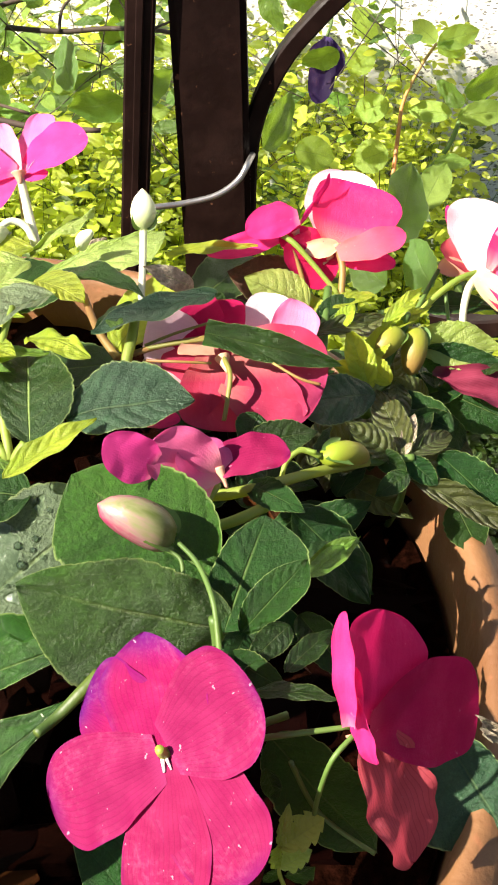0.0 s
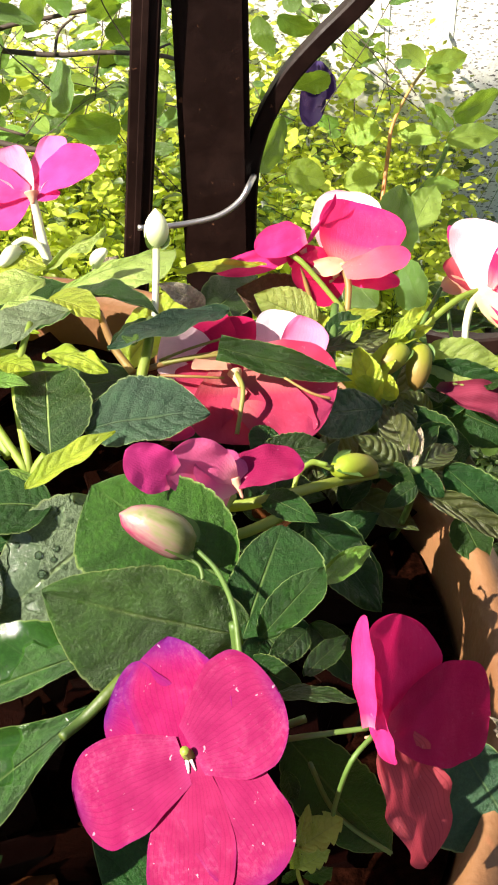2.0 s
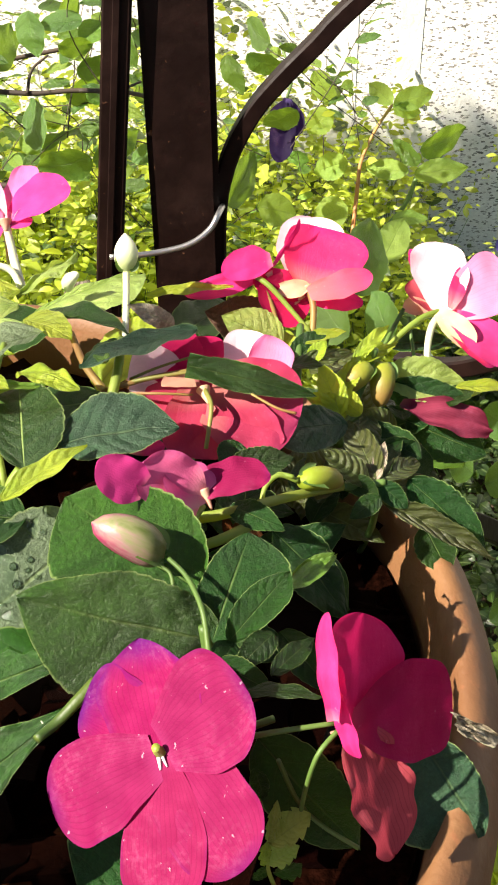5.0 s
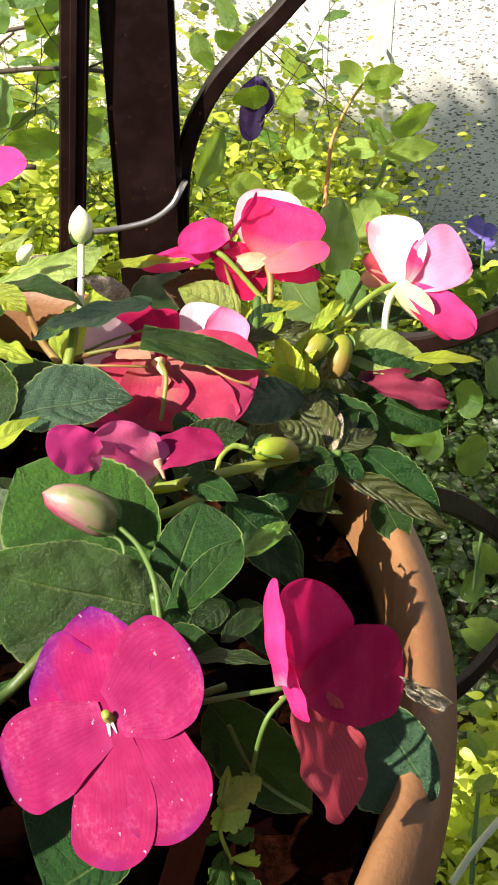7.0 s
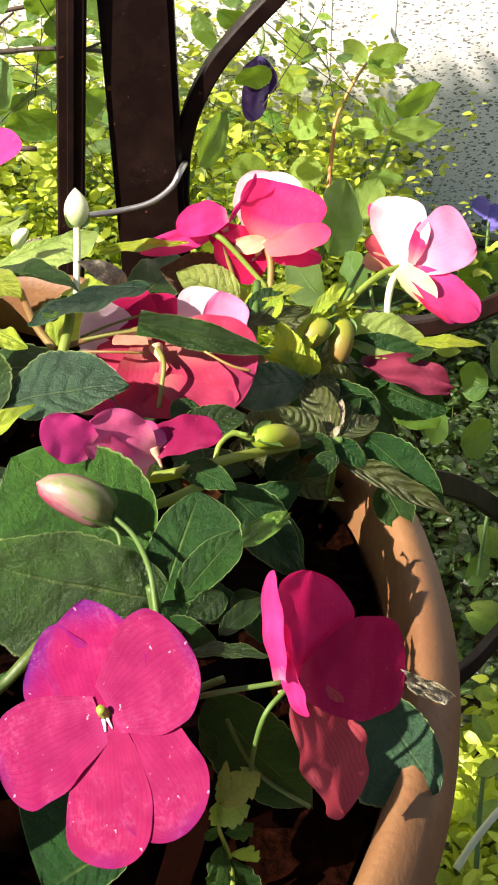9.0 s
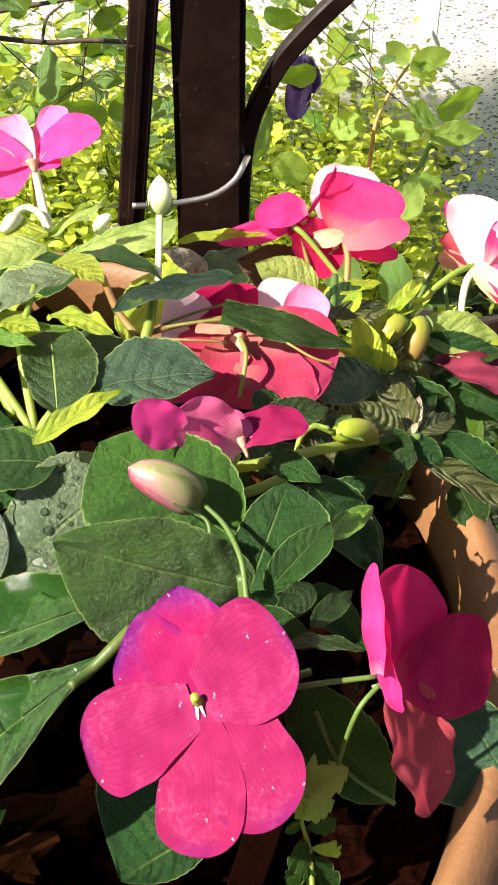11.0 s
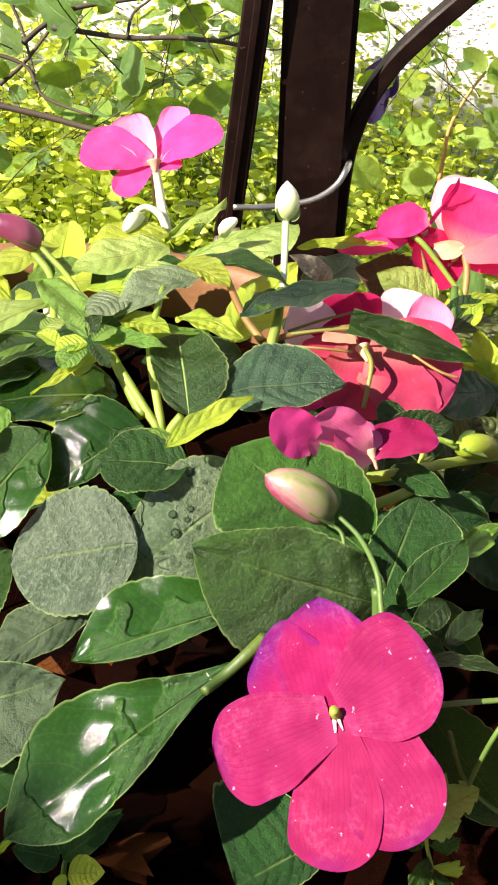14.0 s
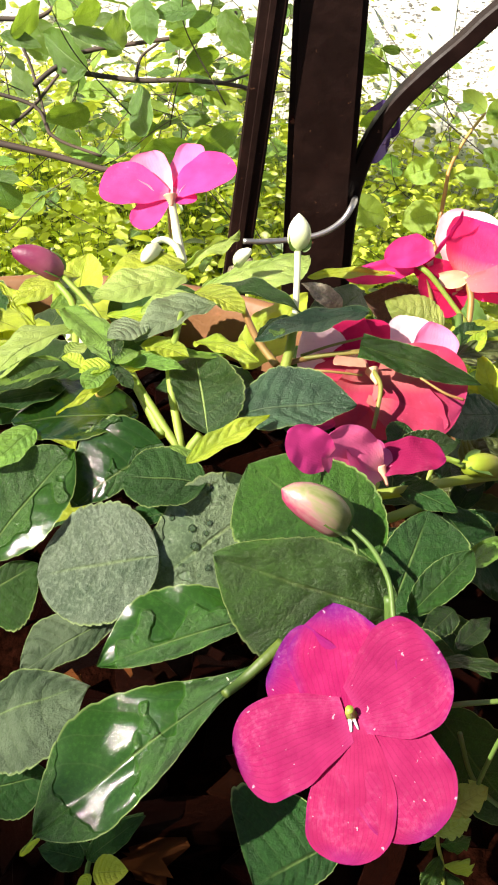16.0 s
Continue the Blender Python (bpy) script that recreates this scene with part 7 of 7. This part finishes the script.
leaf(shrub, (-0.2899, 1.1479, 0.6359), (-0.2700, 1.1467, 0.5966), 0.0383, (-0.2589, -0.9609, -0.0977), M_SHRUB, point=0.55, teeth=8)
leaf(shrub, (-0.2817, 1.1768, 0.5915), (-0.3241, 1.2105, 0.5966), 0.0320, (-0.6247, -0.7550, -0.1993), M_SHRUB, point=0.55, teeth=8)
leaf(shrub, (-0.1461, 1.0925, 0.6420), (-0.1147, 1.1153, 0.6343), 0.0249, (0.4976, -0.8002, -0.3347), M_SHRUB, point=0.55, teeth=8)
leaf(shrub, (-0.1288, 1.0795, 0.6251), (-0.0972, 1.1045, 0.6201), 0.0323, (0.5140, -0.7385, -0.4363), M_SHRUB, point=0.55, teeth=8)
leaf(shrub, (-0.2869, 1.1015, 0.5773), (-0.3164, 1.1375, 0.5864), 0.0307, (-0.7095, -0.6509, 0.2701), M_SHRUB, point=0.55, teeth=8)
leaf(shrub, (-0.2667, 1.1307, 0.5330), (-0.2515, 1.1295, 0.4926), 0.0320, (-0.2712, -0.9595, -0.0753), M_SHRUB, point=0.55, teeth=8)
leaf(shrub, (-0.3053, 0.9971, 0.5270), (-0.2985, 1.0003, 0.4954), 0.0440, (-0.2145, -0.9659, -0.1449), M_SHRUB, point=0.55, teeth=8)
leaf(shrub, (-0.2756, 0.9865, 0.6733), (-0.2562, 1.0265, 0.6909), 0.0307, (0.9051, -0.4239, -0.0328), M_SHRUB, point=0.55, teeth=8)
leaf(shrub, (-0.2284, 1.1901, 0.6066), (-0.2023, 1.2230, 0.6085), 0.0288, (0.7818, -0.6231, 0.0239), M_SHRUB, point=0.55, teeth=8)
leaf(shrub, (-0.1595, 1.2082, 0.5469), (-0.1119, 1.2467, 0.5534), 0.0417, (0.6230, -0.7231, -0.2984), M_SHRUB, point=0.55, teeth=8)
leaf(shrub, (-0.0843, 1.2074, 0.5434), (-0.0551, 1.2568, 0.5645), 0.0417, (0.8417, -0.5336, 0.0826), M_SHRUB, point=0.55, teeth=8)
leaf(shrub, (-0.2592, 1.2001, 0.6201), (-0.2336, 1.2332, 0.6223), 0.0352, (0.7862, -0.5957, -0.1646), M_SHRUB, point=0.55, teeth=8)
leaf(shrub, (-0.1470, 1.1062, 0.6592), (-0.1277, 1.1434, 0.6700), 0.0337, (0.8915, -0.4523, -0.0277), M_SHRUB, point=0.55, teeth=8)
leaf(shrub, (-0.2918, 1.0456, 0.5875), (-0.3247, 1.0587, 0.5696), 0.0337, (-0.0254, -0.8288, -0.5590), M_SHRUB, point=0.55, teeth=8)

# the rest of its leaves, in loose sprays along short twigs
for k in range(92):
    right_side = k % 5 == 0
    y = rng.uniform(1.22, 1.66) if right_side else rng.uniform(0.98, 1.55)
    x = rng.uniform(0.02, 0.20) if right_side else rng.uniform(-0.62, 0.0)
    top = 1.02 - 0.345 * y
    root = Vector((x, y, top - rng.uniform(0.02, 0.30) + (0.0 if right_side else 0.04)))
    way = Vector((rng.normal(0, 0.7), rng.normal(0, 0.4), rng.uniform(0.3, 1.0))).normalized()
    reach = rng.uniform(0.06, 0.13)
    bend = Vector((rng.normal(0, 0.010), rng.normal(0, 0.010), 0.0))
    stalk(shrub, [root - way * reach * 0.7 - bend, root + bend, root + way * reach * 0.5, root + way * reach + bend], 0.0007, 0.0004, M_TWIG, "twig")
    for q in range(int(rng.integers(3, 6))):
        b = root + way * reach * (q / 5 + 0.1)
        size = rng.uniform(0.018, 0.034) if right_side else rng.uniform(0.026, 0.050)
        a = rng.uniform(0, 6.28)
        tip = b + Vector((math.cos(a) * size, math.sin(a) * size * 0.6, rng.uniform(-0.5, 0.45) * size))
        leaf(shrub, b, tip, size * rng.uniform(0.42, 0.62), (rng.normal(0, 0.6), rng.normal(-0.4, 0.5), 0.8), (M_SHRUB, M_COVERL, M_SHRUB, M_FRESH)[q % 4], point=0.45, teeth=7)

tall_weed = thing("tall_weed", (0.17, 1.3825, GROUND), "tall weed with orange stem and toothed leaves", "weed")
stalk(tall_weed, [(0.1818, 1.3826, 0.1961), (0.2011, 1.4729, 0.2995), (0.2086, 1.5027, 0.3286), (0.2308, 1.5344, 0.3611), (0.2569, 1.5610, 0.3874)], 0.0034, 0.0020, M_OTWIG, 'branch')
stalk(tall_weed, [(0.1818, 1.3826, 0.1961), (0.2162, 1.4208, 0.2372), (0.2671, 1.4585, 0.2788), (0.2897, 1.4927, 0.3142)], 0.0040, 0.0034, M_STEM, 'branch')
stalk(tall_weed, [(0.1700, 1.3825, GROUND - 0.01), (0.1760, 1.3825, 0.1000), (0.1818, 1.3826, 0.1961)], 0.005, 0.004, M_STEM)
leaf(tall_weed, (0.2522, 1.5308, 0.3996), (0.3162, 1.5700, 0.4010), 0.0335, (0.4530, -0.7547, 0.4746), M_COVERL, point=0.55, teeth=8)
leaf(tall_weed, (0.2524, 1.5318, 0.4008), (0.2239, 1.5831, 0.4110), 0.0287, (-0.6093, -0.4658, 0.6417), M_COVERL, point=0.55, teeth=8)
leaf(tall_weed, (0.2521, 1.5282, 0.3965), (0.2974, 1.5519, 0.3778), 0.0240, (0.5167, -0.8335, 0.1957), M_COVERL, point=0.55, teeth=8)
leaf(tall_weed, (0.2822, 1.4535, 0.3642), (0.3523, 1.5008, 0.3770), 0.0499, (0.5716, -0.8093, -0.1354), M_SHRUB, point=0.55, teeth=8)
leaf(tall_weed, (0.2735, 1.4326, 0.3383), (0.3536, 1.4643, 0.3328), 0.0359, (0.3299, -0.7301, 0.5984), M_COVERL, point=0.55, teeth=8)
leaf(tall_weed, (0.2658, 1.4355, 0.3413), (0.2106, 1.4716, 0.3325), 0.0296, (-0.5163, -0.6544, 0.5525), M_COVERL, point=0.55, teeth=8)
leaf(tall_weed, (0.2384, 1.3744, 0.3031), (0.2915, 1.3996, 0.2888), 0.0230, (0.4268, -0.4513, 0.7837), M_COVERL, point=0.55, teeth=8)
leaf(tall_weed, (0.2875, 1.4669, 0.3431), (0.2536, 1.5165, 0.3514), 0.0380, (-0.8279, -0.5460, -0.1285), M_SHRUB, point=0.55, teeth=8)
leaf(tall_weed, (0.1580, 1.1259, 0.3364), (0.1838, 1.2053, 0.3929), 0.0757, (0.6815, -0.5587, 0.4726), M_SHRUB, point=0.55, teeth=8)
leaf(tall_weed, (0.0130, 1.0889, 0.4712), (0.0436, 1.1468, 0.5057), 0.0416, (0.7878, -0.5637, 0.2483), M_SHRUB, point=0.55, teeth=8)
leaf(tall_weed, (0.0508, 1.2515, 0.3876), (0.1003, 1.2676, 0.3668), 0.0414, (0.4429, -0.7675, 0.4635), M_COVERL, point=0.55, teeth=8)
leaf(tall_weed, (0.1674, 1.3006, 0.3602), (0.1259, 1.3175, 0.3328), 0.0432, (-0.5284, -0.7889, 0.3136), M_COVERL, point=0.55, teeth=8)
leaf(tall_weed, (0.2083, 1.2527, 0.3047), (0.2434, 1.3138, 0.3358), 0.0432, (0.1394, -0.5115, 0.8479), M_COVERL, point=0.55, teeth=8)
leaf(tall_weed, (0.1757, 1.3934, 0.3790), (0.1326, 1.4141, 0.3542), 0.0374, (-0.5264, -0.8188, 0.2293), M_COVERL, point=0.55, teeth=8)
leaf(tall_weed, (0.1553, 1.4374, 0.4310), (0.1266, 1.4486, 0.3956), 0.0374, (-0.4066, -0.9126, 0.0416), M_COVERL, point=0.55, teeth=8)
leaf(tall_weed, (0.0988, 1.2653, 0.5020), (0.0596, 1.2822, 0.4784), 0.0388, (-0.0886, -0.8717, -0.4819), M_SHRUB, point=0.55, teeth=8)
leaf(tall_weed, (0.0402, 1.2500, 0.5742), (0.0851, 1.2608, 0.5503), 0.0336, (-0.0506, -0.8708, -0.4891), M_SHRUB, point=0.55, teeth=8)
leaf(tall_weed, (0.0658, 1.2567, 0.5839), (0.0420, 1.2998, 0.5950), 0.0386, (-0.8744, -0.4853, 0.0033), M_SHRUB, point=0.55, teeth=8)
leaf(tall_weed, (0.0185, 1.3114, 0.5528), (0.0372, 1.3070, 0.5070), 0.0352, (-0.5925, -0.7880, -0.1672), M_SHRUB, point=0.55, teeth=8)
leaf(tall_weed, (0.1393, 1.5312, 0.4496), (0.1721, 1.5302, 0.4013), 0.0343, (0.1052, -0.9902, 0.0921), M_COVERL, point=0.55, teeth=8)
leaf(tall_weed, (0.1375, 0.9941, 0.3638), (0.1048, 1.0472, 0.3884), 0.0640, (-0.8055, -0.5704, 0.1608), M_SHRUB, point=0.55, teeth=8)
leaf(tall_weed, (0.1854, 0.9916, 0.3640), (0.1660, 1.0440, 0.3886), 0.0560, (-0.8559, -0.4434, 0.2661), M_SHRUB, point=0.55, teeth=8)
violet = thing("violet_flower", (0.0893, 1.3329, 0.4889), "drooping dark violet flower among the leaves", "flower")
petal(violet, (0.0907, 1.3337, 0.4900), (0.0786, 1.2843, 0.4292), 0.0317, (-0.0068, -0.7754, 0.6315), M_VIOLET)
petal(violet, (0.0934, 1.3444, 0.4843), (0.1025, 1.3151, 0.4494), 0.0278, (-0.1175, -0.7764, 0.6192), M_VIOLET)
petal(violet, (0.0886, 1.3211, 0.4936), (0.0704, 1.3004, 0.4672), 0.0205, (0.0820, -0.8097, 0.5811), M_VIOLET)
stalk(violet, [(0.0907, 1.3337, 0.4900), (0.0973, 1.3547, 0.5084), (0.0851, 1.3866, 0.5389)], 0.0017, 0.0017, M_STEM, 'branch')
iris = thing("violet_flower", (0.4337, 1.4540, 0.1854), "small blue-violet flower against the wall", "flower")
petal(iris, (0.4296, 1.4568, 0.1886), (0.4198, 1.4787, 0.2146), 0.0252, (-0.2697, -0.7843, 0.5586), M_IRIS)
petal(iris, (0.4337, 1.4549, 0.1867), (0.4495, 1.4691, 0.2048), 0.0218, (-0.1023, -0.7401, 0.6646), M_IRIS)
petal(iris, (0.4338, 1.4566, 0.1886), (0.4469, 1.4480, 0.1789), 0.0202, (-0.2233, -0.8565, 0.4653), M_IRIS)
stalk(iris, [(0.4337, 1.4540, 0.1854), (0.4302, 1.4315, 0.1505), (0.4242, 1.3931, 0.0958)], 0.0021, 0.0021, M_STEM, 'branch')
leaf(iris, (0.4198, 1.4070, 0.1654), (0.3908, 1.4051, 0.1090), 0.0508, (0.1280, -0.9913, -0.0317), M_SHRUB, point=0.55, teeth=8)
leaf(iris, (0.4176, 1.3966, 0.1525), (0.4679, 1.4226, 0.1352), 0.0662, (0.4180, -0.8980, -0.1378), M_SHRUB, point=0.55, teeth=8)
leaf(iris, (0.4148, 1.3553, 0.1399), (0.3766, 1.3744, 0.1093), 0.0653, (-0.3203, -0.9297, -0.1818), M_SHRUB, point=0.55, teeth=8)
bank = thing("leafy_weed", (0.36, 0.95, GROUND), "broad-leaved weed on the shaded earth", "weed")
leaf(bank, (0.3363, 0.8265, 0.0128), (0.3024, 0.8600, 0.0104), 0.0260, (-0.3789, -0.3225, 0.8674), M_COVERL, point=0.55, teeth=8)
leaf(bank, (0.3434, 0.8385, 0.0278), (0.3074, 0.8661, 0.0181), 0.0234, (-0.3957, -0.2017, 0.8960), M_COVERL, point=0.55, teeth=8)
leaf(bank, (0.2640, 0.8979, 0.2525), (0.2454, 0.9329, 0.2560), 0.0480, (-0.8710, -0.4768, 0.1182), M_SHRUB, point=0.55, teeth=8)
leaf(bank, (0.2975, 0.9648, 0.1784), (0.3436, 0.9949, 0.1770), 0.0520, (0.5317, -0.7996, 0.2791), M_SHRUB, point=0.55, teeth=8)
leaf(bank, (0.2002, 0.8453, 0.3420), (0.2367, 0.8430, 0.3068), 0.0513, (-0.3012, -0.9202, -0.2502), M_SHRUB, point=0.55, teeth=8)
leaf(bank, (0.3566, 1.0825, 0.1677), (0.3285, 1.1198, 0.1671), 0.0560, (-0.7931, -0.5961, 0.1250), M_SHRUB, point=0.55, teeth=8)
leaf(bank, (0.3640, 1.0910, 0.1785), (0.3938, 1.1392, 0.1947), 0.0560, (0.5476, -0.5512, 0.6295), M_SHRUB, point=0.55, teeth=8)
leaf(bank, (0.2772, 0.7981, 0.1320), (0.3078, 0.8324, 0.1379), 0.0320, (0.5557, -0.5958, 0.5799), M_SHRUB, point=0.55, teeth=8)
leaf(bank, (0.3200, 0.8150, 0.1553), (0.2966, 0.8525, 0.1615), 0.0320, (-0.7822, -0.5411, 0.3088), M_SHRUB, point=0.55, teeth=8)
leaf(bank, (0.2378, 0.5548, 0.1490), (0.2631, 0.5748, 0.1434), 0.0150, (0.2565, -0.0547, 0.9650), M_COVERL, point=0.55, teeth=8)
leaf(bank, (0.2487, 0.5734, 0.1722), (0.2390, 0.6020, 0.1748), 0.0150, (-0.2154, -0.1638, 0.9627), M_COVERL, point=0.55, teeth=8)
leaf(bank, (0.2550, 0.5985, 0.2031), (0.2396, 0.6149, 0.1906), 0.0150, (-0.6942, -0.1098, 0.7114), M_COVERL, point=0.55, teeth=8)
leaf(bank, (0.2643, 0.5853, 0.1876), (0.2487, 0.5918, 0.1630), 0.0170, (-0.8147, -0.4093, 0.4107), M_COVERL, point=0.55, teeth=8)
leaf(bank, (0.2206, 0.5027, 0.1632), (0.2496, 0.5240, 0.1611), 0.0143, (0.1438, -0.0954, 0.9850), M_COVERL, point=0.55, teeth=8)
stalk(bank, [(0.1748, 0.4018, 0.2740), (0.1925, 0.4184, 0.2889), (0.2151, 0.4348, 0.3041), (0.2320, 0.4465, 0.3131)], 0.0028, 0.0024, M_WSTEM, 'branch')
stalk(bank, [(0.1998, 0.4269, 0.2273), (0.2039, 0.4505, 0.2500), (0.2093, 0.4743, 0.2729)], 0.0021, 0.0017, M_STEM, 'branch')
stalk(bank, [(0.2893, 0.8013, 0.1367), (0.2990, 0.8342, 0.1709), (0.3055, 0.8520, 0.1868)], 0.0024, 0.0018, M_STEM, 'branch')
